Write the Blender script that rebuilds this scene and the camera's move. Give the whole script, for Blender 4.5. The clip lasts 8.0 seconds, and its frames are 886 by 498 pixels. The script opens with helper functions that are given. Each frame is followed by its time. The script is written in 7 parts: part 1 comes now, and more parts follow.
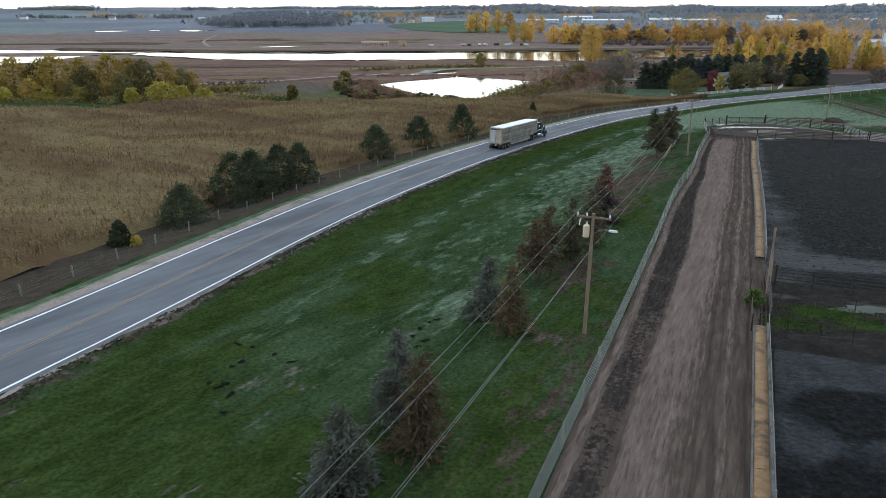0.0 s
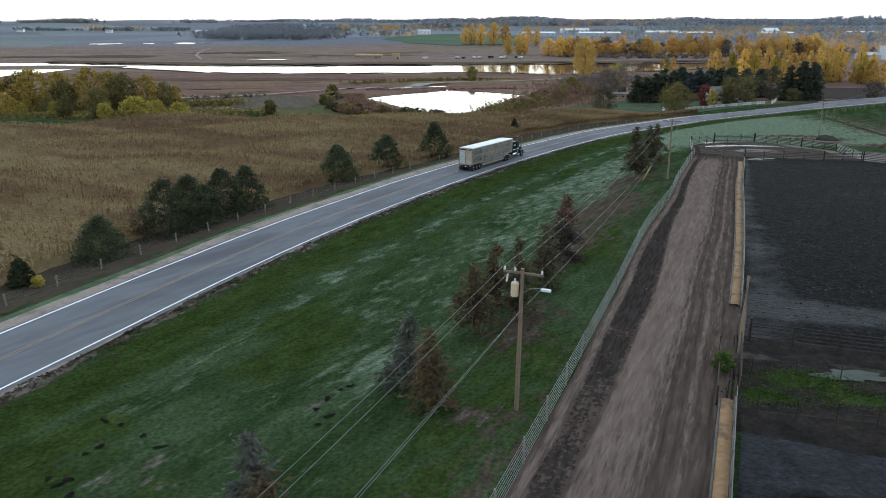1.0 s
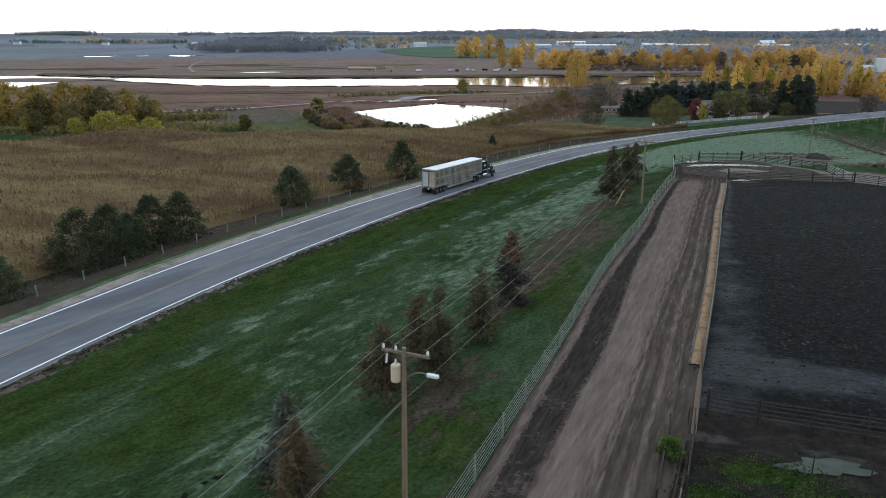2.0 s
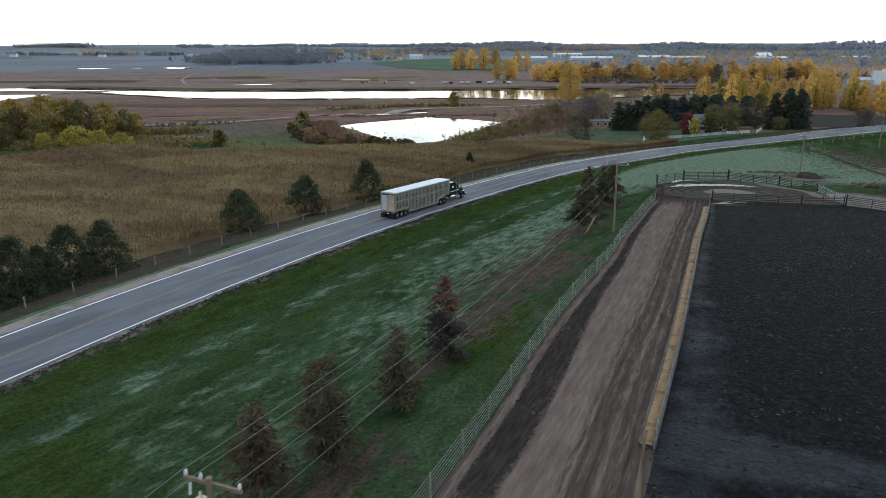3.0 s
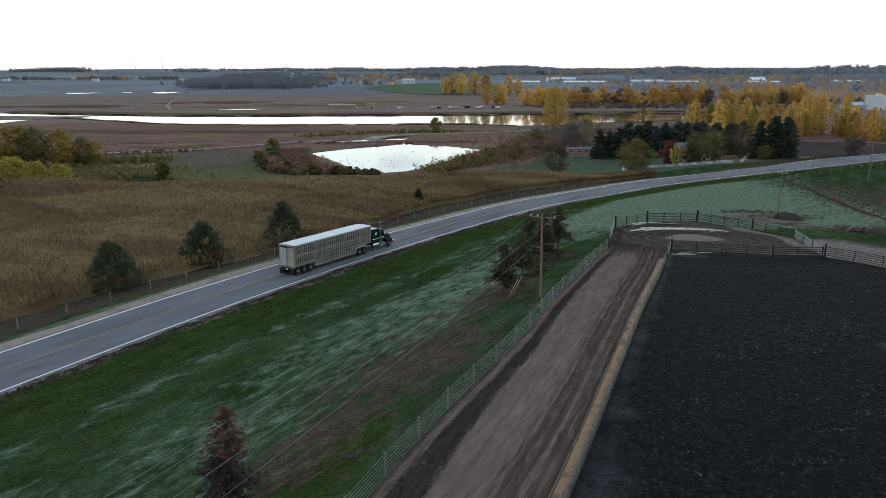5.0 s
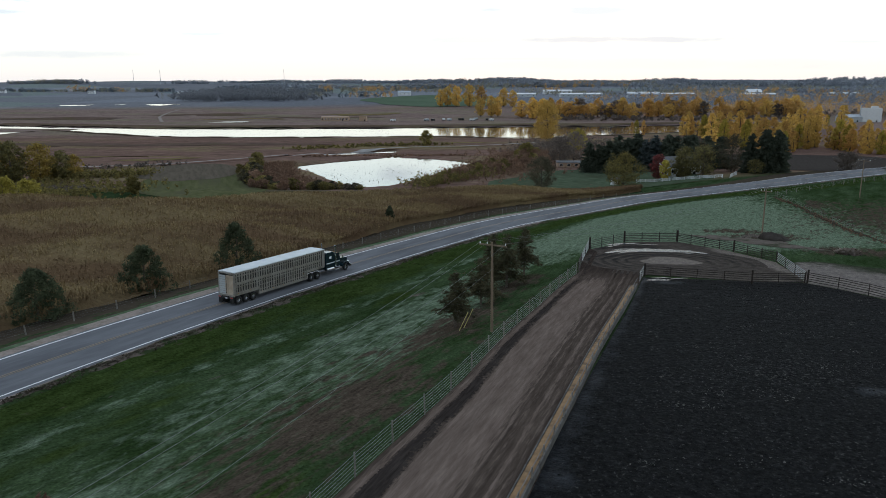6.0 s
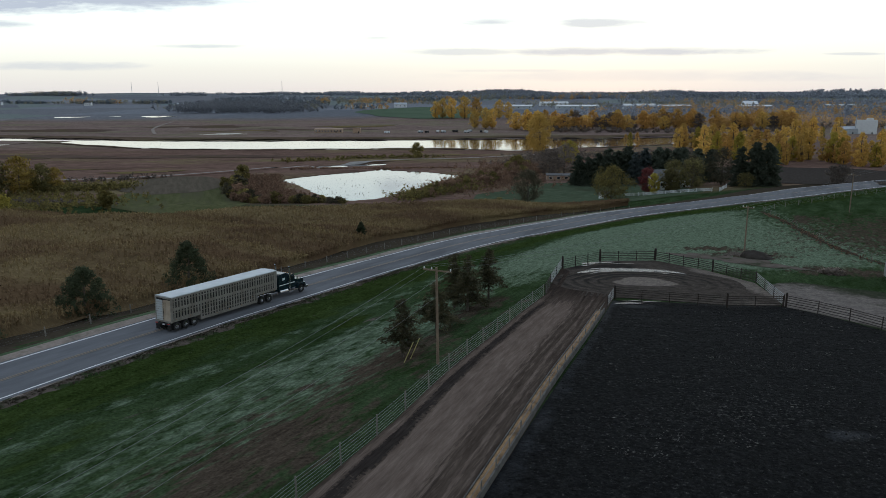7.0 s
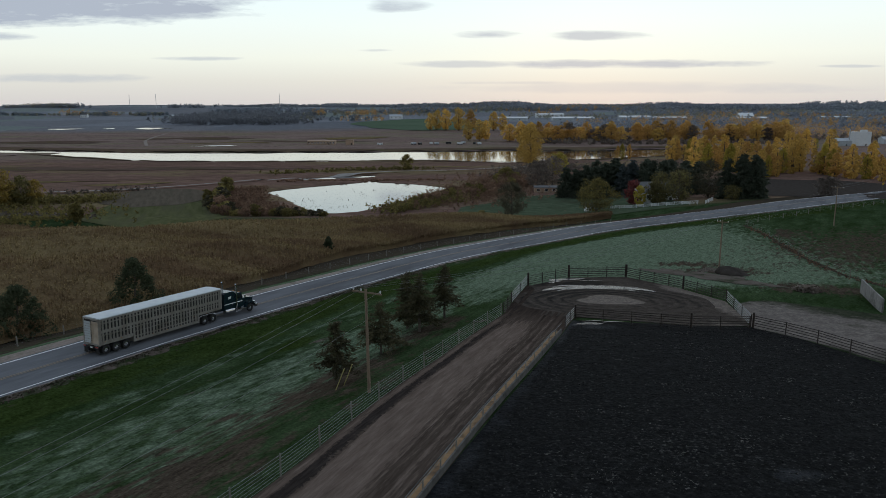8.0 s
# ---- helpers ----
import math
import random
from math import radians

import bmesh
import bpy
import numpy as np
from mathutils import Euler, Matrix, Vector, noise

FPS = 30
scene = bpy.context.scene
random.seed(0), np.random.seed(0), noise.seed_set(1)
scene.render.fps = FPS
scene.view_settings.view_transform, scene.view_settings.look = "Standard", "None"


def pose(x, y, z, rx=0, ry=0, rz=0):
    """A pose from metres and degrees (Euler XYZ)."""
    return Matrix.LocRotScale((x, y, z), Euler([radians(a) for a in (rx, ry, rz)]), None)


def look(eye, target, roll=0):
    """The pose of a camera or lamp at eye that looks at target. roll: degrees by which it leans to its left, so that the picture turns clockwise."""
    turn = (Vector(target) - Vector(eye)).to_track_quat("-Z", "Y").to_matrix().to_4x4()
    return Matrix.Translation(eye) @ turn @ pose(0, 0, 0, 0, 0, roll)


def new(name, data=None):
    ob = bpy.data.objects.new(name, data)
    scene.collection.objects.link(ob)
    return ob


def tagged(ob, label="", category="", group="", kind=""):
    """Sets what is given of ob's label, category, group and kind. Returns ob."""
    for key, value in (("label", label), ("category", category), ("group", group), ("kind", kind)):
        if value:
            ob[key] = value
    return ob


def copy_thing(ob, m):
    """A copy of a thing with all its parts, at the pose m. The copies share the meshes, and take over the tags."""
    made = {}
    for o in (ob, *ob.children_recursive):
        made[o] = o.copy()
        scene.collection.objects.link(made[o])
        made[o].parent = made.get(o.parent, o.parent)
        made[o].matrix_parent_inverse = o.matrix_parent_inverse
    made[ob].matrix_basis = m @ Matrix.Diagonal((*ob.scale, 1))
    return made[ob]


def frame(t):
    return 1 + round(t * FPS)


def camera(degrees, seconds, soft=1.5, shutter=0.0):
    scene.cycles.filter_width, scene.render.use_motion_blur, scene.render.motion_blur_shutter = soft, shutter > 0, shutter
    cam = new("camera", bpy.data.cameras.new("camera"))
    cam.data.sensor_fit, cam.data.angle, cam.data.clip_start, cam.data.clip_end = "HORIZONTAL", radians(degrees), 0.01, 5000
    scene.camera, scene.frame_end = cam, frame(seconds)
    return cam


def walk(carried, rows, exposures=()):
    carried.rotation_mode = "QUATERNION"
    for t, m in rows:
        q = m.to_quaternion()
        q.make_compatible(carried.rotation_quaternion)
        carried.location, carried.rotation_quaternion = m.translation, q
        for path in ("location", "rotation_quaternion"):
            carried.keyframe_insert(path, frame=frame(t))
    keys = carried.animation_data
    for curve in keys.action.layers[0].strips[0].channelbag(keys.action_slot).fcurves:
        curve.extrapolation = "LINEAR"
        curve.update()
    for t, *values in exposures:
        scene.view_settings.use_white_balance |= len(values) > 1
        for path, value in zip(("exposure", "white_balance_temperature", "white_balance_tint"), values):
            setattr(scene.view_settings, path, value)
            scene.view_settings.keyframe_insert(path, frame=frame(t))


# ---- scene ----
cam = camera(63.0, 8.0, 0.8, 0.22)
ROLL = 0.16
# seconds, x, y, z, pitch, yaw
PATH = [
    (0.0, 0.01, -0.00, 24.51, -18.52, 0.05),
    (0.5, 2.70, 4.48, 24.52, -18.07, 0.02),
    (1.0, 5.79, 8.98, 24.56, -17.61, -0.01),
    (1.5, 8.96, 13.49, 24.60, -17.16, -0.04),
    (2.0, 12.08, 18.01, 24.65, -16.71, -0.07),
    (2.5, 15.10, 22.53, 24.71, -16.26, -0.10),
    (3.0, 18.06, 27.02, 24.78, -15.82, -0.13),
    (3.5, 21.00, 31.46, 24.87, -15.37, -0.15),
    (4.0, 23.95, 35.81, 24.99, -14.92, -0.18),
    (4.5, 26.93, 40.00, 25.12, -14.48, -0.21),
    (5.0, 29.92, 43.98, 25.26, -14.03, -0.24),
    (5.5, 32.86, 47.68, 25.38, -13.58, -0.28),
    (6.0, 35.72, 51.04, 25.47, -13.13, -0.32),
    (6.5, 38.45, 54.03, 25.50, -12.68, -0.36),
    (7.0, 41.10, 56.65, 25.48, -12.23, -0.40),
    (7.5, 43.83, 58.93, 25.39, -11.78, -0.45),
    (8.0, 46.98, 61.00, 25.28, -11.32, -0.51),
]
EXPOSURES = [(0.0, 0.82), (1.5, 0.7), (3.0, 0.6), (4.5, 0.42), (6.0, 0.05), (7.0, -0.22), (8.0, -0.48)]
walk(cam, [(t, pose(x, y, z, 90 + p, ROLL, yw)) for t, x, y, z, p, yw in PATH], EXPOSURES)

# ---- sky and sun: thin overcast soon after dawn ----
SUN_EL, SUN_AZ = radians(7), radians(12)
world = bpy.data.worlds.new("sky")
scene.world = world
world.use_nodes = True
wn, wl = world.node_tree.nodes, world.node_tree.links
wn.clear()
w_out, w_bg = wn.new("ShaderNodeOutputWorld"), wn.new("ShaderNodeBackground")
w_sky = wn.new("ShaderNodeTexSky")
w_sky.sky_type, w_sky.sun_disc, w_sky.sun_elevation, w_sky.sun_rotation = "NISHITA", False, SUN_EL, SUN_AZ
w_geo, w_sep, w_ramp, w_mix = wn.new("ShaderNodeTexCoord"), wn.new("ShaderNodeSeparateXYZ"), wn.new("ShaderNodeValToRGB"), wn.new("ShaderNodeMix")
w_mix.data_type = "RGBA"
wl.new(w_geo.outputs["Generated"], w_sep.inputs[0])
wl.new(w_sep.outputs["Z"], w_ramp.inputs[0])
els = w_ramp.color_ramp.elements
els[0].position, els[0].color = 0.0, (9.4, 9.1, 9.0, 1)
els[1].position, els[1].color = 0.03, (10.8, 10.8, 10.0, 1)
for at, col in ((0.06, (12.6, 13.2, 12.0, 1)), (0.1, (12.7, 14.0, 13.6, 1)), (0.15, (12.0, 14.2, 14.8, 1)), (0.22, (14.2, 16.8, 18.0, 1)), (0.4, (9.4, 11.2, 13.3, 1)), (1.0, (5.6, 7.0, 9.0, 1))):
    els.new(at).color = col
# thin cloud streaks over the sunrise: soft ellipses in slope across and slope up, frayed by noise
w_safe, w_div = wn.new("ShaderNodeMath"), wn.new("ShaderNodeVectorMath")
w_safe.operation, w_safe.inputs[1].default_value = "MAXIMUM", 0.15
wl.new(w_sep.outputs["Y"], w_safe.inputs[0])
w_cmb = wn.new("ShaderNodeCombineXYZ")
for k in range(3):
    wl.new(w_safe.outputs[0], w_cmb.inputs[k])
w_div.operation = "DIVIDE"
wl.new(w_geo.outputs["Generated"], w_div.inputs[0])
wl.new(w_cmb.outputs[0], w_div.inputs[1])
w_str, w_noise = wn.new("ShaderNodeMapping"), wn.new("ShaderNodeTexNoise")
w_str.inputs["Scale"].default_value = (9, 1, 52)
wl.new(w_div.outputs[0], w_str.inputs[0])
w_noise.inputs["Scale"].default_value, w_noise.inputs["Detail"].default_value, w_noise.inputs["Roughness"].default_value = 1.0, 7, 0.62
wl.new(w_str.outputs[0], w_noise.inputs["Vector"])


def sky_math(op, x, y=None):
    q = wn.new("ShaderNodeMath")
    q.operation = op
    for at, v in ((0, x), (1, y)):
        if isinstance(v, (int, float)):
            q.inputs[at].default_value = v
        elif v is not None:
            wl.new(v, q.inputs[at])
    return q.outputs[0]


w_ax = wn.new("ShaderNodeSeparateXYZ")
wl.new(w_div.outputs[0], w_ax.inputs[0])
fray = sky_math("MULTIPLY", sky_math("SUBTRACT", w_noise.outputs[0], 0.5), 3.6)
cloud = None
for ca, ce, ra, re_, dens in ((-0.55, 0.13, 0.34, 0.026, 1.25), (-0.4, 0.117, 0.16, 0.008, 0.9), (-0.59, 0.09, 0.06, 0.006, 0.7), (-0.32, 0.061, 0.06, 0.003, 0.55), (-0.05, 0.128, 0.045, 0.008, 0.7), (-0.08, 0.071, 0.025, 0.002, 0.5), (0.065, 0.091, 0.05, 0.0055, 0.75), (0.21, 0.09, 0.062, 0.0062, 0.75), (0.04, 0.053, 0.09, 0.005, 0.6), (0.26, 0.0525, 0.19, 0.006, 0.85), (0.56, 0.049, 0.04, 0.002, 0.5), (0.3, 0.021, 0.3, 0.008, 0.35), (-0.52, 0.036, 0.14, 0.006, 0.45), (0.1, 0.028, 0.08, 0.0025, 0.4)):
    da = sky_math("POWER", sky_math("ABSOLUTE", sky_math("DIVIDE", sky_math("SUBTRACT", w_ax.outputs["X"], ca), ra)), 2.0)
    de = sky_math("POWER", sky_math("ABSOLUTE", sky_math("DIVIDE", sky_math("SUBTRACT", w_ax.outputs["Z"], ce), re_)), 2.0)
    rim = wn.new("ShaderNodeMapRange")
    rim.inputs[1].default_value, rim.inputs[2].default_value, rim.inputs[3].default_value, rim.inputs[4].default_value = 1.15, 0.1, 0.0, dens
    wl.new(sky_math("ADD", sky_math("ADD", da, de), fray), rim.inputs[0])
    cloud = rim.outputs[0] if cloud is None else sky_math("MAXIMUM", cloud, rim.outputs[0])
w_cmix = wn.new("ShaderNodeMix")
w_cmix.data_type = "RGBA"
wl.new(cloud, w_cmix.inputs[0])
wl.new(w_ramp.outputs[0], w_cmix.inputs[6])
w_cmix.inputs[7].default_value = (6.2, 7.0, 8.3, 1)
# the glow lies ahead, over the coming sunrise; the sky behind is dimmer
w_az, w_dim = wn.new("ShaderNodeMapRange"), wn.new("ShaderNodeMix")
w_az.inputs[1].default_value, w_az.inputs[2].default_value, w_az.inputs[3].default_value, w_az.inputs[4].default_value = -0.3, 0.75, 0.55, 1.0
wl.new(w_sep.outputs["Y"], w_az.inputs[0])
w_dim.data_type, w_dim.blend_type = "RGBA", "MULTIPLY"
w_dim.inputs[0].default_value = 1.0
wl.new(w_cmix.outputs[2], w_dim.inputs[6])
wl.new(w_az.outputs[0], w_dim.inputs[7])
w_mix.inputs[0].default_value = 0.97
wl.new(w_sky.outputs[0], w_mix.inputs[6])
wl.new(w_dim.outputs[2], w_mix.inputs[7])
wl.new(w_mix.outputs[2], w_bg.inputs[0])
w_bg.inputs[1].default_value = 0.1
wl.new(w_bg.outputs[0], w_out.inputs[0])
sun = new("sun", bpy.data.lights.new("sun", "SUN"))
sun.data.energy, sun.data.angle, sun.data.color = 0.15, radians(25), (1.0, 0.94, 0.86)
sun.matrix_world = look((math.sin(SUN_AZ) * math.cos(SUN_EL) * 100, math.cos(SUN_AZ) * math.cos(SUN_EL) * 100, math.sin(SUN_EL) * 100 + 30), (0, 0, 0))


# ---- materials ----
def material(name, a, b, scale=1.0, rough=0.85, c=None, scale2=None, bump=0.0, bump_scale=None, metal=0.0, lo=0.35, hi=0.65, spread=0.0, stretch=None, lo2=0.5, hi2=0.65, spec=0.3):
    """Two base colours mixed by noise at world size, a third in patches, fine relief, and a spread of value from piece to piece."""
    m = bpy.data.materials.new(name)
    m.use_nodes = True
    n, l = m.node_tree.nodes, m.node_tree.links
    bsdf = n["Principled BSDF"]
    bsdf.inputs["Roughness"].default_value, bsdf.inputs["Metallic"].default_value = rough, metal
    bsdf.inputs["Specular IOR Level"].default_value = spec
    geo = n.new("ShaderNodeNewGeometry")
    vec = geo.outputs["Position"]
    if stretch:
        mp = n.new("ShaderNodeMapping")
        mp.vector_type = "TEXTURE"
        mp.inputs["Scale"].default_value = stretch[:3]
        mp.inputs["Rotation"].default_value[2] = radians(stretch[3]) if len(stretch) > 3 else 0
        l.new(vec, mp.inputs[0])
        vec = mp.outputs[0]

    def grain(sc, p0, p1, detail=6):
        t, r = n.new("ShaderNodeTexNoise"), n.new("ShaderNodeMapRange")
        t.inputs["Scale"].default_value, t.inputs["Detail"].default_value, t.inputs["Roughness"].default_value = sc, detail, 0.65
        r.inputs[1].default_value, r.inputs[2].default_value = p0, p1
        l.new(vec, t.inputs["Vector"])
        l.new(t.outputs[0], r.inputs[0])
        return r.outputs[0], t.outputs[0]

    def blend(f, x, y):
        k = n.new("ShaderNodeMix")
        k.data_type = "RGBA"
        l.new(f, k.inputs[0])
        for s, v in ((6, x), (7, y)):
            if isinstance(v, tuple):
                k.inputs[s].default_value = (*v, 1)
            else:
                l.new(v, k.inputs[s])
        return k.outputs[2]

    fac = grain(scale, lo, hi)[0]
    col = blend(fac, a, b)
    if c:
        fac2, _ = grain(scale2 or scale * 0.2, lo2, hi2)
        col = blend(fac2, col, c)
    if spread:
        info, island = n.new("ShaderNodeObjectInfo"), n.new("ShaderNodeMath")
        island.operation = "ADD"
        l.new(info.outputs["Random"], island.inputs[0])
        l.new(geo.outputs["Random Per Island"], island.inputs[1])
        mr = n.new("ShaderNodeMapRange")
        mr.inputs[1].default_value, mr.inputs[2].default_value, mr.inputs[3].default_value, mr.inputs[4].default_value = 0.3, 1.7, 1 - spread, 1 + spread
        l.new(island.outputs[0], mr.inputs[0])
        hsv = n.new("ShaderNodeHueSaturation")
        l.new(mr.outputs[0], hsv.inputs["Value"])
        l.new(col, hsv.inputs["Color"])
        col = hsv.outputs[0]
    l.new(col, bsdf.inputs["Base Color"])
    if bump:
        bt, bn = n.new("ShaderNodeTexNoise"), n.new("ShaderNodeBump")
        bt.inputs["Scale"].default_value, bt.inputs["Detail"].default_value = bump_scale or scale * 4, 5
        l.new(vec, bt.inputs["Vector"])
        bn.inputs["Strength"].default_value, bn.inputs["Distance"].default_value = min(1.0, bump * 4), bump
        l.new(bt.outputs[0], bn.inputs["Height"])
        l.new(bn.outputs[0], bsdf.inputs["Normal"])
    return m


def leafy(name, a, b, spread=0.45, rough=0.8):
    m = material(name, a, b, 0.6, rough, spread=spread, lo=0.4, hi=0.6, spec=0.1)
    n, l = m.node_tree.nodes, m.node_tree.links
    bsdf, out = n["Principled BSDF"], n["Material Output"]
    tr, mx = n.new("ShaderNodeBsdfTranslucent"), n.new("ShaderNodeMixShader")
    l.new(bsdf.inputs["Base Color"].links[0].from_socket, tr.inputs[0])
    mx.inputs[0].default_value = 0.4
    l.new(bsdf.outputs[0], mx.inputs[1])
    l.new(tr.outputs[0], mx.inputs[2])
    l.new(mx.outputs[0], out.inputs[0])
    return m


def layered(name, base, layers=(), speckle=(3.0, 0.6, 1.4), bump=0.1, bump_scale=3.0, rough=0.95, spec=0.0, stretch=None, wet=None):
    """A ground surface: base colours mixed by noise, then layers that the mesh's own attributes bring in, their rims broken by noise.
    base: colour, colour, noise scale; a layer: attribute, noise scale, jitter, low, high, colour, colour, noise scale."""
    m = bpy.data.materials.new(name)
    m.use_nodes = True
    n, l = m.node_tree.nodes, m.node_tree.links
    bsdf = n["Principled BSDF"]
    bsdf.inputs["Roughness"].default_value, bsdf.inputs["Specular IOR Level"].default_value = rough, spec
    geo = n.new("ShaderNodeNewGeometry")
    vec = geo.outputs["Position"]
    if stretch:
        mp = n.new("ShaderNodeMapping")
        mp.vector_type = "TEXTURE"
        mp.inputs["Scale"].default_value = stretch[:3]
        mp.inputs["Rotation"].default_value[2] = radians(stretch[3])
        l.new(vec, mp.inputs[0])
        vec = mp.outputs[0]

    def noise(sc, detail=6, rgh=0.65):
        t = n.new("ShaderNodeTexNoise")
        t.inputs["Scale"].default_value, t.inputs["Detail"].default_value, t.inputs["Roughness"].default_value = sc, detail, rgh
        l.new(geo.outputs["Position"] if sc > 2.8 else vec, t.inputs["Vector"])
        return t.outputs[0]

    def ranged(v, a, b, c=0.0, d=1.0):
        r = n.new("ShaderNodeMapRange")
        r.inputs[1].default_value, r.inputs[2].default_value, r.inputs[3].default_value, r.inputs[4].default_value = a, b, c, d
        l.new(v, r.inputs[0])
        return r.outputs[0]

    def blend(f, x, y, kind="MIX"):
        k = n.new("ShaderNodeMix")
        k.data_type, k.blend_type = "RGBA", kind
        if isinstance(f, float):
            k.inputs[0].default_value = f
        else:
            l.new(f, k.inputs[0])
        for at, v in ((6, x), (7, y)):
            if isinstance(v, tuple):
                k.inputs[at].default_value = (*v, 1)
            else:
                l.new(v, k.inputs[at])
        return k.outputs[2]

    col = blend(ranged(noise(base[2]), 0.36, 0.64), base[0], base[1])
    rgh = None
    for attr, nsc, jit, lo, hi, ca, cb, csc in layers:
        at, mad = n.new("ShaderNodeAttribute"), n.new("ShaderNodeMath")
        at.attribute_name = attr
        mad.operation, mad.inputs[1].default_value = "MULTIPLY_ADD", jit
        l.new(ranged(noise(nsc), 0.2, 0.8, -0.5, 0.5), mad.inputs[0])
        l.new(at.outputs["Fac"], mad.inputs[2])
        fac = ranged(mad.outputs[0], lo, hi)
        col = blend(fac, col, blend(ranged(noise(csc), 0.36, 0.64), ca, cb))
        if wet == attr:
            rgh = fac
    sp = ranged(noise(speckle[0], 4, 0.7), 0.3, 0.7, speckle[1], speckle[2])
    col = blend(1.0, col, ranged(noise(speckle[0] * 0.3, 6, 0.7), 0.3, 0.7, 0.5 + 0.5 * speckle[1], 0.5 + 0.5 * speckle[2]), "MULTIPLY")
    col = blend(1.0, col, sp, "MULTIPLY")
    l.new(col, bsdf.inputs["Base Color"])
    if rgh is not None:
        l.new(ranged(rgh, 0, 1, rough, 0.65), bsdf.inputs["Roughness"])
        l.new(ranged(rgh, 0, 1, spec, 0.06), bsdf.inputs["Specular IOR Level"])
    bn = n.new("ShaderNodeBump")
    bn.inputs["Strength"].default_value, bn.inputs["Distance"].default_value = min(1.0, bump * 4), bump
    l.new(noise(bump_scale, 5), bn.inputs["Height"])
    l.new(bn.outputs[0], bsdf.inputs["Normal"])
    return m


ASPHALT = material("asphalt", (0.116, 0.119, 0.129), (0.152, 0.155, 0.167), 0.5, 0.9, c=(0.095, 0.097, 0.106), scale2=0.12, bump=0.004, bump_scale=60, stretch=(0.5, 3.0, 1, -30), spec=0.05)
WHITE_LINE = material("white_line", (0.76, 0.76, 0.76), (0.66, 0.66, 0.66), 4, 0.7, spec=0.1)
YELLOW_LINE = material("yellow_line", (0.27, 0.2, 0.13), (0.19, 0.16, 0.13), 2, 0.7)
GRAVEL = material("gravel", (0.19, 0.15, 0.125), (0.27, 0.22, 0.19), 3, 0.95, c=(0.12, 0.1, 0.08), scale2=0.4, bump=0.02, bump_scale=25)
FROST = material("frosted_grass", (0.062, 0.097, 0.05), (0.105, 0.14, 0.085), 0.9, 0.95, c=(0.05, 0.075, 0.045), scale2=0.3, bump=0.15, bump_scale=2.4, spec=0.0)
FRINGE = material("gritty_fringe", (0.085, 0.068, 0.056), (0.13, 0.106, 0.09), 1.2, 0.95, c=(0.032, 0.045, 0.02), scale2=0.55, lo2=0.44, hi2=0.56, bump=0.04, bump_scale=8, spec=0.0)
DRY_VERGE = material("dry_verge", (0.042, 0.034, 0.026), (0.068, 0.055, 0.04), 0.8, 0.95, c=(0.05, 0.046, 0.031), scale2=0.3, lo2=0.55, hi2=0.7, bump=0.1, bump_scale=3, spec=0.0)
SOIL = material("soil", (0.04, 0.034, 0.03), (0.068, 0.058, 0.051), 0.8, 0.95, bump=0.08, bump_scale=3, spec=0.0)
BLACK_EARTH = material("turned_earth", (0.008, 0.0075, 0.007), (0.018, 0.016, 0.014), 4, 0.95, bump=0.06, bump_scale=8, spec=0.0)
BARK = material("bark", (0.07, 0.055, 0.045), (0.12, 0.1, 0.08), 5, 0.95, bump=0.02, bump_scale=20)
WATER = material("water", (0.012, 0.016, 0.018), (0.02, 0.024, 0.024), 0.05, 0.06, bump=0.03, bump_scale=0.8, spec=1.0)
POLE_WOOD = material("pole_wood", (0.16, 0.115, 0.08), (0.23, 0.17, 0.12), 3, 0.9, bump=0.01, bump_scale=30, stretch=(0.3, 0.3, 2.5))
POST_WOOD = material("weathered_post", (0.14, 0.128, 0.11), (0.21, 0.192, 0.168), 4, 0.95, bump=0.01, bump_scale=30, spread=0.2)
GALV = material("galvanised_pipe", (0.115, 0.127, 0.131), (0.17, 0.183, 0.188), 3, 0.5, metal=0.3, spread=0.12)
RUST_PIPE = material("rusty_pipe", (0.022, 0.017, 0.015), (0.045, 0.032, 0.026), 4, 0.75, metal=0.2, spread=0.2)
CONCRETE = material("concrete", (0.16, 0.153, 0.145), (0.23, 0.22, 0.21), 1.5, 0.85, c=(0.08, 0.073, 0.068), scale2=0.5, bump=0.01, bump_scale=20)
FEED = material("feed", (0.205, 0.122, 0.06), (0.285, 0.174, 0.088), 2, 0.95, c=(0.1, 0.065, 0.038), scale2=0.6, bump=0.05, bump_scale=12)
WHITE_PAINT = material("white_paint", (0.7, 0.71, 0.72), (0.6, 0.6, 0.6), 3, 0.6)

YARD_BARE = material("bare_dirt", (0.1, 0.083, 0.07), (0.15, 0.125, 0.107), 0.7, 0.95, c=(0.05, 0.052, 0.034), scale2=0.35, lo2=0.5, hi2=0.62, bump=0.03, bump_scale=6, spec=0.0)
CLOD = material("clods", (0.01, 0.01, 0.01), (0.026, 0.025, 0.024), 3, 0.9, spread=0.6, spec=0.0)
PUDDLE = material("puddle", (0.014, 0.0175, 0.024), (0.034, 0.037, 0.042), 1.2, 0.24, bump=0.12, bump_scale=3, spec=0.07)
SCUM = material("scummed_water", (0.03, 0.038, 0.03), (0.06, 0.072, 0.06), 0.9, 0.6, c=(0.03, 0.045, 0.02), scale2=0.6, bump=0.01, bump_scale=6, spec=0.1)
FAR_GREEN = material("far_green", (0.085, 0.12, 0.08), (0.105, 0.14, 0.095), 0.02, 0.95, spec=0.0)
CREAM = material("cream_enamel", (0.62, 0.5, 0.36), (0.55, 0.44, 0.32), 4, 0.5)
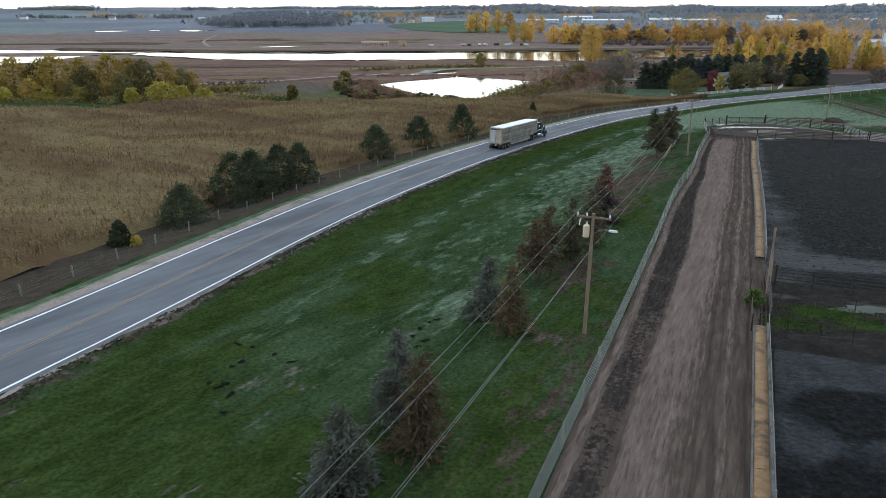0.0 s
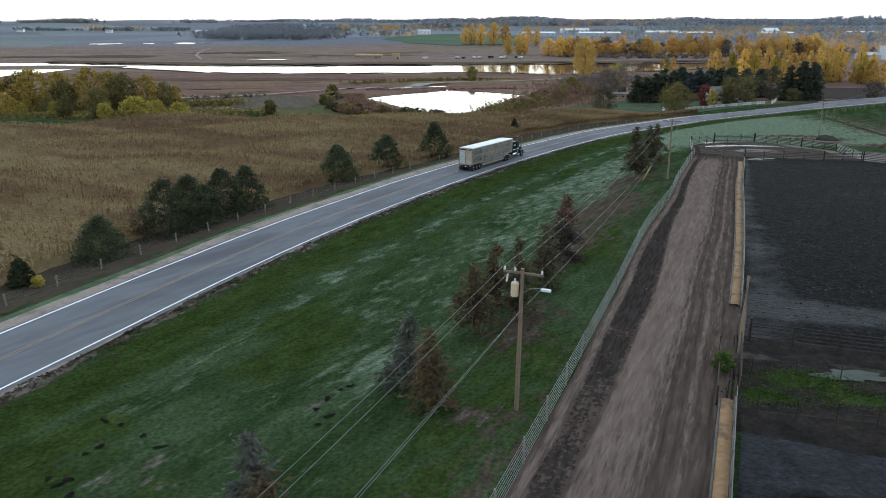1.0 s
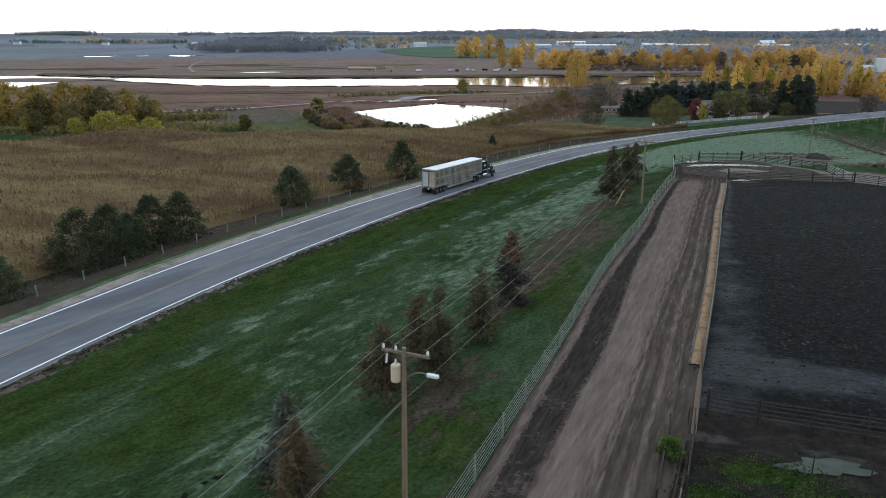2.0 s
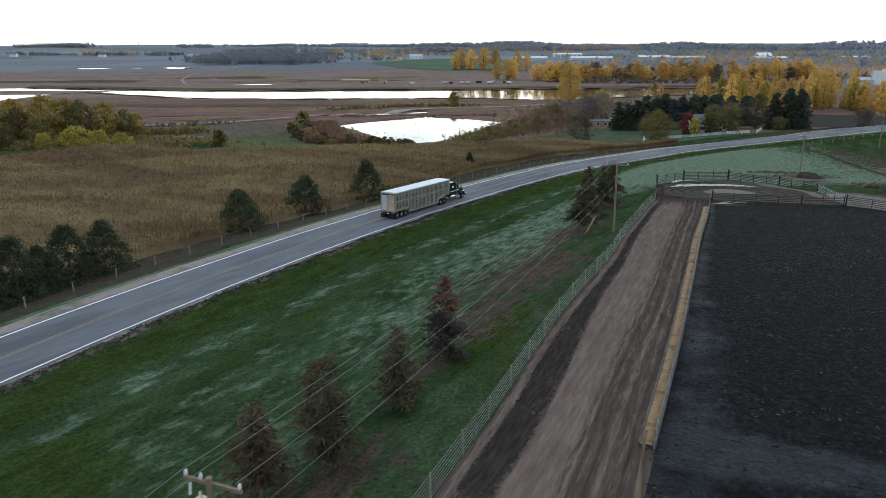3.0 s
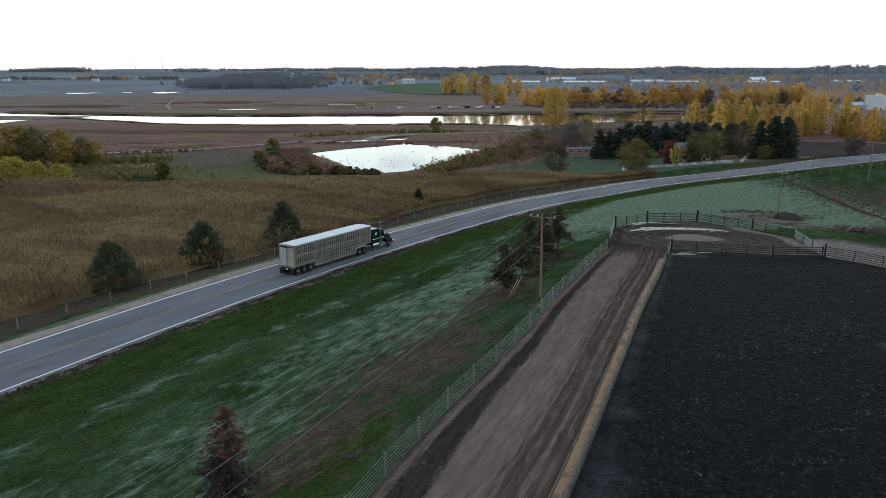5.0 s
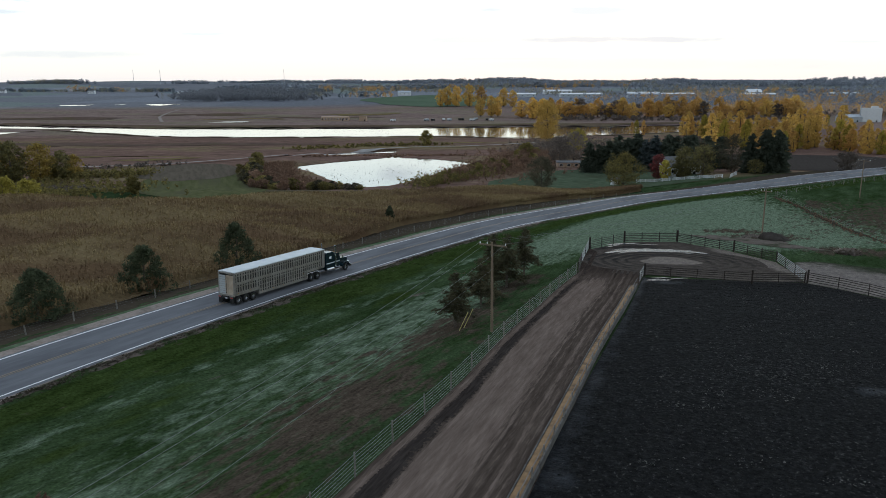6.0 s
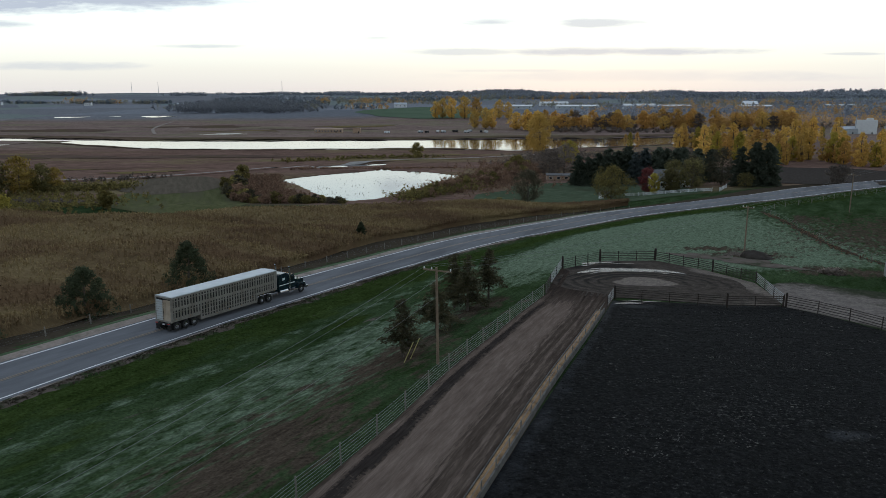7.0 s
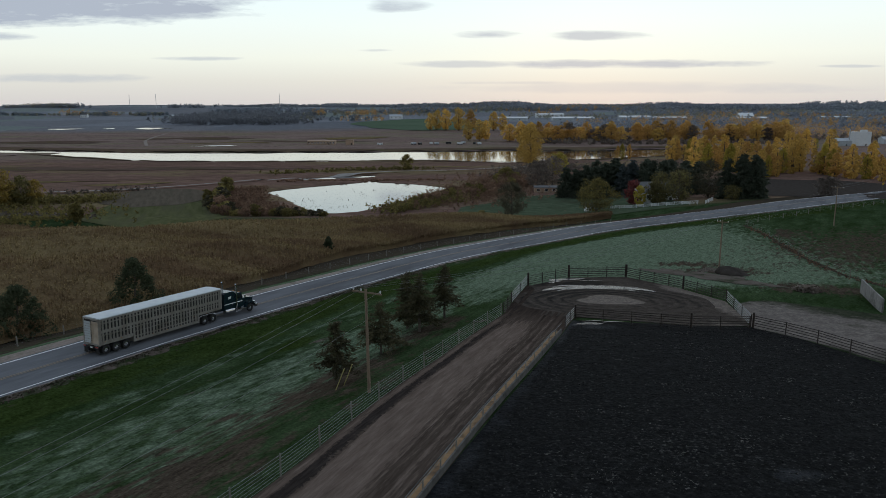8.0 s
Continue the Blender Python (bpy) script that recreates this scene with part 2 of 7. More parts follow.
WIRE = material("wire", (0.16, 0.165, 0.17), (0.2, 0.2, 0.2), 4, 0.6, metal=0.3)
YELLOW_SIGN = material("yellow_sign", (0.65, 0.42, 0.04), (0.6, 0.38, 0.04), 3, 0.5)
YELLOW_GUARD = material("yellow_guard", (0.42, 0.36, 0.14), (0.36, 0.3, 0.12), 3, 0.6)


def ground_material():
    """Pasture that gives way to brown marsh and stubble past the foot of the slope."""
    m = layered("ground", ((0.0195, 0.034, 0.0125), (0.042, 0.064, 0.03), 0.22), (
        ("frost", 0.7, 1.15, 0.38, 0.84, (0.08, 0.111, 0.071), (0.138, 0.174, 0.12), 1.6),
        ("lush", 0.3, 1.1, 0.36, 0.74, (0.0185, 0.03, 0.008), (0.033, 0.05, 0.015), 0.6),
        ("dead", 0.75, 1.7, 0.42, 0.82, (0.042, 0.032, 0.024), (0.074, 0.057, 0.042), 1.0),
        ("mid", 0.5, 1.2, 0.75, 0.9, (0.07, 0.058, 0.049), (0.115, 0.096, 0.082), 1.5),
    ), speckle=(3.6, 0.52, 1.52), bump=0.16, bump_scale=3.0, stretch=(0.7, 2.2, 1, -30))
    n, l = m.node_tree.nodes, m.node_tree.links
    bsdf = n["Principled BSDF"]
    green = bsdf.inputs["Base Color"].links[0].from_socket
    geo, sep, add, ns, mr = n.new("ShaderNodeNewGeometry"), n.new("ShaderNodeSeparateXYZ"), n.new("ShaderNodeMath"), n.new("ShaderNodeTexNoise"), n.new("ShaderNodeMapRange")
    l.new(geo.outputs["Position"], sep.inputs[0])
    ns.inputs["Scale"].default_value, ns.inputs["Detail"].default_value = 0.03, 4
    l.new(geo.outputs["Position"], ns.inputs["Vector"])
    add.operation, add.inputs[1].default_value = "MULTIPLY_ADD", 60
    l.new(ns.outputs[0], add.inputs[0])
    l.new(sep.outputs["Y"], add.inputs[2])
    mr.inputs[1].default_value, mr.inputs[2].default_value = 338, 356
    l.new(add.outputs[0], mr.inputs[0])
    cols = []
    for sc, lo, hi in ((0.035, 0.35, 0.65), (0.011, 0.5, 0.62), (0.3, 0.3, 0.7)):
        t, r, mp = n.new("ShaderNodeTexNoise"), n.new("ShaderNodeMapRange"), n.new("ShaderNodeMapping")
        mp.inputs["Scale"].default_value = (0.5, 1.6, 1)
        t.inputs["Scale"].default_value, t.inputs["Detail"].default_value, t.inputs["Roughness"].default_value = sc, 8, 0.7
        r.inputs[1].default_value, r.inputs[2].default_value = lo, hi
        l.new(geo.outputs["Position"], mp.inputs[0])
        l.new(mp.outputs[0], t.inputs["Vector"])
        l.new(t.outputs[0], r.inputs[0])
        cols.append(r.outputs[0])

    def blend(f, x, y):
        k = n.new("ShaderNodeMix")
        k.data_type = "RGBA"
        l.new(f, k.inputs[0])
        for s, v in ((6, x), (7, y)):
            if isinstance(v, tuple):
                k.inputs[s].default_value = (*v, 1)
            else:
                l.new(v, k.inputs[s])
        return k.outputs[2]

    brown = blend(cols[0], (0.162, 0.115, 0.1), (0.225, 0.166, 0.145))
    brown = blend(cols[1], brown, (0.18, 0.155, 0.105))
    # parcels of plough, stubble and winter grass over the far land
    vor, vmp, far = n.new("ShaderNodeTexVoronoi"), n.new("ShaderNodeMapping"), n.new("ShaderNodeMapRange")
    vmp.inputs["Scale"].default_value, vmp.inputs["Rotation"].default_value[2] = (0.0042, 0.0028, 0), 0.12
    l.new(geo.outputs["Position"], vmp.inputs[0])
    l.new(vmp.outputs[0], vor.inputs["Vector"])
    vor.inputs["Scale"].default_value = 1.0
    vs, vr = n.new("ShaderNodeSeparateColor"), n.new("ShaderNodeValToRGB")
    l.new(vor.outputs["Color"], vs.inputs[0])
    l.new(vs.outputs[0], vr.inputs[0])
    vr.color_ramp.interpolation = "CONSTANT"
    # parcel colours shifted to blue-grey, so distance haze is part of the colour
    hazed_stops = ((0.0, (0.15, 0.155, 0.172, 1)), (0.25, (0.19, 0.2, 0.222, 1)), (0.45, (0.175, 0.2, 0.19, 1)), (0.6, (0.17, 0.172, 0.186, 1)), (0.8, (0.215, 0.228, 0.248, 1)), (0.92, (0.155, 0.188, 0.19, 1)))
    vr.color_ramp.elements[0].color, vr.color_ramp.elements[1].position, vr.color_ramp.elements[1].color = hazed_stops[0][1], hazed_stops[1][0], hazed_stops[1][1]
    for at, cl in hazed_stops[2:]:
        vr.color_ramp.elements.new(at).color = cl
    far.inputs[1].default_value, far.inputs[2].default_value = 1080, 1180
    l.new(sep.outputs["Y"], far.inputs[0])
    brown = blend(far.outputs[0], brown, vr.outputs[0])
    # the near marsh is darker and redder than the fields beyond the river
    near = n.new("ShaderNodeMapRange")
    near.inputs[1].default_value, near.inputs[2].default_value = 640, 700
    l.new(add.outputs[0], near.inputs[0])
    brown = blend(near.outputs[0], blend(cols[1], blend(cols[0], (0.127, 0.08, 0.064), (0.185, 0.118, 0.095)), (0.18, 0.14, 0.08)), brown)
    fleck = blend(cols[2], (0.55, 0.55, 0.56), (1.4, 1.4, 1.38))
    mul = n.new("ShaderNodeMix")
    mul.data_type, mul.blend_type = "RGBA", "MULTIPLY"
    mul.inputs[0].default_value = 1
    l.new(brown, mul.inputs[6])
    l.new(fleck, mul.inputs[7])
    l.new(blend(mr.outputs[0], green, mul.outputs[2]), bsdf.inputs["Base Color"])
    return m


GROUND = ground_material()

# ---- mesh helpers ----
class Shape:
    """Gathers vertices and faces for one mesh."""

    def __init__(self):
        self.v, self.f, self.mi = [], [], []

    def face(self, pts, mi=0):
        k = len(self.v)
        self.v += [tuple(p) for p in pts]
        self.f.append(tuple(range(k, k + len(pts))))
        self.mi.append(mi)

    def box(self, c, s, m=None, mi=0, bevel=0.0):
        """A box of size s round c, its long edges cut by bevel, moved by m."""
        hx, hy, hz = (d / 2 for d in s)
        b = min(bevel, hx * 0.9, hy * 0.9)
        ring = [(-hx + b, -hy), (hx - b, -hy), (hx, -hy + b), (hx, hy - b), (hx - b, hy), (-hx + b, hy), (-hx, hy - b), (-hx, -hy + b)] if b else [(-hx, -hy), (hx, -hy), (hx, hy), (-hx, hy)]
        k, n = len(self.v), len(ring)
        for z in (-hz, hz):
            for x, y in ring:
                p = Vector((c[0] + x, c[1] + y, c[2] + z))
                self.v.append(tuple(m @ p if m else p))
        self.f += [tuple(range(k + n - 1, k - 1, -1)), tuple(range(k + n, k + 2 * n))]
        self.f += [(k + i, k + (i + 1) % n, k + n + (i + 1) % n, k + n + i) for i in range(n)]
        self.mi += [mi] * (n + 2)
        return self

    def tube(self, pts, radii, sides=6, mi=0, caps=True):
        """A round bar along pts, with a radius at each."""
        pts = [Vector(p) for p in pts]
        if not hasattr(radii, "__len__"):
            radii = [radii] * len(pts)
        k = len(self.v)
        for i, p in enumerate(pts):
            d = (pts[min(i + 1, len(pts) - 1)] - pts[max(i - 1, 0)]).normalized()
            a = d.cross(Vector((0, 0, 1)) if abs(d.z) < 0.9 else Vector((1, 0, 0))).normalized()
            b = d.cross(a)
            for s in range(sides):
                w = 2 * math.pi * s / sides
                self.v.append(tuple(p + (a * math.cos(w) + b * math.sin(w)) * radii[i]))
        for i in range(len(pts) - 1):
            for s in range(sides):
                q, r = k + i * sides + s, k + i * sides + (s + 1) % sides
                self.f.append((q, q + sides, r + sides, r))
                self.mi.append(mi)
        if caps:
            self.f += [tuple(range(k, k + sides)), tuple(range(k + len(pts) * sides - 1, k + (len(pts) - 1) * sides - 1, -1))]
            self.mi += [mi, mi]
        return self

    def prism(self, outline, axis, a, b, mi=0):
        """An outline of 2D points drawn out along axis ('x', 'y' or 'z') from a to b."""
        def at(p, h):
            return {"x": (h, p[0], p[1]), "y": (p[0], h, p[1]), "z": (p[0], p[1], h)}[axis]
        k, n = len(self.v), len(outline)
        self.v += [at(p, a) for p in outline] + [at(p, b) for p in outline]
        self.f += [tuple(range(k, k + n)), tuple(range(k + 2 * n - 1, k + n - 1, -1))]
        self.f += [(k + i, k + n + i, k + n + (i + 1) % n, k + (i + 1) % n) for i in range(n)]
        self.mi += [mi] * (n + 2)
        return self

    def mesh(self, name, *mats, smooth=False):
        me = bpy.data.meshes.new(name)
        me.from_pydata(self.v, [], self.f)
        for m in mats:
            me.materials.append(m)
        if len(mats) > 1:
            me.polygons.foreach_set("material_index", self.mi)
        if smooth:
            me.polygons.foreach_set("use_smooth", [True] * len(me.polygons))
        me.update()
        return me


def part(name, data, parent, label="", m=None):
    """One mesh object under a thing or a part."""
    ob = new(name, data)
    ob.parent = parent
    if m is not None:
        ob.matrix_basis = m
    return tagged(ob, label) if label else ob


def thing(name, label, category, m=None, group="", kind="", data=None):
    ob = new(name, data)
    if m is not None:
        ob.matrix_basis = m
    return tagged(ob, label, category, group, kind)


# ---- ground: one sheet, from the feedlot down to the marsh and up to the far hills ----
DEPTH = (-400, 30, 45, 60, 80, 107, 130, 150, 200, 260, 300, 345, 400, 820, 950, 1300, 2000, 3200, 5000, 9000)
VALLEY = (2, 1.8, 1.1, .4, -.3, -1.3, -2.1, -2.9, -4.8, -8.2, -12.0, -17.2, -17.6, -18, -15.5, -9, 0, 14, 22, 24)
LOT_DEPTH = (-400, 30, 50, 90, 110, 125, 140, 155, 170, 200, 260, 300, 345, 400, 820, 950, 1300, 2000, 3200, 5000, 9000)
LOT = (3, 2.5, 2.0, 1.0, .5, .1, -.6, -1.5, -2.2, -3.5, -5.6, -7.3, -9.6, -12.5, -17.4, -14.5, -9, -2, 10, 20, 24)
ROAD_Y = (-40, 5, 42, 65, 82, 113, 140, 168, 181, 213, 232, 242, 250, 256, 262, 268, 275, 285, 296, 310, 325, 345, 400, 470)
ROAD_X = (-55.5, -42.5, -31.5, -23.7, -18.6, -5.2, 9.6, 25.4, 33.4, 56, 76.4, 87.8, 100.7, 112.8, 124.9, 137, 148.7, 162, 176.8, 196.2, 217.1, 244.6, 320.2, 416.5)
ROAD_K = (0.95, 0.95, 0.95, 0.94, 0.92, 0.89, 0.87, 0.86, 0.84, 0.75, 0.69, 0.61, 0.46, 0.44, 0.46, 0.45, 0.56, 0.61, 0.59, 0.58, 0.59, 0.59, 0.59, 0.59)
FENCE_Y, FENCE_X = (-60, 29, 48, 68, 92, 105, 120, 129, 146, 169, 200, 250, 300, 700), (-32, 4.6, 12.6, 20.6, 29.8, 35.5, 41.5, 46, 52.6, 61, 74, 92, 96, 140)
ROAD_RISE_Y, ROAD_RISE = (30, 65, 80, 95, 110, 125, 140, 155, 170, 185, 200, 235, 262), (-0.1, -0.08, -0.17, -0.09, 0, 0.24, 0.34, 0.18, 0.05, -0.15, -0.27, -0.2, 0)
RIVER_Z, POND_Z = -18.5, -17.6


def soft_step(a, b, v):
    u = np.clip((v - a) / (b - a), 0, 1)
    return u * u * (3 - 2 * u)


def profile(y, depth, levels):
    return sum(np.interp(y + d, depth, levels) for d in (-15, -9, -3, 3, 9, 15)) / 6


def river_near(x):
    return np.interp(x, (-700, -460, -350, -334, -314, -259, -194, -97, -20, 52, 107, 150, 190, 252, 330), (520, 540, 558, 690, 722, 684, 645, 625, 634, 628, 612, 634, 646, 682, 740))


def river_far(x):
    return np.interp(x, (-700, -460, -387, -311, -237, -127, 54, 124, 176, 271, 330), (830, 815, 795, 773, 750, 746, 752, 767, 764, 780, 800))


def wet(x, y):
    """How far inside the river or the pond a place is: above 0 is water."""
    wob = 2.5 * np.sin(x * 0.045) + 2 * np.sin(x * 0.13 + 1)
    r = np.minimum(y - river_near(x) - wob, river_far(x) + wob * 0.6 - y) / 14
    r = np.minimum(r, (345 - x) / 20)
    spit = np.minimum((-306 - x) / 20, 1 - np.abs(y - 726) / 22)
    r = np.where(spit > 0, np.minimum(r, -spit), r)
    near = np.interp(x, (-40, -26, -8, 6, 16, 27, 38, 54), (421, 400, 361, 346, 353, 373, 401, 438))
    far = np.interp(x, (-40, -24, -6, 8, 35, 54), (424, 443, 458, 470, 458, 438))
    p = np.minimum(np.minimum(y - near, far - y) / 8, np.minimum(x + 37, 53 - x) / 5)
    s = np.minimum(np.minimum(x + 34, 8 - x) / 6, np.minimum(y - 486 - (x + 30) * 0.4, 503 + (x + 30) * 0.42 - y) / 5)
    return np.maximum(np.maximum(r, p), np.maximum(s, -9))


def height(x, y):
    x, y = np.asarray(x, float), np.asarray(y, float)
    dx = x - np.interp(y, FENCE_Y, FENCE_X)
    e = soft_step(-17 + 2 * soft_step(80, 112, y), -3 + 2 * soft_step(80, 112, y) + 63 * soft_step(190, 280, y), dx)
    e = e * (1 - soft_step(470, 610, y))
    z = profile(y, DEPTH, VALLEY) * (1 - e) + profile(y, LOT_DEPTH, LOT) * e
    # a low swell carries the lane fence
    z = z + np.interp(y, (70, 80, 90, 100, 115, 122, 132, 145), (0, 0.35, 0.6, 0.72, 0.72, 0.6, 0.2, 0)) * np.exp(-((dx / np.where(dx < 0, 8.0, 5.0)) ** 2))
    # the road stands on a low bank above its ditches
    side = np.abs(x - np.interp(y, ROAD_Y, ROAD_X)) * np.interp(y, ROAD_Y, ROAD_K)
    z = z + 0.75 * (1 - soft_step(5.5, 13, side)) * (1 - soft_step(480, 520, y)) - 0.15
    # the curve is banked: its outer side stands higher
    out = 4.4 - (x - np.interp(y, ROAD_Y, ROAD_X)) * np.interp(y, ROAD_Y, ROAD_K)
    past = soft_step(215, 262, y)
    z = z + (0.095 - 0.025 * past) * np.clip(out, 0, 8.5 + 4 * past) * (1 - soft_step(8.5 + 3.5 * past, 19 + 7 * past, out)) * (1 - soft_step(470, 520, y))
    z = z + np.interp(y, ROAD_RISE_Y, ROAD_RISE) * (1 - soft_step(6.0, 12, side))
    far = soft_step(300, 700, y)
    z = z + far * (0.35 * np.sin(x * 0.021 + y * 0.013) + 0.3 * np.sin(x * 0.05 - y * 0.031))
    z = z + soft_step(1100, 2500, y) * (3.5 * np.sin(x * 0.0031 + 1) + 2.5 * np.sin(x * 0.0074 + y * 0.002))
    hill = np.exp(-(((x - 40) / 170) ** 2 + ((y - 1330) / 230) ** 2))
    z = z + 7 * hill
    corn = soft_step(8, 40, -(x - 8) * 0.85 + (y - 135) * 0.53) * (1 - soft_step(270, 300, y)) * (1 - soft_step(60, 110, x))
    z = z + corn * (1.5 * np.sin(x * 0.05 + y * 0.1) * np.sin(y * 0.06 + 0.6) + 0.8 * np.sin(x * 0.1 - y * 0.09) + 0.4)
    w = wet(x, y)
    bed = np.where(y < 470, POND_Z, RIVER_Z)
    z = np.where(y > 330, np.maximum(z, bed + 0.5 + np.clip(-w, 0, 1) * 0.4) * (1 - soft_step(-0.15, 0.15, w)) + (bed - 0.8) * soft_step(-0.15, 0.15, w), z)
    return z


def hz(x, y, up=0.0):
    return float(height(x, y)) + up


def lines(*runs):
    out = []
    for a, b, step in runs:
        out += list(np.arange(a, b, step))
    return np.array(out)


GX = lines((-6000, -1500, 500), (-1500, -500, 80), (-500, -150, 12), (-150, -60, 6), (-60, 130, 2.5), (130, 420, 7), (420, 1500, 60), (1500, 6500, 500))
GY = lines((-400, 0, 50), (0, 260, 2.5), (260, 560, 4), (560, 820, 6), (820, 1500, 20), (1500, 3000, 75), (3000, 9001, 400))


def blob(x, y, cx, cy, rx, ry, turn=0.0):
    """1 in the middle of an ellipse, falling to 0 at its rim."""
    c, s = math.cos(radians(turn)), math.sin(radians(turn))
    u, v = ((x - cx) * c + (y - cy) * s) / rx, (-(x - cx) * s + (y - cy) * c) / ry
    return np.clip(1.4 * (1 - np.hypot(u, v)), 0, 1)


def mark(me, **values):
    """Named values on a mesh's vertices."""
    for nm, v in values.items():
        me.attributes.new(nm, "FLOAT", "POINT").data.foreach_set("value", np.asarray(v, np.float32).ravel())
    return me


def pasture(x, y):
    """Where the grass is lush, frosted, dead or thin."""
    d = (x - np.interp(y, ROAD_Y, ROAD_X)) * np.interp(y, ROAD_Y, ROAD_K) - 4.3
    f = np.interp(y, FENCE_Y, FENCE_X) - x
    lush = np.where(d > 0, np.exp(-(((d - 4.4) / (3.2 - 0.6 * soft_step(150, 200, y))) ** 2)), 0) * (y < 300)
    lush = np.maximum(lush, 0.8 * np.exp(-(((d - 12.2) / 1.5) ** 2)) * (y < 175) * (0.6 + 0.4 * np.sin(y * 0.07 + 1)))
    for b in ((-5.5, 60, 13, 4.2, 63), (3.0, 35, 7, 6, 40), (-14, 24, 26, 16, 60), (-20, 38, 18, 8, 64), (22.5, 83.5, 15, 4.2, 66), (-7, 66, 9, 3, 62), (30, 144, 8, 2.4, 58), (4, 20, 12, 6, 60), (12.5, 56, 8, 3, 66)):
        lush = np.maximum(lush, blob(x, y, *b))
    lush = np.maximum(lush, 0.8 * np.exp(-(((f - 4) / 4.5) ** 2)) * (y < 62))
    dead = 0.55 * blob(x, y, 6, 38, 14, 4.5, 64)
    for b in ((28, 104, 20, 8, 66), (37, 127, 18, 6.5, 62), (21, 88, 13, 5, 66), (12, 62, 10, 3.5, 66), (46, 146, 12, 4, 62), (7.5, 46.8, 5, 1.6, 8), (92, 188, 11, 4, -6), (96, 181, 12, 6, -12), (17, 78, 8, 2.2, 66), (104, 166, 14, 6, -20), (128, 226, 18, 3.5, 66)):
        dead = np.maximum(dead, 1.0 * blob(x, y, *b))
    dead = np.maximum(dead, 0.55 * np.exp(-(((f - 1.0) / 1.2) ** 2)) * (y < 150))
    dead = np.maximum(dead, 0.9 * np.exp(-(((d - 0.9) / 1.1) ** 2)) * (y < 240))
    dead = np.maximum(dead, 0.5 * soft_step(92, 100, y) * (1 - soft_step(120, 130, y)) * soft_step(2, 5, f) * (1 - soft_step(14, 19, f)))
    frost = np.maximum(0.6 * np.exp(-(((d - 9.2) / 1.3) ** 2)) * (y < 190), (0.38 + 0.34 * soft_step(90, 135, y)) * soft_step(12, 15, d) * soft_step(4, 9, f) * (y < 200) * (0.45 + 0.55 * soft_step(42, 75, y)))
    frost = np.maximum(frost, 1.3 * soft_step(5.5, 10, d) * (1 - soft_step(4, 24, f)) * soft_step(158, 178, y) * (1 - soft_step(250, 280, y)) * (x < 135))
    for b in ((88, 196, 30, 13, 40), (110, 220, 30, 14, 40), (66, 182, 18, 7, 42), (1, 57, 10, 5, 60), (30, 130, 22, 7, 60), (14, 92, 18, 6, 60), (55, 165, 14, 6, 60)):
        frost = np.maximum(frost, (1.4 if b[1] > 170 else 0.62) * blob(x, y, *b))
    mid = np.maximum(0.72 * blob(x, y, -11.5, 41, 11, 5, 60), np.maximum(blob(x, y, 95.5, 181.5, 11, 5.5, -12), 0.9 * blob(x, y, 6.3, 47.4, 4, 1.2, 8)))
    mid = np.maximum(mid, 0.8 * np.exp(-(((d - 0.9) / 0.9) ** 2)))
    mid = np.maximum(mid, 0.42 * (d > 2) * (f > 0) * (y < 210))
    mid = np.maximum(mid, 0.75 * np.exp(-(((d - 13.0) / 0.8) ** 2)) * (y > 100) * (y < 150))
    dead = np.maximum(dead, 0.75 * blob(x, y, 142, 206, 60, 34, 35))
    frost = frost * (1 - 0.7 * soft_step(94, 132, x) * (y > 150))
    return dict(lush=lush, dead=dead, frost=frost, mid=mid)


def sheet(name, X, Y, Z, mat, smooth=True):
    ny, nx = X.shape
    me = bpy.data.meshes.new(name)
    idx = np.arange(ny * nx).reshape(ny, nx)
    quads = np.stack([idx[:-1, :-1], idx[:-1, 1:], idx[1:, 1:], idx[1:, :-1]], -1).reshape(-1, 4)
    me.from_pydata(np.stack([X, Y, Z], -1).reshape(-1, 3).tolist(), [], quads.tolist())
    me.materials.append(mat)
    me.polygons.foreach_set("use_smooth", [smooth] * len(me.polygons))
    me.update()
    return me


def polyline(pts, step):
    """Points at even steps along a smooth curve through pts."""
    P = np.array(pts, float)
    d = np.concatenate([[0], np.cumsum(np.hypot(*np.diff(P, axis=0).T))])
    k = len(P)
    tan = np.gradient(P, d, axis=0)
    out = []
    for s in np.arange(0, d[-1] + step * 0.5, step):
        s = min(s, d[-1])
        i = min(np.searchsorted(d, s, side="right") - 1, k - 2)
        h = d[i + 1] - d[i]
        u = (s - d[i]) / h
        out.append((2 * u**3 - 3 * u**2 + 1) * P[i] + (u**3 - 2 * u**2 + u) * h * tan[i] + (3 * u**2 - 2 * u**3) * P[i + 1] + (u**3 - u**2) * h * tan[i + 1])
    return np.array(out)


def offset(L, d):
    """The polyline moved d metres to the left of its run."""
    t = np.gradient(L, axis=0)
    t /= np.hypot(*t.T)[:, None]
    return L + np.stack([-t[:, 1], t[:, 0]], -1) * (d[:, None] if hasattr(d, "__len__") else d)


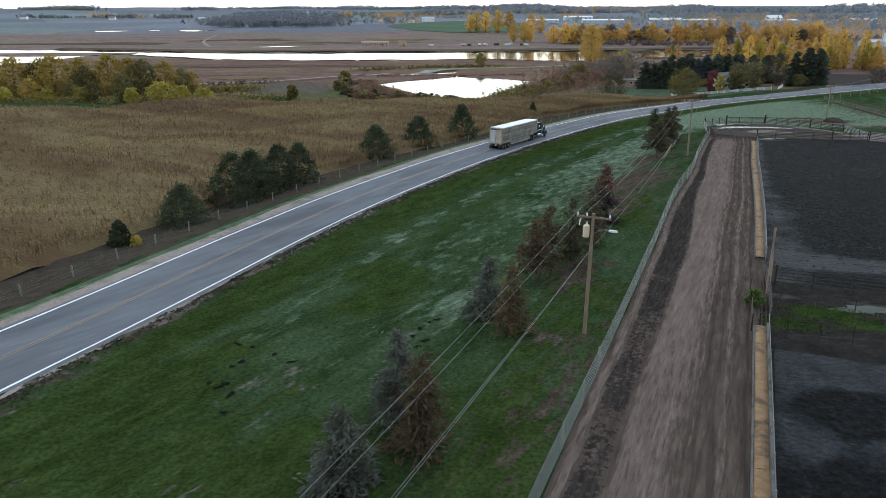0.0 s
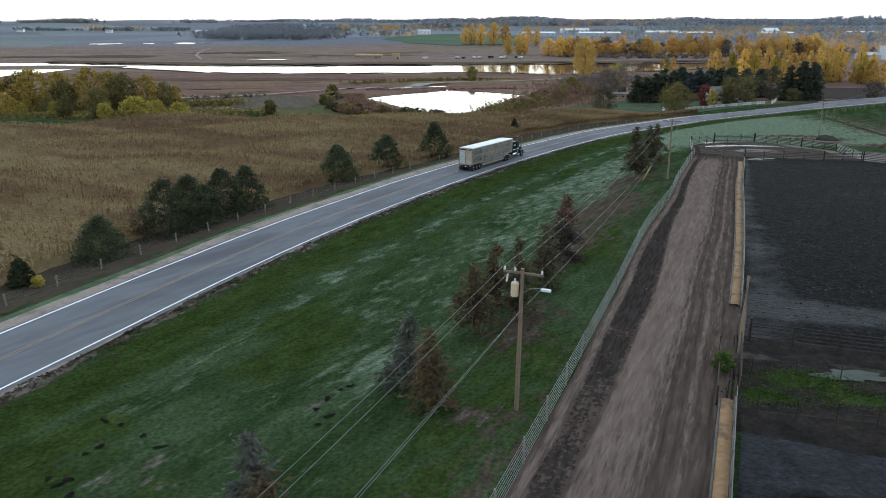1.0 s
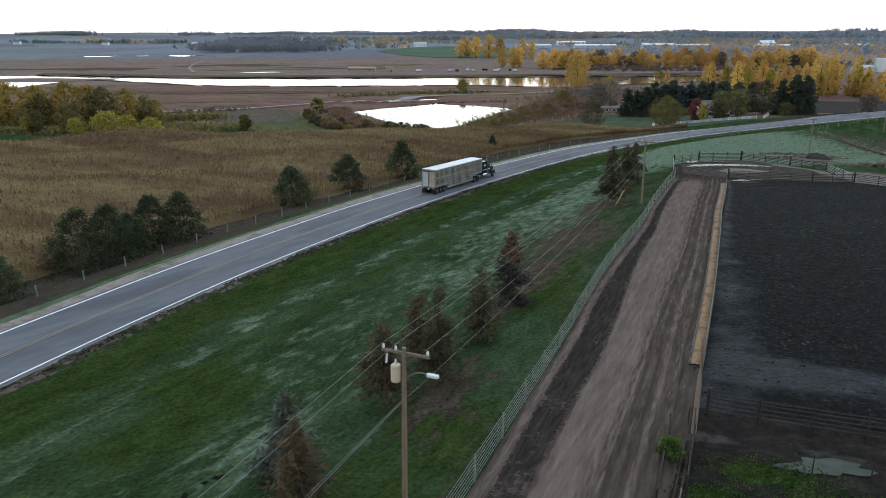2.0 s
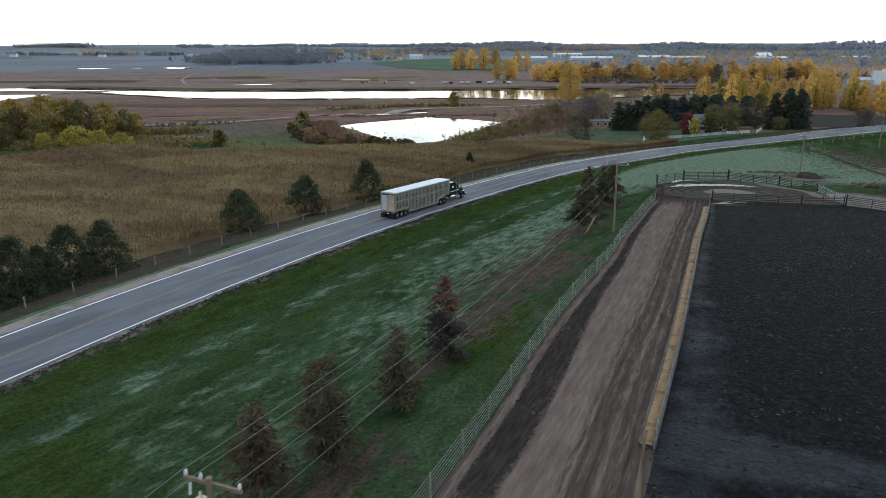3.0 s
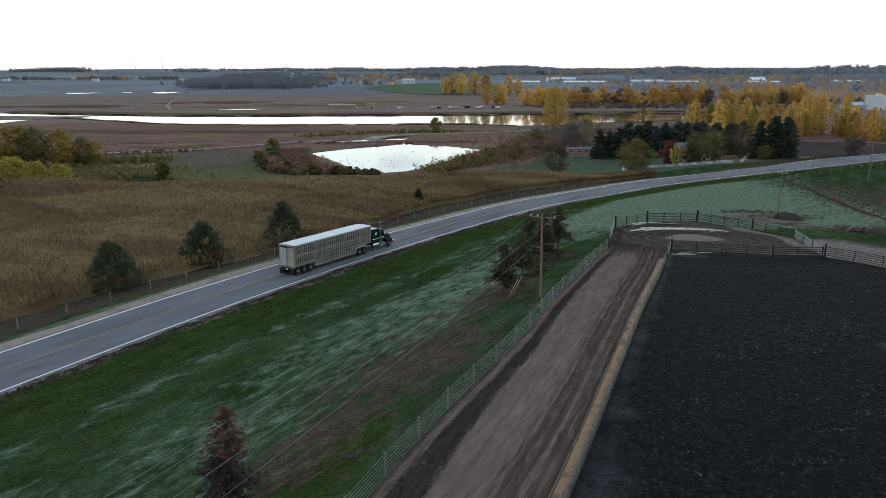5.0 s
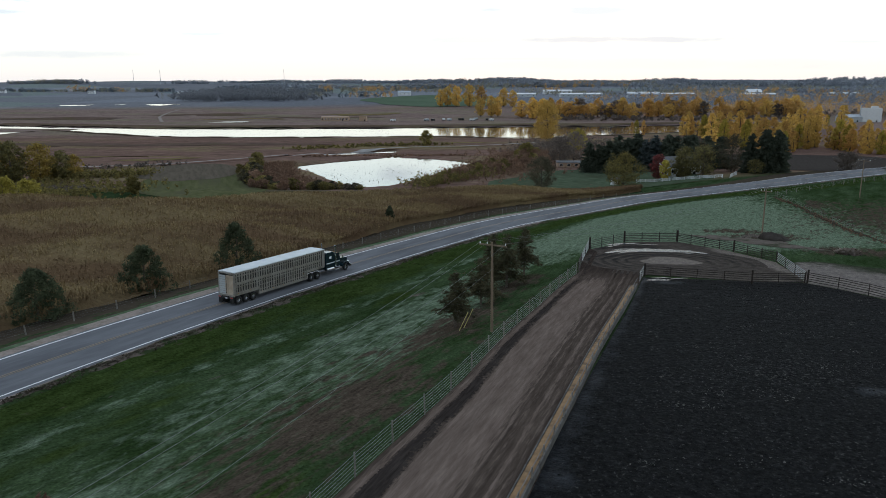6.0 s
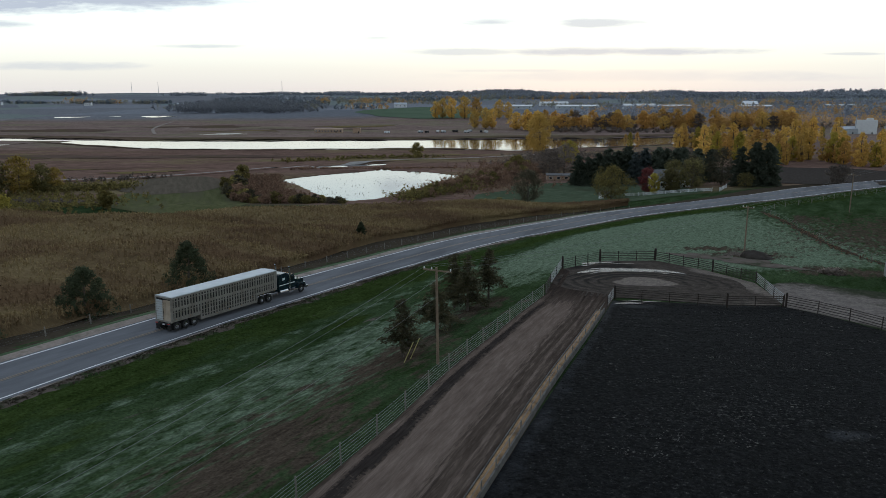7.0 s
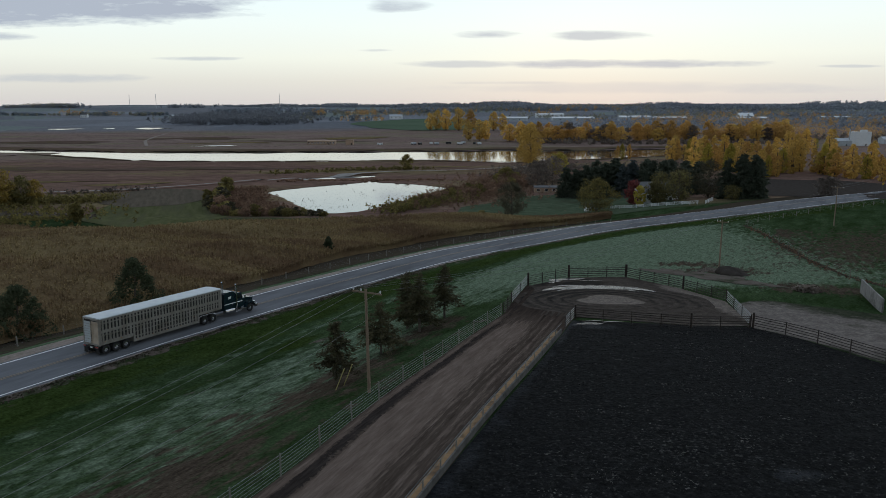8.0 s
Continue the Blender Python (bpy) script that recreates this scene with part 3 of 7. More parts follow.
def loft(name, A, B, across, up, mat, label, category, ragged=0.0, seed=0, crown=0.0, marks=None, relief=None):
    """A sheet laid on the ground between two lines of as many points, its rims uneven by ragged metres."""
    rng = np.random.default_rng(seed)
    A, B = np.array(A), np.array(B)
    if ragged:
        n = len(A)
        for L, M, sg in ((A, B, 1), (B, A, 1)):
            w = (M - L) / np.maximum(np.hypot(*(M - L).T), 0.01)[:, None]
            L -= w * (np.convolve(rng.normal(0, ragged, n + 4), np.ones(5) / 3, "valid"))[:, None]
    u = np.linspace(0, 1, across + 1)[None, :, None]
    P = A[:, None] * (1 - u) + B[:, None] * u
    Z = height(P[..., 0], P[..., 1]) + up + crown * (1 - (2 * u[..., 0] - 1) ** 2)
    s = np.linspace(0, 1, len(A))[:, None]
    if relief:
        Z = Z + relief(u[..., 0], P[..., 0], P[..., 1])
    me = sheet(name, P[..., 0], P[..., 1], Z, mat)
    if marks:
        mark(me, **{k: f(u[..., 0] + 0 * s, P[..., 0], P[..., 1]) for k, f in marks.items()})
    return tagged(new(name, me), label, category, kind="structure")


X, Y = np.meshgrid(GX, GY)
tagged(new("ground", mark(sheet("ground", X, Y, height(X, Y), GROUND), **pasture(X, Y))), "frosted green pasture running down to brown marsh and haze-tinted farmland", "ground", kind="structure")
tagged(new("water", sheet("water", *np.meshgrid(np.linspace(-900, 400, 6), np.linspace(475, 830, 6)), np.full((6, 6), RIVER_Z), WATER)), "still pale river reflecting the overcast sky", "river", kind="structure")
tagged(new("pond_water", sheet("pond_water", *np.meshgrid(np.linspace(-60, 80, 4), np.linspace(335, 474, 4)), np.full((4, 4), POND_Z), WATER)), "still farm pond reflecting white sky", "pond", kind="structure")

# ---- the road ----
RIGHT_EDGE = [(-52.35, -39.89), (-38.85, 5.11), (-27.74, 39.55), (-24.63, 48.18), (-20.12, 61.53), (-14.72, 78.01), (-2.08, 107.64), (12.42, 134.54), (28.07, 162.56), (35.85, 175.50), (56.81, 206.26), (73.73, 223.76), (94.13, 241.61), (111.56, 250.99), (124.12, 257.25), (130.41, 260.59), (140.60, 265.50), (152.20, 272.80), (166.30, 283.50), (181.50, 294.70), (204.30, 311.10), (293.20, 375.70), (422.70, 469.80)]
EDGE = polyline(RIGHT_EDGE, 3.0)
WIDER = 3.6 * soft_step(205, 262, EDGE[:, 1])  # a turning lane opens on the curve
EDGE_FINE = polyline(RIGHT_EDGE, 1.0)
loft("shoulder", offset(EDGE, -0.8), offset(EDGE, 8.9 + WIDER), 8, 0.055, GRAVEL, "pinkish gravel shoulder along the highway", "gravel shoulder", 0.25, 1)
loft("road", offset(EDGE, -0.45), offset(EDGE, 7.5 + WIDER), 24, 0.075, ASPHALT, "grey two-lane asphalt highway, worn", "road", 0.04, 2, crown=0.05)
for nm, d, w, mt, lb in (("edge_line", 0.0 * WIDER, 0.2, WHITE_LINE, "white painted edge line"), ("edge_line", 7.06 + WIDER, 0.2, WHITE_LINE, "white painted edge line"), ("centre_line", 3.4 + 0.5 * WIDER, 0.12, YELLOW_LINE, "faded yellow centre line"), ("centre_line", 3.66 + 0.5 * WIDER, 0.12, YELLOW_LINE, "faded yellow centre line")):
    loft(nm, offset(EDGE, d - w / 2), offset(EDGE, d + w / 2), 1, 0.12 if nm == "edge_line" else 0.15, mt, lb, "road marking")
loft("verge", offset(EDGE_FINE, -2.3), offset(EDGE_FINE, -0.55), 6, 0.062, FRINGE, "ragged dry fringe of grit and dead grass along the highway", "verge", 0.3, 6, relief=lambda u, x, y: -0.2 * (1 - u) ** 2 + 0.035 * np.sin(x * 2.3) * np.sin(y * 1.7) + 0.02 * np.sin(x * 5.1 + y * 3.3))
loft("verge", offset(EDGE, 8.7 + WIDER), offset(EDGE, 9.8 + WIDER), 2, 0.05, FROST, "narrow frosted green verge beside the gravel", "verge", 0.12, 3)
loft("fence_strip", offset(EDGE, 9.6 + WIDER), offset(EDGE, 21.6 - 2.0 * soft_step(118, 150, EDGE[:, 1]) + WIDER + 5.0 * soft_step(150, 215, EDGE[:, 1])), 5, 0.03, DRY_VERGE, "dry brown strip of ground under the field fence", "verge", 0.3, 4)
# ---- fields and tracks laid on the ground ----
def patch(name, cx, cy, rx, ry, turn, up, mat, label, category, seed=0, rings=6, sides=40, wobble=0.12, marks=None):
    """A rounded patch with an uneven rim, laid on the ground."""
    rng = np.random.default_rng(seed)
    w = np.linspace(0, 2 * math.pi, sides + 1)
    rim = 1 + wobble * (np.sin(w * 2 + rng.uniform(0, 6)) * 0.6 + np.sin(w * 3 + rng.uniform(0, 6)) * 0.5 + np.sin(w * 5 + rng.uniform(0, 6)) * 0.4 + np.sin(w * 9 + rng.uniform(0, 6)) * 0.3)
    r = np.linspace(0.01, 1, rings)[:, None]
    a, b = r * rim * rx * np.cos(w), r * rim * ry * np.sin(w)
    c, s = math.cos(radians(turn)), math.sin(radians(turn))
    PX, PY = cx + a * c - b * s, cy + a * s + b * c
    me = sheet(name, PX[:, ::-1], PY[:, ::-1], (height(PX, PY) + up)[:, ::-1], mat)
    if marks:
        mark(me, **{k: f(r + 0 * w, (w + 0 * r)[:, ::-1]) for k, f in marks.items()})
    return tagged(new(name, me), label, category, kind="structure")


def along(A, n):
    """n points at even steps of the line A."""
    A = np.array(A, float)
    d = np.concatenate([[0], np.cumsum(np.hypot(*np.diff(A, axis=0).T))])
    s = np.linspace(0, d[-1], n)
    return np.stack([np.interp(s, d, A[:, 0]), np.interp(s, d, A[:, 1])], -1)


CORN_NEAR = along(offset(EDGE, 20.8 - 2.2 * soft_step(118, 150, EDGE[:, 1]) + WIDER + 5.0 * soft_step(150, 215, EDGE[:, 1]))[:110].tolist() + [(101.6, 284.6)], 120)
CORN_FAR = along([(-420, 160), (-300, 200), (-180, 226), (-90, 246), (-66, 248), (-42, 247), (-24, 253), (-6, 269), (19, 273), (48, 277), (72, 281), (92, 287), (101, 285)], 120)
loft("field_soil", CORN_NEAR, CORN_FAR, 40, 0.03, SOIL, "dark soil of the maize field", "field soil")

FENCE = [(-9.5, -5), (4.6, 29.1), (12.6, 48.4), (20.6, 68), (30.35, 91.6), (36.3, 104.3), (42.2, 119), (46.0, 128.4), (52.7, 144.7), (55.3, 150.4)]
GATE_RUN = [(55.5, 150.8), (57.2, 157.2), (61.1, 170.6)]
RAIL = [(1.5, -5), (15.7, 29), (24.0, 49), (30.0, 63.4), (37.6, 81.8), (45.6, 102), (51.8, 117.8), (56.9, 130), (64.2, 148.3)]
FENCE_L, RAIL_L = polyline(FENCE, 2.0), polyline(RAIL, 2.0)
nl = 80
LW, LE = along(polyline(FENCE + GATE_RUN, 2.0), nl), along(polyline(RAIL, 2.0), nl)
LANE = layered("lane_dirt", ((0.052, 0.039, 0.0315), (0.088, 0.067, 0.054), 0.9), (
    ("pale", 2.3, 0.9, 0.34, 0.7, (0.112, 0.083, 0.068), (0.156, 0.119, 0.098), 1.0),
    ("rut", 0.7, 0.6, 0.3, 0.75, (0.026, 0.02, 0.017), (0.052, 0.039, 0.032), 1.4),
    ("manure", 2.9, 1.5, 0.5, 0.66, (0.024, 0.0195, 0.0175), (0.045, 0.0365, 0.032), 2.0),
), speckle=(1.6, 0.78, 1.22), bump=0.04, bump_scale=5, stretch=(0.4, 4.0, 1, -23))


def lane_dark(y):
    """How far across the lane the dark trodden band reaches."""
    return np.interp(y, (0, 40, 60, 75, 95, 150), (0.26, 0.26, 0.3, 0.31, 0.2, 0.17))


def streaks(u):
    """Pale dry strips between the wheel tracks."""
    return sum(np.exp(-(((u - c) / w) ** 2)) for c, w in ((0.6, 0.012), (0.665, 0.022), (0.745, 0.016), (0.83, 0.026), (0.9, 0.012)))


def tracks(u):
    return sum(k * np.exp(-(((u - c) / w) ** 2)) for c, w, k in ((0.575, 0.012, 0.6), (0.63, 0.014, 0.8), (0.705, 0.02, 1.0), (0.785, 0.018, 0.8), (0.87, 0.014, 1.0), (0.935, 0.022, 0.9), (0.98, 0.01, 0.6)))


loft("lane", LW, LE, 90, 0.06, LANE, "rutted brown dirt feed lane with a pale dry middle", "dirt road", 0.12, 5,
     marks={"pale": lambda u, x, y: 1.0 * soft_step(lane_dark(y) - 0.03, lane_dark(y) + 0.03, u) * (0.62 + 0.38 * soft_step(34, 66, y)) * (1 - 0.86 * soft_step(0.47, 0.66, u) + 0.3 * streaks(u) * soft_step(0.5, 0.6, u)) * (1 - 0.85 * soft_step(139, 152, y)) + 0.7 * np.exp(-(((u - 0.05) / 0.04) ** 2)) + 0.3 * np.exp(-(((u - 0.76) / 0.03) ** 2)),
            "rut": lambda u, x, y: 0.66 * tracks(u + 0.006 * np.sin(y * 0.21) + 0.004 * np.sin(y * 0.53 + 1)) * (0.75 + 0.25 * np.sin(u * 31 + 0.6)) + 0.75 * soft_step(140, 156, y),
            "manure": lambda u, x, y: 1.5 * soft_step(0.06, 0.11, u) * (1 - soft_step(lane_dark(y) - 0.05, lane_dark(y) + 0.02, u)) * (0.7 + 0.15 * np.sin(y * 0.5) + 0.15 * np.sin(y * 1.3 + 2)) * (0.6 + 0.4 * soft_step(50, 62, y)) * (1 - 0.5 * soft_step(135, 150, y)) + 0.4 * np.exp(-(((u - 0.99) / 0.03) ** 2))},
     relief=lambda u, x, y: -0.03 * tracks(u) + 0.05 * np.exp(-(((u - 0.15) / 0.05) ** 2)))
pen_w, pen_e = along(polyline([(27.9, 58.5), (32.8, 70.0), (37.6, 81.8), (45.6, 102), (52, 117.6), (57.1, 129.8), (64.2, 148.3)], 2.0), 60), along([(109, 30), (112, 72), (101, 104), (92, 128), (87.5, 139), (84.4, 143.6)], 60)
PEN = layered("pen_mud", ((0.0048, 0.0048, 0.0053), (0.012, 0.0118, 0.0116), 1.6), (
    ("straw", 3.2, 1.9, 0.78, 1.0, (0.025, 0.024, 0.023), (0.06, 0.057, 0.053), 2.5),
    ("damp", 0.3, 1.0, 0.35, 0.85, (0.0075, 0.0086, 0.0104), (0.0155, 0.0178, 0.0215), 0.5),
), speckle=(3.4, 0.35, 1.7), bump=0.16, bump_scale=2.6, rough=0.9, spec=0.03, wet="damp")
loft("pen_ground", pen_w, pen_e, 60, 0.04, PEN, "black trampled mud of the cattle pen with damp concrete by the bunk", "mud", 0.0, 7,
     marks={"damp": lambda u, x, y: np.exp(-((u / (0.03 + 0.035 * soft_step(110, 65, y))) ** 2)) * 0.75 + blob(x, y, 71.5, 106, 3.2, 1.6, 0) + 1.1 * blob(x, y, 38, 63.5, 12, 4, -20) + 0.8 * blob(x, y, 66, 144.5, 5, 2, -15),
            "straw": lambda u, x, y: 0.47 + 0.05 * np.sin(x * 0.31) * np.sin(y * 0.23 + u) + 0.12 * blob(x, y, 65, 110, 14, 8) + 0.12 * blob(x, y, 75, 95, 18, 10)})
ALLEY = layered("alley_mud", ((0.012, 0.01, 0.009), (0.026, 0.0215, 0.018), 0.6), (
    ("weedy", 0.7, 0.9, 0.4, 0.8, (0.025, 0.05, 0.014), (0.05, 0.088, 0.026), 2.0),
    ("pale", 0.6, 0.8, 0.45, 0.9, (0.04, 0.034, 0.029), (0.065, 0.055, 0.048), 1.2),
), speckle=(3.2, 0.6, 1.45), bump=0.06, bump_scale=4, rough=0.9, spec=0.03)
loft("alley_ground", along([(22.0, 45.6), (27.9, 59.4)], 40), along([(104, 12), (109, 31)], 40), 120, 0.05, ALLEY, "dark mud of the alley between two pens with green weeds", "mud", 0.1, 9,
     marks={"weedy": lambda u, x, y: np.maximum.reduce([blob(x, y, 29.0, 51.6, 2.6, 1.4, -12), blob(x, y, 25.8, 49.4, 1.7, 1.2, -25), blob(x, y, 32.2, 48.8, 3.0, 1.0, -8), 0.7 * blob(x, y, 38, 46.5, 5, 1.3, -16)]),
            "pale": lambda u, x, y: 0.8 * blob(x, y, 27.5, 55.5, 4, 1.2, -16) + 0.7 * blob(x, y, 34, 53.5, 4, 0.8, -16)})
patch("puddle", 33.0, 52.3, 2.1, 0.9, -12, 0.1, SCUM, "shallow greenish puddle among the weeds", "puddle", 29, 3, 48, 0.3)
loft("pen_ground", along([(1.8, -5), (15.8, 29), (23.4, 46.6)], 40), along([(70, -30), (90, -10), (104, 12)], 40), 60, 0.045, PEN, "wet dark concrete and mud of the nearer cattle pen", "mud", 0.0, 10,
     marks={"damp": lambda u, x, y: np.clip(0.8 - 1.3 * blob(x, y, 24.5, 36.5, 6, 3.2, -10) - 1.3 * blob(x, y, 20, 29, 4.5, 3.5, 20) - 1.2 * blob(x, y, 45, 30, 16, 12, 0), 0, 1.1),
            "straw": lambda u, x, y: 0.3 + 0 * u})
TURN = layered("turning_circle_mud", ((0.034, 0.027, 0.0225), (0.064, 0.051, 0.042), 0.7), (
    ("pale", 0.6, 0.5, 0.35, 0.75, (0.115, 0.094, 0.08), (0.165, 0.137, 0.117), 1.2),
    ("rut", 0.5, 0.7, 0.35, 0.85, (0.009, 0.0078, 0.0072), (0.024, 0.0195, 0.017), 1.4),
), speckle=(3.2, 0.65, 1.4), bump=0.06, bump_scale=4, rough=0.85, spec=0.02)
loft("turnaround", along([(55.6, 152), (57.4, 157.4), (61, 169), (68.5, 175.7), (78, 176.2), (83.4, 167.4), (87, 158), (86, 150)], 70), along([(64.4, 149), (64.8, 150), (66, 152), (68, 154), (72, 155), (76, 152), (79, 147), (84.4, 143.8)], 70), 24, 0.05, TURN, "brown rutted mud of the turning circle", "dirt road", 0.1, 13,
     marks={"pale": lambda u, x, y: 0.95 * soft_step(81.5, 85.5, x + 0.2 * (y - 155)) * (1 - soft_step(168, 173, y)) + 0.6 * blob(x, y, 59.5, 160, 3.5, 9, -14) + 0.35 * blob(x, y, 70, 150, 7, 2, -10),
            "rut": lambda u, x, y: 0.55 * (0.5 + 0.5 * np.sin(u * 34 + 1.5 * np.sin(x * 0.4))) * (x < 72) + 0.8 * blob(x, y, 69, 171, 9, 4, 8)})


def ring_tracks(r, w):
    """Wheel tracks winding round the circle, deepest on its outer half."""
    lines_ = 0.5 + 0.5 * np.sin(r * 46 + 2.2 * np.sin(w + 0.6) + 0.8 * np.sin(3 * w))
    fine = 0.5 + 0.5 * np.sin(r * 97 - 1.7 * np.sin(w * 2 + 1))
    return (0.25 + 0.5 * lines_ + 0.25 * fine) * soft_step(0.32, 0.42, r) * (1 - soft_step(0.9, 1.0, r)) * (0.75 + 0.25 * np.sin(w - 0.4))


patch("turn_middle", 71.2, 158.8, 14.0, 9.6, -8, 0.09, TURN, "rutted dark mud with a dry pale middle in the turning circle", "dirt", 14, 60, 110, 0.035,
      marks={"pale": lambda r, w: 1.1 * (1 - soft_step(0.24, 0.38, r + 0.04 * np.sin(3 * w))), "rut": lambda r, w: 1.15 * ring_tracks(r, w)})
loft("turn_inside", along([(64.4, 149), (70, 147.4), (78.4, 144.4), (84.4, 143.8)], 16), along([(66, 153), (71, 155), (76, 153), (80, 149)], 16), 5, 0.07, TURN, "brown mud beside the pen fence", "dirt", marks={"pale": lambda u, x, y: 0.45 * soft_step(74, 82, x) + 0 * u, "rut": lambda u, x, y: 0.4 * (0.5 + 0.5 * np.sin(u * 20)) + 0 * x})


def wheel_puddle(turns, reach, wide, seed):
    """Water standing in a curved wheel track of the turning circle."""
    w = np.linspace(turns[0], turns[-1], 40)
    rr = np.interp(w, turns, reach)
    th = wide * np.sin(np.linspace(0.02, math.pi - 0.02, 40)) ** 0.7
    c, sn = math.cos(radians(-8)), math.sin(radians(-8))

    def line(q):
        p, o = q * 14.6 * np.cos(np.radians(w)), q * 9.6 * np.sin(np.radians(w))
        return np.stack([71.2 + p * c - o * sn, 158.8 + p * sn + o * c], -1)
    loft("puddle", line(rr + th / 2), line(rr - th / 2), 2, 0.12, PUDDLE, "shallow puddle lying in a curved wheel track", "puddle", 0.16, seed)


for k, (turns, reach, wide) in enumerate((((52, 79, 103, 140), (0.82, 0.93, 0.93, 0.86), 0.17), ((60, 90, 120, 134), (0.84, 0.85, 0.8, 0.74), 0.05), ((52, 80, 110), (0.7, 0.8, 0.79), 0.022), ((92, 112, 126), (1.04, 1.06, 1.02), 0.06), ((70, 90, 108), (1.03, 1.05, 1.03), 0.025))):
    wheel_puddle(turns, reach, wide, 60 + k)
for k, (px_, py_, rx, ry, tn) in enumerate(((67.6, 173.9, 2.6, 0.8, 14), (65.4, 171.8, 1.4, 0.3, 30), (71.5, 173.0, 1.6, 0.25, 4), (65.4, 145.5, 1.9, 0.5, 6), (68.4, 146.4, 1.1, 0.22, 10), (66.2, 146.9, 1.2, 0.18, 8))):
    patch("puddle", px_, py_, rx, ry, tn, 0.12, PUDDLE, "shallow puddle reflecting the sky", "puddle", 20 + k, 3, 48, 0.3)
patch("bare_ground", 91.5, 176.0, 9.5, 3.2, -42, 0.06, YARD_BARE, "trodden pale bare dirt in the pasture", "dirt", 49, 8, 60, 0.3)
YARD_MIX = layered("yard_ground", ((0.03, 0.036, 0.022), (0.05, 0.052, 0.036), 0.8), (
    ("pale", 0.28, 0.9, 0.25, 0.65, (0.12, 0.103, 0.092), (0.18, 0.155, 0.138), 0.8),
), speckle=(3.0, 0.7, 1.3), bump=0.04, bump_scale=5)
loft("gravel_yard", along([(85.8, 151), (88.5, 157), (93, 158), (103, 150), (114, 138), (140, 105)], 30), along([(84.6, 143.6), (88.1, 138.6), (92.2, 128.1), (101.2, 104.1), (112.2, 72), (125, 40)], 30), 24, 0.05, YARD_MIX, "pale dirt yard beside the pens", "dirt", 0.4, 30, marks={"pale": lambda u, x, y: np.clip(3.2 * u * (1 - u) + 0.5 * soft_step(98, 86, x), 0, 1.1)})
loft("pasture_strip", along([(125.8, 242), (123.3, 225.7), (120, 209), (117.1, 195), (114.6, 178), (116.8, 160)], 40), along([(124.9, 242), (122.3, 225.7), (119, 209), (116.1, 195), (113.4, 178), (115.4, 160)], 40), 2, 0.05, DRY_VERGE, "weedy brown strip along the pasture fence", "verge", 0.35, 37)
for k, (bx, by) in enumerate(((-1.2, 52.8), (-0.6, 53.3), (-1.9, 51.5), (-2.4, 50.0), (-1.9, 47.9), (-1.4, 49.0), (-14.7, 44.8), (-14.2, 45.6), (-15.3, 48.6), (-14.1, 48.1), (-14.7, 41.7), (-13.6, 40.7), (-15.5, 42.3), (-14.4, 42.2), (-10.7, 45.5), (-13.4, 38.4), (-12.2, 46.8))):
    patch("molehill", bx, by, 0.2 + 0.09 * (k % 3), 0.17 + 0.05 * (k % 2), k * 40, 0.05, BLACK_EARTH, "small dark patch of turned earth in the grass", "bare earth", 80 + k, 3, 14, 0.3)
TILLED = material("tilled_earth", (0.086, 0.071, 0.054), (0.125, 0.104, 0.08), 0.3, 0.95, c=(0.085, 0.075, 0.055), scale2=0.08, bump=0.1, bump_scale=1.5, stretch=(0.5, 5.0, 1, 20), spec=0.0)
MEADOW = material("meadow_grass", (0.07, 0.074, 0.034), (0.105, 0.108, 0.054), 0.25, 0.95, c=(0.085, 0.082, 0.05), scale2=0.06, bump=0.05, bump_scale=2, stretch=(0.6, 5.0, 1, 18), spec=0.0)
TRACK_GRAVEL = material("track_gravel", (0.27, 0.25, 0.235), (0.36, 0.335, 0.315), 0.4, 0.95, bump=0.02, bump_scale=10, spec=0.0)
LAWN = material("lawn_grass", (0.055, 0.075, 0.045), (0.09, 0.113, 0.073), 0.25, 0.95, c=(0.06, 0.068, 0.042), scale2=0.06, bump=0.05, bump_scale=2, spec=0.0)
# marsh track, mown meadow, far green field, ploughed fields
TRACK = polyline([(-420, 392), (-260, 400), (-148, 410), (-113, 420), (-92, 433), (-72, 450), (-48, 474), (-37, 486), (-11, 511), (24, 527), (48, 531), (110, 560)], 4.0)
loft("marsh_track", offset(TRACK, -1.0), offset(TRACK, 1.5), 2, 0.85, TRACK_GRAVEL, "pale gravel track through the marsh", "track", 0.2, 47)
BEND = polyline([(-262, 846), (-274, 874), (-297, 933), (-312, 1000), (-318, 1059)], 8.0)
loft("far_track", BEND, offset(BEND, 3), 1, 0.3, GRAVEL, "pale track winding over the far marsh", "track", 0.3, 48)
patch("meadow", -60, 330, 74, 27, 108, 0.12, MEADOW, "mown green meadow below the maize", "meadow", 38, 12, 60, 0.05)
patch("bare_plot", -84, 396, 34, 24, 112, 0.2, TILLED, "bare dark plot beside the marsh", "field", 39, 8, 50, 0.08)
SEDGE = material("golden_sedge", (0.13, 0.1, 0.05), (0.2, 0.155, 0.075), 0.2, 0.95, c=(0.09, 0.065, 0.045), scale2=0.05, bump=0.3, bump_scale=0.8, spec=0.0)
PEAT = material("dark_marsh", (0.09, 0.062, 0.05), (0.13, 0.09, 0.072), 0.1, 0.95, c=(0.1, 0.08, 0.045), scale2=0.04, bump=0.3, bump_scale=0.8, spec=0.0)
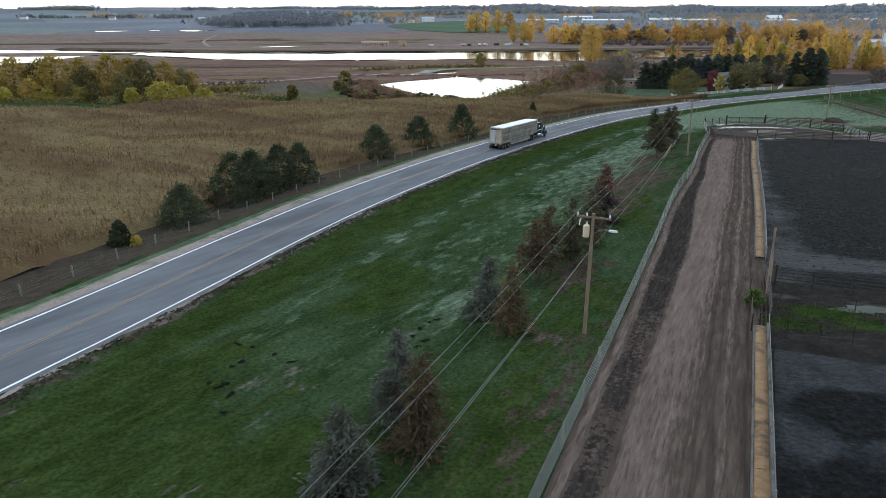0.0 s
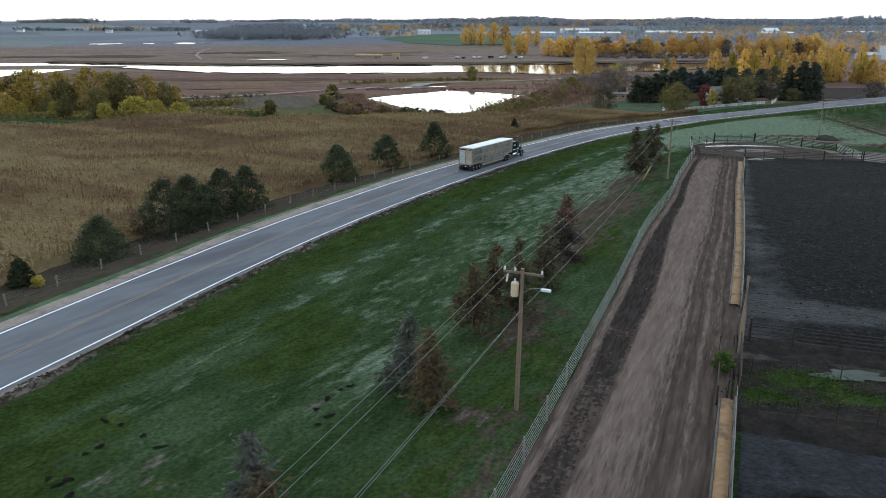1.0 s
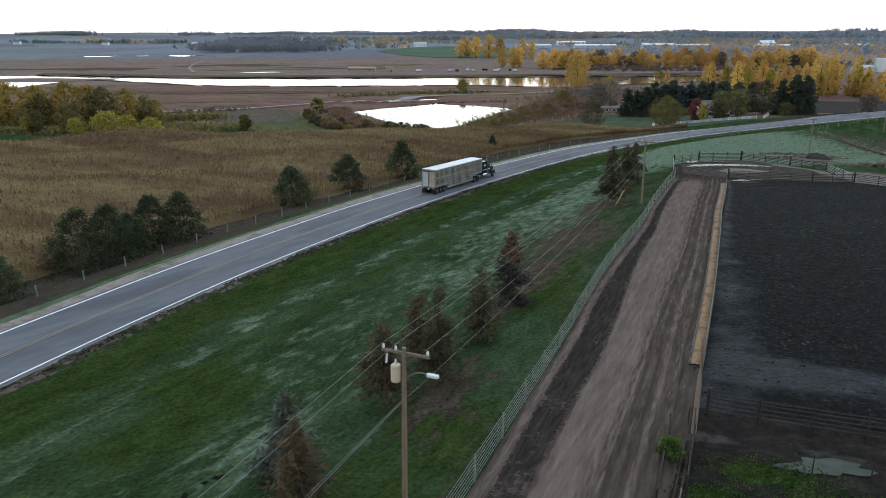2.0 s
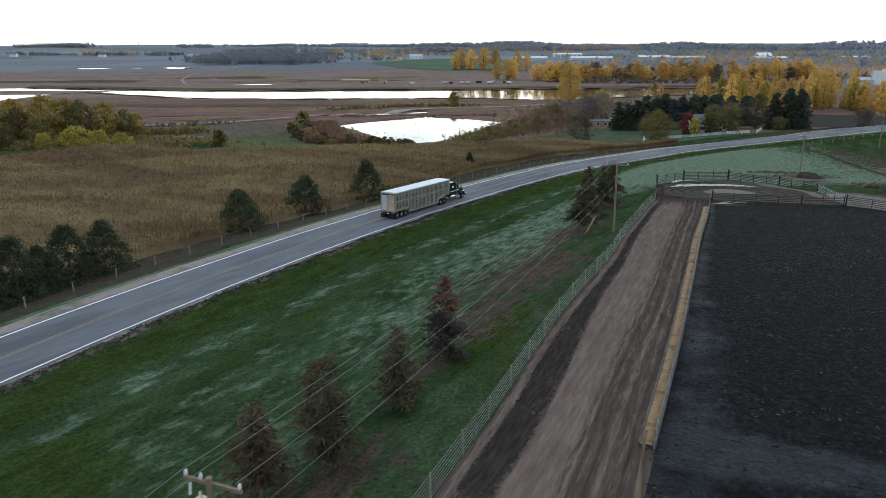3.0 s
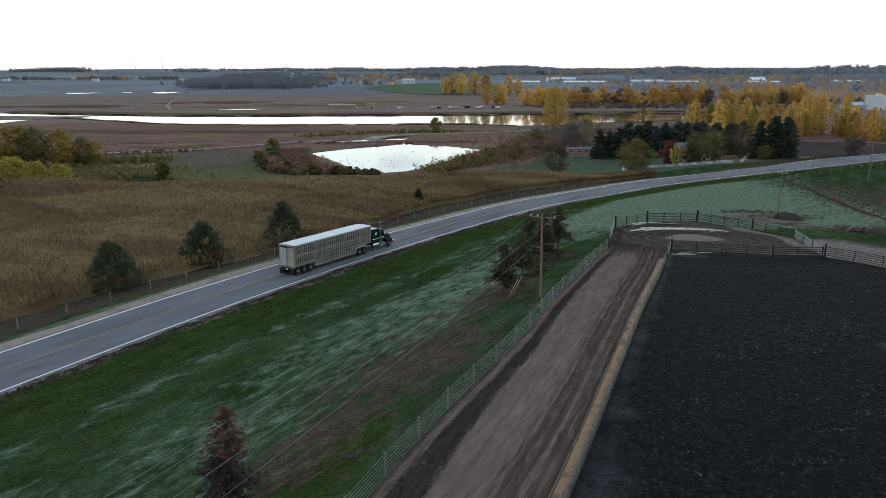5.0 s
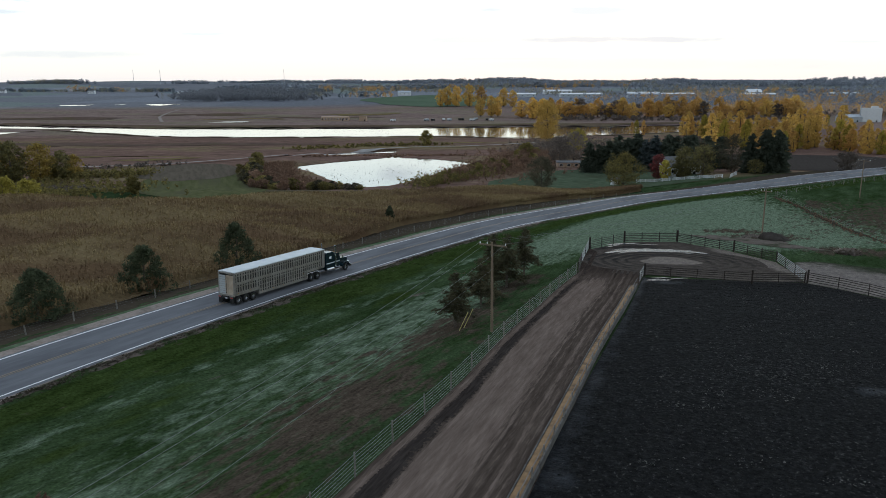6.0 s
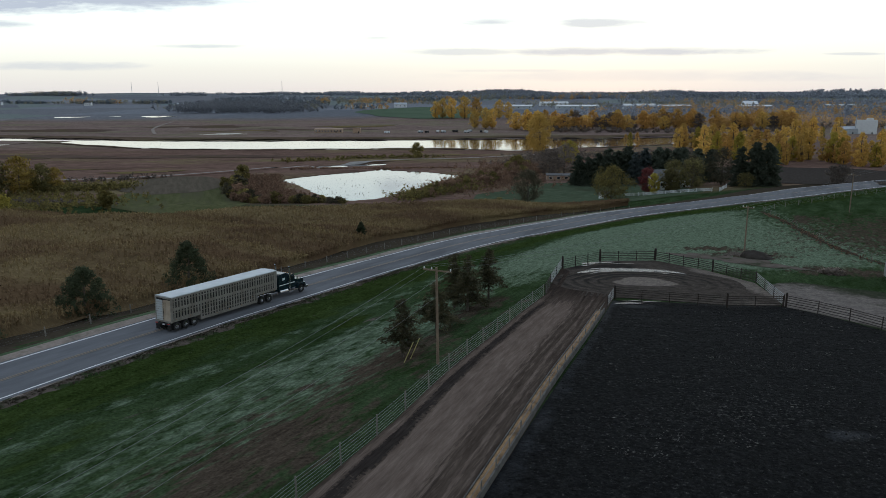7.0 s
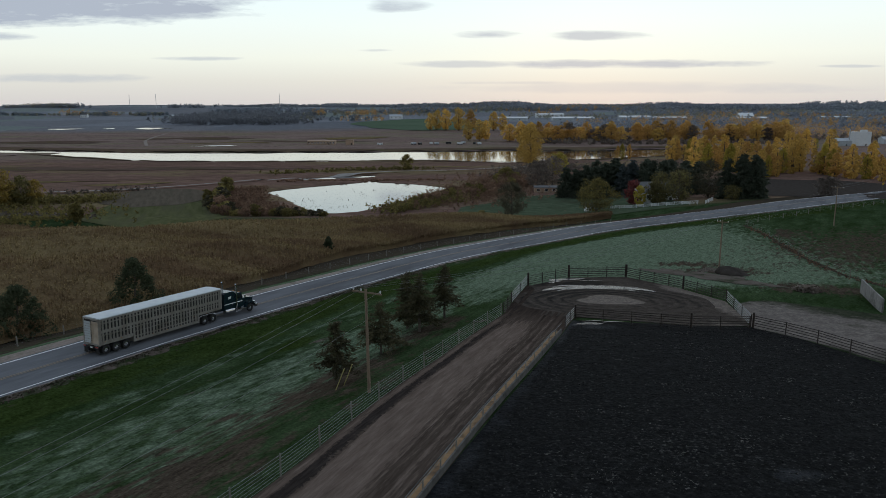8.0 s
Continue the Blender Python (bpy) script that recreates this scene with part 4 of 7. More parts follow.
for k, (cx, cy, rx, ry, tn, mt) in enumerate(((-30, 536, 36, 6, 24, SEDGE), (46, 566, 22, 4, 8, SEDGE), (-160, 470, 40, 6, 6, SEDGE), (-120, 452, 26, 4, 18, SEDGE), (-240, 560, 70, 16, -6, PEAT), (-120, 560, 60, 12, 4, PEAT), (-300, 470, 60, 14, 2, PEAT), (-190, 880, 50, 8, 0, SEDGE), (-110, 905, 60, 10, -4, PEAT), (-250, 960, 60, 20, 5, PEAT), (-60, 960, 50, 14, 0, SEDGE), (-420, 900, 80, 22, 0, PEAT))):
    patch("sedge" if mt is SEDGE else "peat", cx, cy, rx, ry, tn, 0.16 + 0.01 * k, mt, "golden sedge on the marsh" if mt is SEDGE else "dark peaty ground on the marsh", "marsh", 160 + k, 5, 70, 0.35)
patch("lawn", 98, 345, 44, 46, 20, 0.12, LAWN, "green lawn of the farmhouse", "lawn", 41, 10)
patch("ploughed_field", 215, 372, 62, 62, 30, 0.15, SOIL, "bare dark ploughed field across the highway", "field", 42, 12)
for cx, cy, rx, ry, k in ((-530, 1206, 20, 17, 91), (-394, 1203, 26, 24, 92), (-184, 832, 21, 5, 93), (-462, 1206, 7, 6, 94)):
    patch("pool", cx, cy, rx, ry, 4, 0.5, WATER, "small still pool on the far marsh", "pond", k, 4, 48, 0.3)
patch("pool", -84.5, 268.6, 5.5, 2.2, -20, 0.3, WATER, "small pool among the scrub behind the maize", "pond", 95, 4, 40, 0.3)
patch("hill_field", 30, 1240, 120, 150, 8, 0.5, FAR_GREEN, "smooth green hillside field beyond the river", "field", 43, 16, 60, 0.08)


# ---- fences ----
def run_points(L, step):
    L = np.array(L, float)
    d = np.concatenate([[0], np.cumsum(np.hypot(*np.diff(L, axis=0).T))])
    n = max(1, int(round(d[-1] / step)))
    return along(L, n + 1)


def pipe_fence(L, step, rails, post_h, rail_r, post_r, mat_r, mat_p, name, label, group="", big=0):
    """A fence of posts and long rails; every rail bay and post is a part."""
    P = run_points(L, step)
    root = thing(name, label, "fence", pose(P[0][0], P[0][1], hz(*P[0])), group)
    inv = Vector((P[0][0], P[0][1], hz(*P[0])))
    post = Shape().tube([(0, 0, -0.3), (0, 0, post_h * 0.5), (0, 0, post_h)], [post_r, post_r, post_r * 0.97], 7).mesh("post", mat_p)
    thick = Shape().tube([(0, 0, -0.3), (0, 0, post_h * 0.6), (0, 0, post_h + 0.3)], [post_r * 2.1] * 3, 8).mesh("post", mat_p)
    rng = random.Random(len(P))
    for i, (x, y) in enumerate(P):
        is_big = big and i % big == 0
        part("post", thick if is_big else post, root, m=Matrix.Translation(Vector((x, y, hz(x, y))) - inv) @ pose(0, 0, 0, rng.uniform(-1.2, 1.2), rng.uniform(-1.2, 1.2), 0))
    for i in range(len(P) - 1):
        a, b = P[i], P[i + 1]
        za, zb = hz(*a), hz(*b)
        ln = math.hypot(b[0] - a[0], b[1] - a[1])
        yaw, tilt = math.degrees(math.atan2(b[1] - a[1], b[0] - a[0])), -math.degrees(math.atan2(zb - za, ln))
        for h in rails:
            key = (name, round(ln, 1))
            if key not in RAILS:
                RAILS[key] = Shape().tube([(-0.04, 0, 0), (ln / 2, 0, -0.012), (ln + 0.04, 0, 0)], rail_r, 6).mesh("rail", mat_r)
            part("rail", RAILS[key], root, m=Matrix.Translation(Vector((a[0], a[1], za + h)) - inv) @ pose(0, 0, 0, 0, tilt + rng.uniform(-0.15, 0.15), yaw))
    return root


RAILS = {}
pipe_fence(FENCE_L[6:], 4.9, (0.14, 0.37, 0.6, 0.84, 1.08, 1.32, 1.56), 1.68, 0.0145, 0.06, GALV, POST_WOOD, "lane_fence", "long galvanised continuous-rail fence on weathered posts beside the lane")
pipe_fence(GATE_RUN[:2], 3.2, (0.25, 0.5, 0.75, 1.0, 1.25, 1.5), 1.65, 0.032, 0.06, RUST_PIPE, RUST_PIPE, "pipe_fence", "dark steel pipe fence at the end of the lane")
pipe_fence(GATE_RUN[1:], 6.0, (0.25, 0.5, 0.75, 1.0, 1.25, 1.5), 1.6, 0.042, 0.07, GALV, RUST_PIPE, "pipe_gate", "pale galvanised gate panels at the end of the lane")
pipe_fence([(61.1, 169.7), (68.5, 176.2)], 3.3, (0.3, 0.6, 0.9, 1.2, 1.5), 1.75, 0.055, 0.07, RUST_PIPE, RUST_PIPE, "pipe_fence", "dark steel pipe fence round the turning circle", "turning circle fence", big=3)
pipe_fence([(68.6, 176.2), (78, 176.7)], 3.2, (0.3, 0.6, 0.9, 1.2, 1.5), 1.75, 0.055, 0.07, RUST_PIPE, RUST_PIPE, "pipe_fence", "dark steel pipe fence round the turning circle", "turning circle fence", big=3)
pipe_fence([(78.1, 176.6), (83.6, 167.4), (87.2, 158)], 3.0, (0.3, 0.6, 0.9, 1.2, 1.5), 1.75, 0.055, 0.07, RUST_PIPE, RUST_PIPE, "pipe_fence", "dark steel pipe fence round the turning circle", "turning circle fence", big=4)
pipe_fence([(87.2, 157.8), (84.5, 143.8)], 4.8, (0.3, 0.55, 0.8, 1.05, 1.3, 1.5), 1.6, 0.045, 0.07, GALV, RUST_PIPE, "pipe_gate", "pale galvanised gate between the yard and the pen")
pipe_fence([(64.3, 148.2), (69.3, 146.2), (77.9, 143.0), (84.0, 143.0)], 3.4, (0.35, 0.65, 0.95, 1.25, 1.5), 1.6, 0.045, 0.06, RUST_PIPE, RUST_PIPE, "pen_fence", "dark steel pipe fence at the far side of the pen", "pen fences", big=4)
pipe_fence([(84.6, 143.4), (88, 138.5), (92, 128), (101, 104), (112, 72)], 4.0, (0.35, 0.65, 0.95, 1.25, 1.5), 1.6, 0.045, 0.06, RUST_PIPE, RUST_PIPE, "pen_fence", "dark steel pipe fence along the far side of the pen", "pen fences", big=5)
pipe_fence([(28.6, 58.4), (37.1, 55.2), (70, 43.5)], 2.9, (0.3, 0.6, 0.9, 1.2, 1.45), 1.55, 0.035, 0.05, RUST_PIPE, RUST_PIPE, "pen_fence", "dark steel pipe fence between pen and alley", "pen fences", big=4)
pipe_fence([(26.4, 52.7), (31.8, 51.6), (45, 47.4)], 2.9, (1.15,), 1.3, 0.012, 0.035, RUST_PIPE, RUST_PIPE, "wire_fence", "thin steel posts with a wire across the weedy alley", "alley fences")
pipe_fence([(24.4, 47.0), (30.9, 45.6), (60, 37.2)], 2.2, (0.4, 0.8, 1.2), 1.45, 0.02, 0.04, RUST_PIPE, RUST_PIPE, "pen_fence", "dark pipe fence at the near pen", "pen fences")
pipe_fence([(22.5, 48.4), (25.5, 56)], 4.1, (0.25, 0.5, 0.75, 1.0, 1.25), 1.4, 0.03, 0.05, RUST_PIPE, RUST_PIPE, "pipe_gate", "rusty pipe gate panel at the end of the alley")
pipe_fence([(24.3, 49.4), (26.6, 55.0), (28.2, 59.5)], 2.6, (0.25, 0.5, 0.75, 1.0, 1.25, 1.45), 1.55, 0.03, 0.05, RUST_PIPE, RUST_PIPE, "pipe_gate", "rusty pipe gate panel beside the feed bunk")
DULL_PIPE = material("dull_pipe", (0.1, 0.1, 0.1), (0.16, 0.16, 0.158), 3, 0.6, metal=0.3)
STAINED = material("stained_concrete", (0.075, 0.07, 0.064), (0.12, 0.112, 0.103), 1.5, 0.9, c=(0.04, 0.036, 0.033), scale2=0.5, bump=0.01, bump_scale=20)
# ---- feed bunks: concrete trough with golden feed, neck rail on posts ----
def bunk(L, label):
    L = np.array(L, float)
    root = thing("feed_bunk", label, "feed bunk", pose(L[0][0], L[0][1], hz(*L[0])), "feed bunks")
    inv = Vector((L[0][0], L[0][1], hz(*L[0])))
    n = max(2, int(np.hypot(*(L[-1] - L[0])) / 3.05))
    P = along(L, n + 1)
    for i in range(n):
        a, b = P[i], P[i + 1]
        ln = math.hypot(*(b - a))
        m = Matrix.Translation(Vector((a[0], a[1], hz(*a))) - inv) @ pose(0, 0, 0, 0, -math.degrees(math.atan2(hz(*b) - hz(*a), ln)), math.degrees(math.atan2(b[1] - a[1], b[0] - a[0])))
        sec = Shape().prism([(0.0, -0.1), (0.18, -0.1), (0.14, 0.6), (0.0, 0.6)], "x", 0.01, ln - 0.01).prism([(0.18, -0.1), (0.9, -0.1), (0.9, 0.12), (0.18, 0.12)], "x", 0.01, ln - 0.01).prism([(0.9, -0.1), (1.05, -0.1), (1.03, 0.3), (0.93, 0.3)], "x", 0.01, ln - 0.01)
        part("bunk_section", sec.mesh("bunk_section", STAINED), root, m=m)
        rng = np.random.default_rng(i + int(a[1]))
        fx, fy = np.meshgrid(np.linspace(0, ln, 8), np.linspace(0.17, 0.91, 6))
        fz = 0.24 + 0.07 * np.sin((fy - 0.17) / 0.74 * math.pi) * (0.7 + 0.5 * rng.random(fx.shape)) * (1 if rng.random() > 0.2 else 0.5)
        part("feed", sheet("feed", fx, fy, fz, FEED), root, "golden brown chopped feed", m=m)
        part("post", Shape().box((0, 0.07, 0.7), (0.1, 0.1, 1.3), bevel=0.02).mesh("post", POST_WOOD), root, m=m)
        part("neck_rail", Shape().tube([(-0.03, 0.07, 1.28), (ln / 2, 0.07, 1.27), (ln + 0.03, 0.07, 1.28)], 0.028, 6).mesh("neck_rail", DULL_PIPE), root, "dull steel pipe", m=m)
    return root


bunk(RAIL_L[(RAIL_L[:, 1] > 64.5) & (RAIL_L[:, 1] < 143)], "long concrete feed bunk half filled with golden feed along the lane")
bunk(RAIL_L[(RAIL_L[:, 1] > 8) & (RAIL_L[:, 1] < 48.8)], "concrete feed bunk filled with golden feed at the near pen")
pipe_fence([(62.2, 143.5), (64.3, 148.7)], 2.8, (0.3, 0.6, 0.9, 1.2, 1.45), 1.55, 0.04, 0.06, GALV, RUST_PIPE, "pipe_gate", "pale pipe panel at the end of the feed bunk")


# ---- utility poles and wires ----
def utility_pole(x, y, h, yaw, label, lean=0.0, arm=2.4, transformer=False, lamp=False):
    root = thing("utility_pole", label, "utility pole", pose(x, y, hz(x, y), 0, lean, 0), "utility poles")
    part("shaft", Shape().tube([(0, 0, -0.5), (0, 0, h * 0.5), (0, 0, h)], [0.15, 0.13, 0.105], 10).mesh("shaft", POLE_WOOD), root)
    c, s = math.cos(radians(yaw)), math.sin(radians(yaw))
    turn = pose(0, 0, 0, 0, 0, yaw)
    part("crossarm", Shape().box((0, 0.16, h - 0.35), (arm, 0.1, 0.13), turn, bevel=0.01).mesh("crossarm", POLE_WOOD), root)
    for k in (-arm * 0.46, -arm * 0.2, arm * 0.46):
        part("insulator", Shape().tube([tuple(turn @ Vector((k, 0.16, h - 0.28))), tuple(turn @ Vector((k, 0.16, h - 0.2))), tuple(turn @ Vector((k, 0.16, h - 0.12))), tuple(turn @ Vector((k, 0.16, h - 0.05)))], [0.03, 0.07, 0.06, 0.03], 8).mesh("insulator", WHITE_PAINT), root, "white porcelain insulator")
    for sg in (-1, 1):
        part("brace", Shape().tube([tuple(turn @ Vector((sg * arm * 0.3, 0.12, h - 0.38))), tuple(turn @ Vector((0, 0.12, h - 0.95)))], 0.02, 5).mesh("brace", RUST_PIPE), root)
    if transformer:
        can = part("transformer", Shape().tube([tuple(turn @ Vector((-0.42, 0, h - 1.75))), tuple(turn @ Vector((-0.42, 0, h - 1.7))), tuple(turn @ Vector((-0.42, 0, h - 0.95))), tuple(turn @ Vector((-0.42, 0, h - 0.88)))], [0.2, 0.225, 0.225, 0.16], 14).mesh("transformer", CREAM, smooth=False), root, "cream steel transformer can")
        part("bushing", Shape().tube([tuple(turn @ Vector((-0.42, 0, h - 0.9))), tuple(turn @ Vector((-0.42, 0, h - 0.78))), tuple(turn @ Vector((-0.42, 0, h - 0.64)))], [0.07, 0.055, 0.03], 8).mesh("bushing", WHITE_PAINT), can)
        part("cutout", Shape().tube([tuple(turn @ Vector((-0.9, 0.1, h - 0.5))), tuple(turn @ Vector((-0.95, 0.1, h - 0.95)))], 0.05, 7).mesh("cutout", WHITE_PAINT), root, "white fuse cutout")
    if lamp:
        arm_o = part("lamp_arm", Shape().tube([tuple(turn @ Vector(p)) for p in ((0.1, 0, h - 1.5), (0.45, 0, h - 1.2), (0.9, 0, h - 1.08), (1.2, 0, h - 1.1))], 0.03, 6).mesh("lamp_arm", GALV), root, "bent grey lamp arm")
        part("lamp_head", Shape().box((1.42, 0, h - 1.13), (0.6, 0.22, 0.12), turn, bevel=0.08).mesh("lamp_head", WHITE_PAINT), arm_o, "white street lamp head")
    return root


P1, P2, P3, P4 = (-23, -24, 9.2), (10.2, 48.0, 9.1), (41.0, 120.5, 9.3), (95.2, 181.2, 8.8)
utility_pole(*P1, -25, "weathered wooden utility pole with crossarm beside the lane fence")
utility_pole(*P2, -22, "brown wooden utility pole with transformer and street lamp in grass", lean=0.7, transformer=True, lamp=True)
utility_pole(*P3, -30, "brown wooden utility pole with crossarm beside the lane fence", lean=-0.6, arm=3.0)
utility_pole(*P4, -45, "slim wooden utility pole in the pasture", arm=2.0)
utility_pole(147, 240, 10.0, -45, "wooden utility pole in the pasture beside the highway", arm=3.0)
utility_pole(222, 330, 10.0, -45, "wooden utility pole beside the distant highway", arm=2.6)


def arm_point(p, yaw, k):
    q = pose(0, 0, 0, 0, 0, yaw) @ Vector((k, 0.16, p[2] - 0.05))
    return Vector((p[0], p[1], hz(p[0], p[1]))) + q


def wire(a, b, sag, name="power_line", r=0.009):
    pts = [a.lerp(b, i / 24) - Vector((0, 0, sag * 4 * (i / 24) * (1 - i / 24))) for i in range(25)]
    return thing(name, "thin grey overhead power line strung between wooden poles", "power line", group="power lines", data=Shape().tube(pts, r, 5).mesh(name, WIRE))


for (pa, ya, wa), (pb, yb, wb) in (((P1, -25, 2.4), (P2, -22, 2.4)), ((P2, -22, 2.4), (P3, -30, 3.0)), ((P3, -30, 3.0), (P4, -45, 2.0)), ((P4, -45, 2.0), ((147, 240, 10.0), -45, 3.0)), (((147, 240, 10.0), -45, 3.0), ((222, 330, 10.0), -45, 2.6))):
    for f in (-0.46, -0.2, 0.46)[: 2 if pa is P1 else 3]:
        wire(arm_point(pa, ya, f * wa), arm_point(pb, yb, f * wb), 1.1)
wire(Vector((P1[0], P1[1], hz(*P1[:2]) + 6.4)), Vector((P2[0], P2[1], hz(*P2[:2]) + 6.4)), 0.9)
wire(Vector((P1[0] + 0.2, P1[1], hz(*P1[:2]) + 6.7)), Vector((P2[0] + 0.2, P2[1], hz(*P2[:2]) + 6.7)), 0.7)
wire(Vector((P2[0], P2[1], hz(*P2[:2]) + 6.4)), Vector((P3[0], P3[1], hz(*P3[:2]) + 6.6)), 0.9)
for gx, gy in ((37.65, 122.9), (38.2, 124.2)):
    thing("guy_guard", "pale yellow slanting guard of a pole's stay wire", "guy guard", group="guy guards", data=Shape().tube([(gx, gy, hz(gx, gy) - 0.2), (gx + 1.0, gy - 0.6, hz(gx, gy) + 2.3)], 0.045, 6).mesh("guy_guard", YELLOW_GUARD))
thing("wooden_pole", "weathered wooden pole leaning at the pen corner", "pole", data=Shape().tube([(26.9, 55.9, hz(27, 56) - 0.5), (27.4, 57.1, hz(27, 56) + 2.6), (27.9, 58.3, hz(27, 56) + 5.1)], [0.17, 0.15, 0.12], 9).mesh("wooden_pole", POLE_WOOD))
# ---- trees ----
def scatter_leaves(centres, spread, per, size, rng, flat=0.5):
    """Leaf blades round clump centres: arrays of quads."""
    c = np.repeat(centres, per, axis=0)
    sp = np.repeat(spread, per)[:, None] if hasattr(spread, "__len__") else spread
    d = rng.normal(size=c.shape)
    d /= np.linalg.norm(d, axis=1)[:, None]
    c = c + d * sp * rng.uniform(0.35, 1.0, (len(c), 1)) * np.array([1, 1, 0.8])
    nrm = d + rng.normal(0, flat, c.shape)
    nrm /= np.linalg.norm(nrm, axis=1)[:, None]
    t = np.cross(nrm, rng.normal(size=c.shape))
    t /= np.linalg.norm(t, axis=1)[:, None]
    b = np.cross(nrm, t)
    s = size * rng.uniform(0.6, 1.3, (len(c), 1))
    return np.stack([c - t * s, c + b * s * 0.55, c + t * s, c - b * s * 0.55], 1)


def quads_mesh(name, Q, mat):
    me = bpy.data.meshes.new(name)
    Q = np.asarray(Q)
    me.from_pydata(Q.reshape(-1, 3).tolist(), [], np.arange(len(Q) * 4).reshape(-1, 4).tolist())
    me.materials.append(mat)
    me.update()
    return me


def limbs(h, spread, rng, n, base=0.25, r=0.02):
    """A tapered trunk with limbs; the limbs' ends come back too."""
    s, ends = Shape(), []
    s.tube([(0, 0, -0.4), (0.02 * h, 0, h * 0.3), (0, 0.02 * h, h * 0.6), (0.01 * h, 0, h * 0.92)], [h * r * 1.3, h * r, h * r * 0.6, h * r * 0.15], 6)
    for i in range(n):
        z = h * (base + (0.85 - base) * i / n)
        w = i * 2.4 + rng.uniform(-0.5, 0.5)
        ln = spread * rng.uniform(0.6, 1.0) * (1.15 - 0.5 * i / n)
        a, b = Vector((0, 0, z)), Vector((math.cos(w) * ln, math.sin(w) * ln, z + ln * rng.uniform(0.35, 0.9)))
        mid = a.lerp(b, 0.5) + Vector((0, 0, -0.05 * ln))
        s.tube([a, mid, b], [h * r * 0.45, h * r * 0.3, h * r * 0.08], 4, caps=False)
        ends += [mid, b]
    return s, ends


def broadleaf(name, label, category, h, w, mat, seed, clumps=46, per=34, leaf=0.34, base=0.3, narrow=1.0, thin=1.0, m=None, group="", tight=1.0, boughs=11):
    """A broad-leaved tree: trunk and limbs, and a crown of leaf clumps with gaps and an uneven outline."""
    rng = np.random.default_rng(seed)
    root = thing(name, label, category, m, group)
    wood, ends = limbs(h, w * 0.42, rng, boughs, base)
    part("trunk", wood.mesh("trunk", BARK), root)
    u = rng.random(clumps)
    z = base + (0.97 - base) * u
    prof = np.sin(np.clip((z - base + 0.06) / (1.04 - base), 0, 1) ** narrow * math.pi) ** 0.65
    a = rng.uniform(0, 2 * math.pi, clumps)
    rr = w * 0.5 * prof * np.sqrt(rng.uniform(0.15, 1.0, clumps)) * rng.uniform(0.8, 1.15, clumps)
    C = np.stack([rr * np.cos(a), rr * np.sin(a), z * h], -1)
    C = np.concatenate([C] + [np.array([tuple(e)]) for e in ends if e.z < h])
    Q = scatter_leaves(C, rng.uniform(0.09, 0.2, len(C)) * w * tight, per, leaf, rng)
    Q = Q[rng.random(len(Q)) < thin]
    part("crown", quads_mesh("crown", Q, mat), root)
    return root


def spruce(name, label, h, w, mat, seed, bare=0.12, ragged=0.35, dense=22, m=None, group="", category="spruce tree", needle=0.16, dead=None, taper=0.62):
    """A spruce: trunk, drooping branches in whorls with sprays of needles, some of them gone."""
    rng = np.random.default_rng(seed)
    root = thing(name, label, category, m, group)
    wood, Q = Shape(), []
    wood.tube([(0, 0, -0.4), (0, 0, h * 0.5), (0.03 * h * rng.uniform(-1, 1), 0, h)], [h * 0.022, h * 0.013, h * 0.002], 7)
    z = h * bare
    while z < h * 0.985:
        f = (z / h - bare) / (1 - bare)
        n = int(6 + 2 * (1 - f))
        for k in range(n):
            if rng.random() < ragged * 0.5:
                continue
            a = rng.uniform(0, 2 * math.pi)
            ln = w * 0.5 * (1 - f) ** taper * rng.uniform(1 - ragged, 1.15) + 0.12
            zz = z + rng.uniform(-0.15, 0.15)
            d = Vector((math.cos(a), math.sin(a), 0))
            tip = d * ln + Vector((0, 0, zz - ln * rng.uniform(0.12, 0.4) + f * 0.25))
            mid = d * ln * 0.55 + Vector((0, 0, zz - ln * 0.12))
            wood.tube([(0, 0, zz), mid, tip], [0.028 * (1 - f) + 0.008, 0.014, 0.004], 4, caps=False)
            m_ = max(6, int(dense * ln))
            for j in range(m_):
                u = rng.uniform(0.15, 1.05)
                p = np.array(Vector((0, 0, zz)).lerp(mid, u / 0.55) if u < 0.55 else mid.lerp(tip, (u - 0.55) / 0.45))
                side = rng.normal(0, 0.16 + 0.1 * ln * (1 - u), 3) * np.array([1, 1, 0.5])
                q = p + side + np.array([0, 0, -0.05])
                dr = np.array([d.x, d.y, -0.35]) + rng.normal(0, 0.55, 3)
                dr /= np.linalg.norm(dr)
                sd = np.cross(dr, rng.normal(size=3))
                sd /= np.linalg.norm(sd)
                L, W = needle * rng.uniform(0.8, 1.7), needle * 0.42
                Q.append([q - dr * L, q + sd * W, q + dr * L, q - sd * W])
        z += h * 0.036 * rng.uniform(0.8, 1.25)
    part("trunk", wood.mesh("trunk", BARK), root)
    Q = np.array(Q)
    if dead:
        top = Q[:, 0, 2] > h * 0.6
        part("needles", quads_mesh("needles", Q[~top], mat), root)
        part("dead_top", quads_mesh("dead_top", Q[top], dead), root, "rust red dead needles")
    else:
        part("needles", quads_mesh("needles", Q, mat), root)
    return root


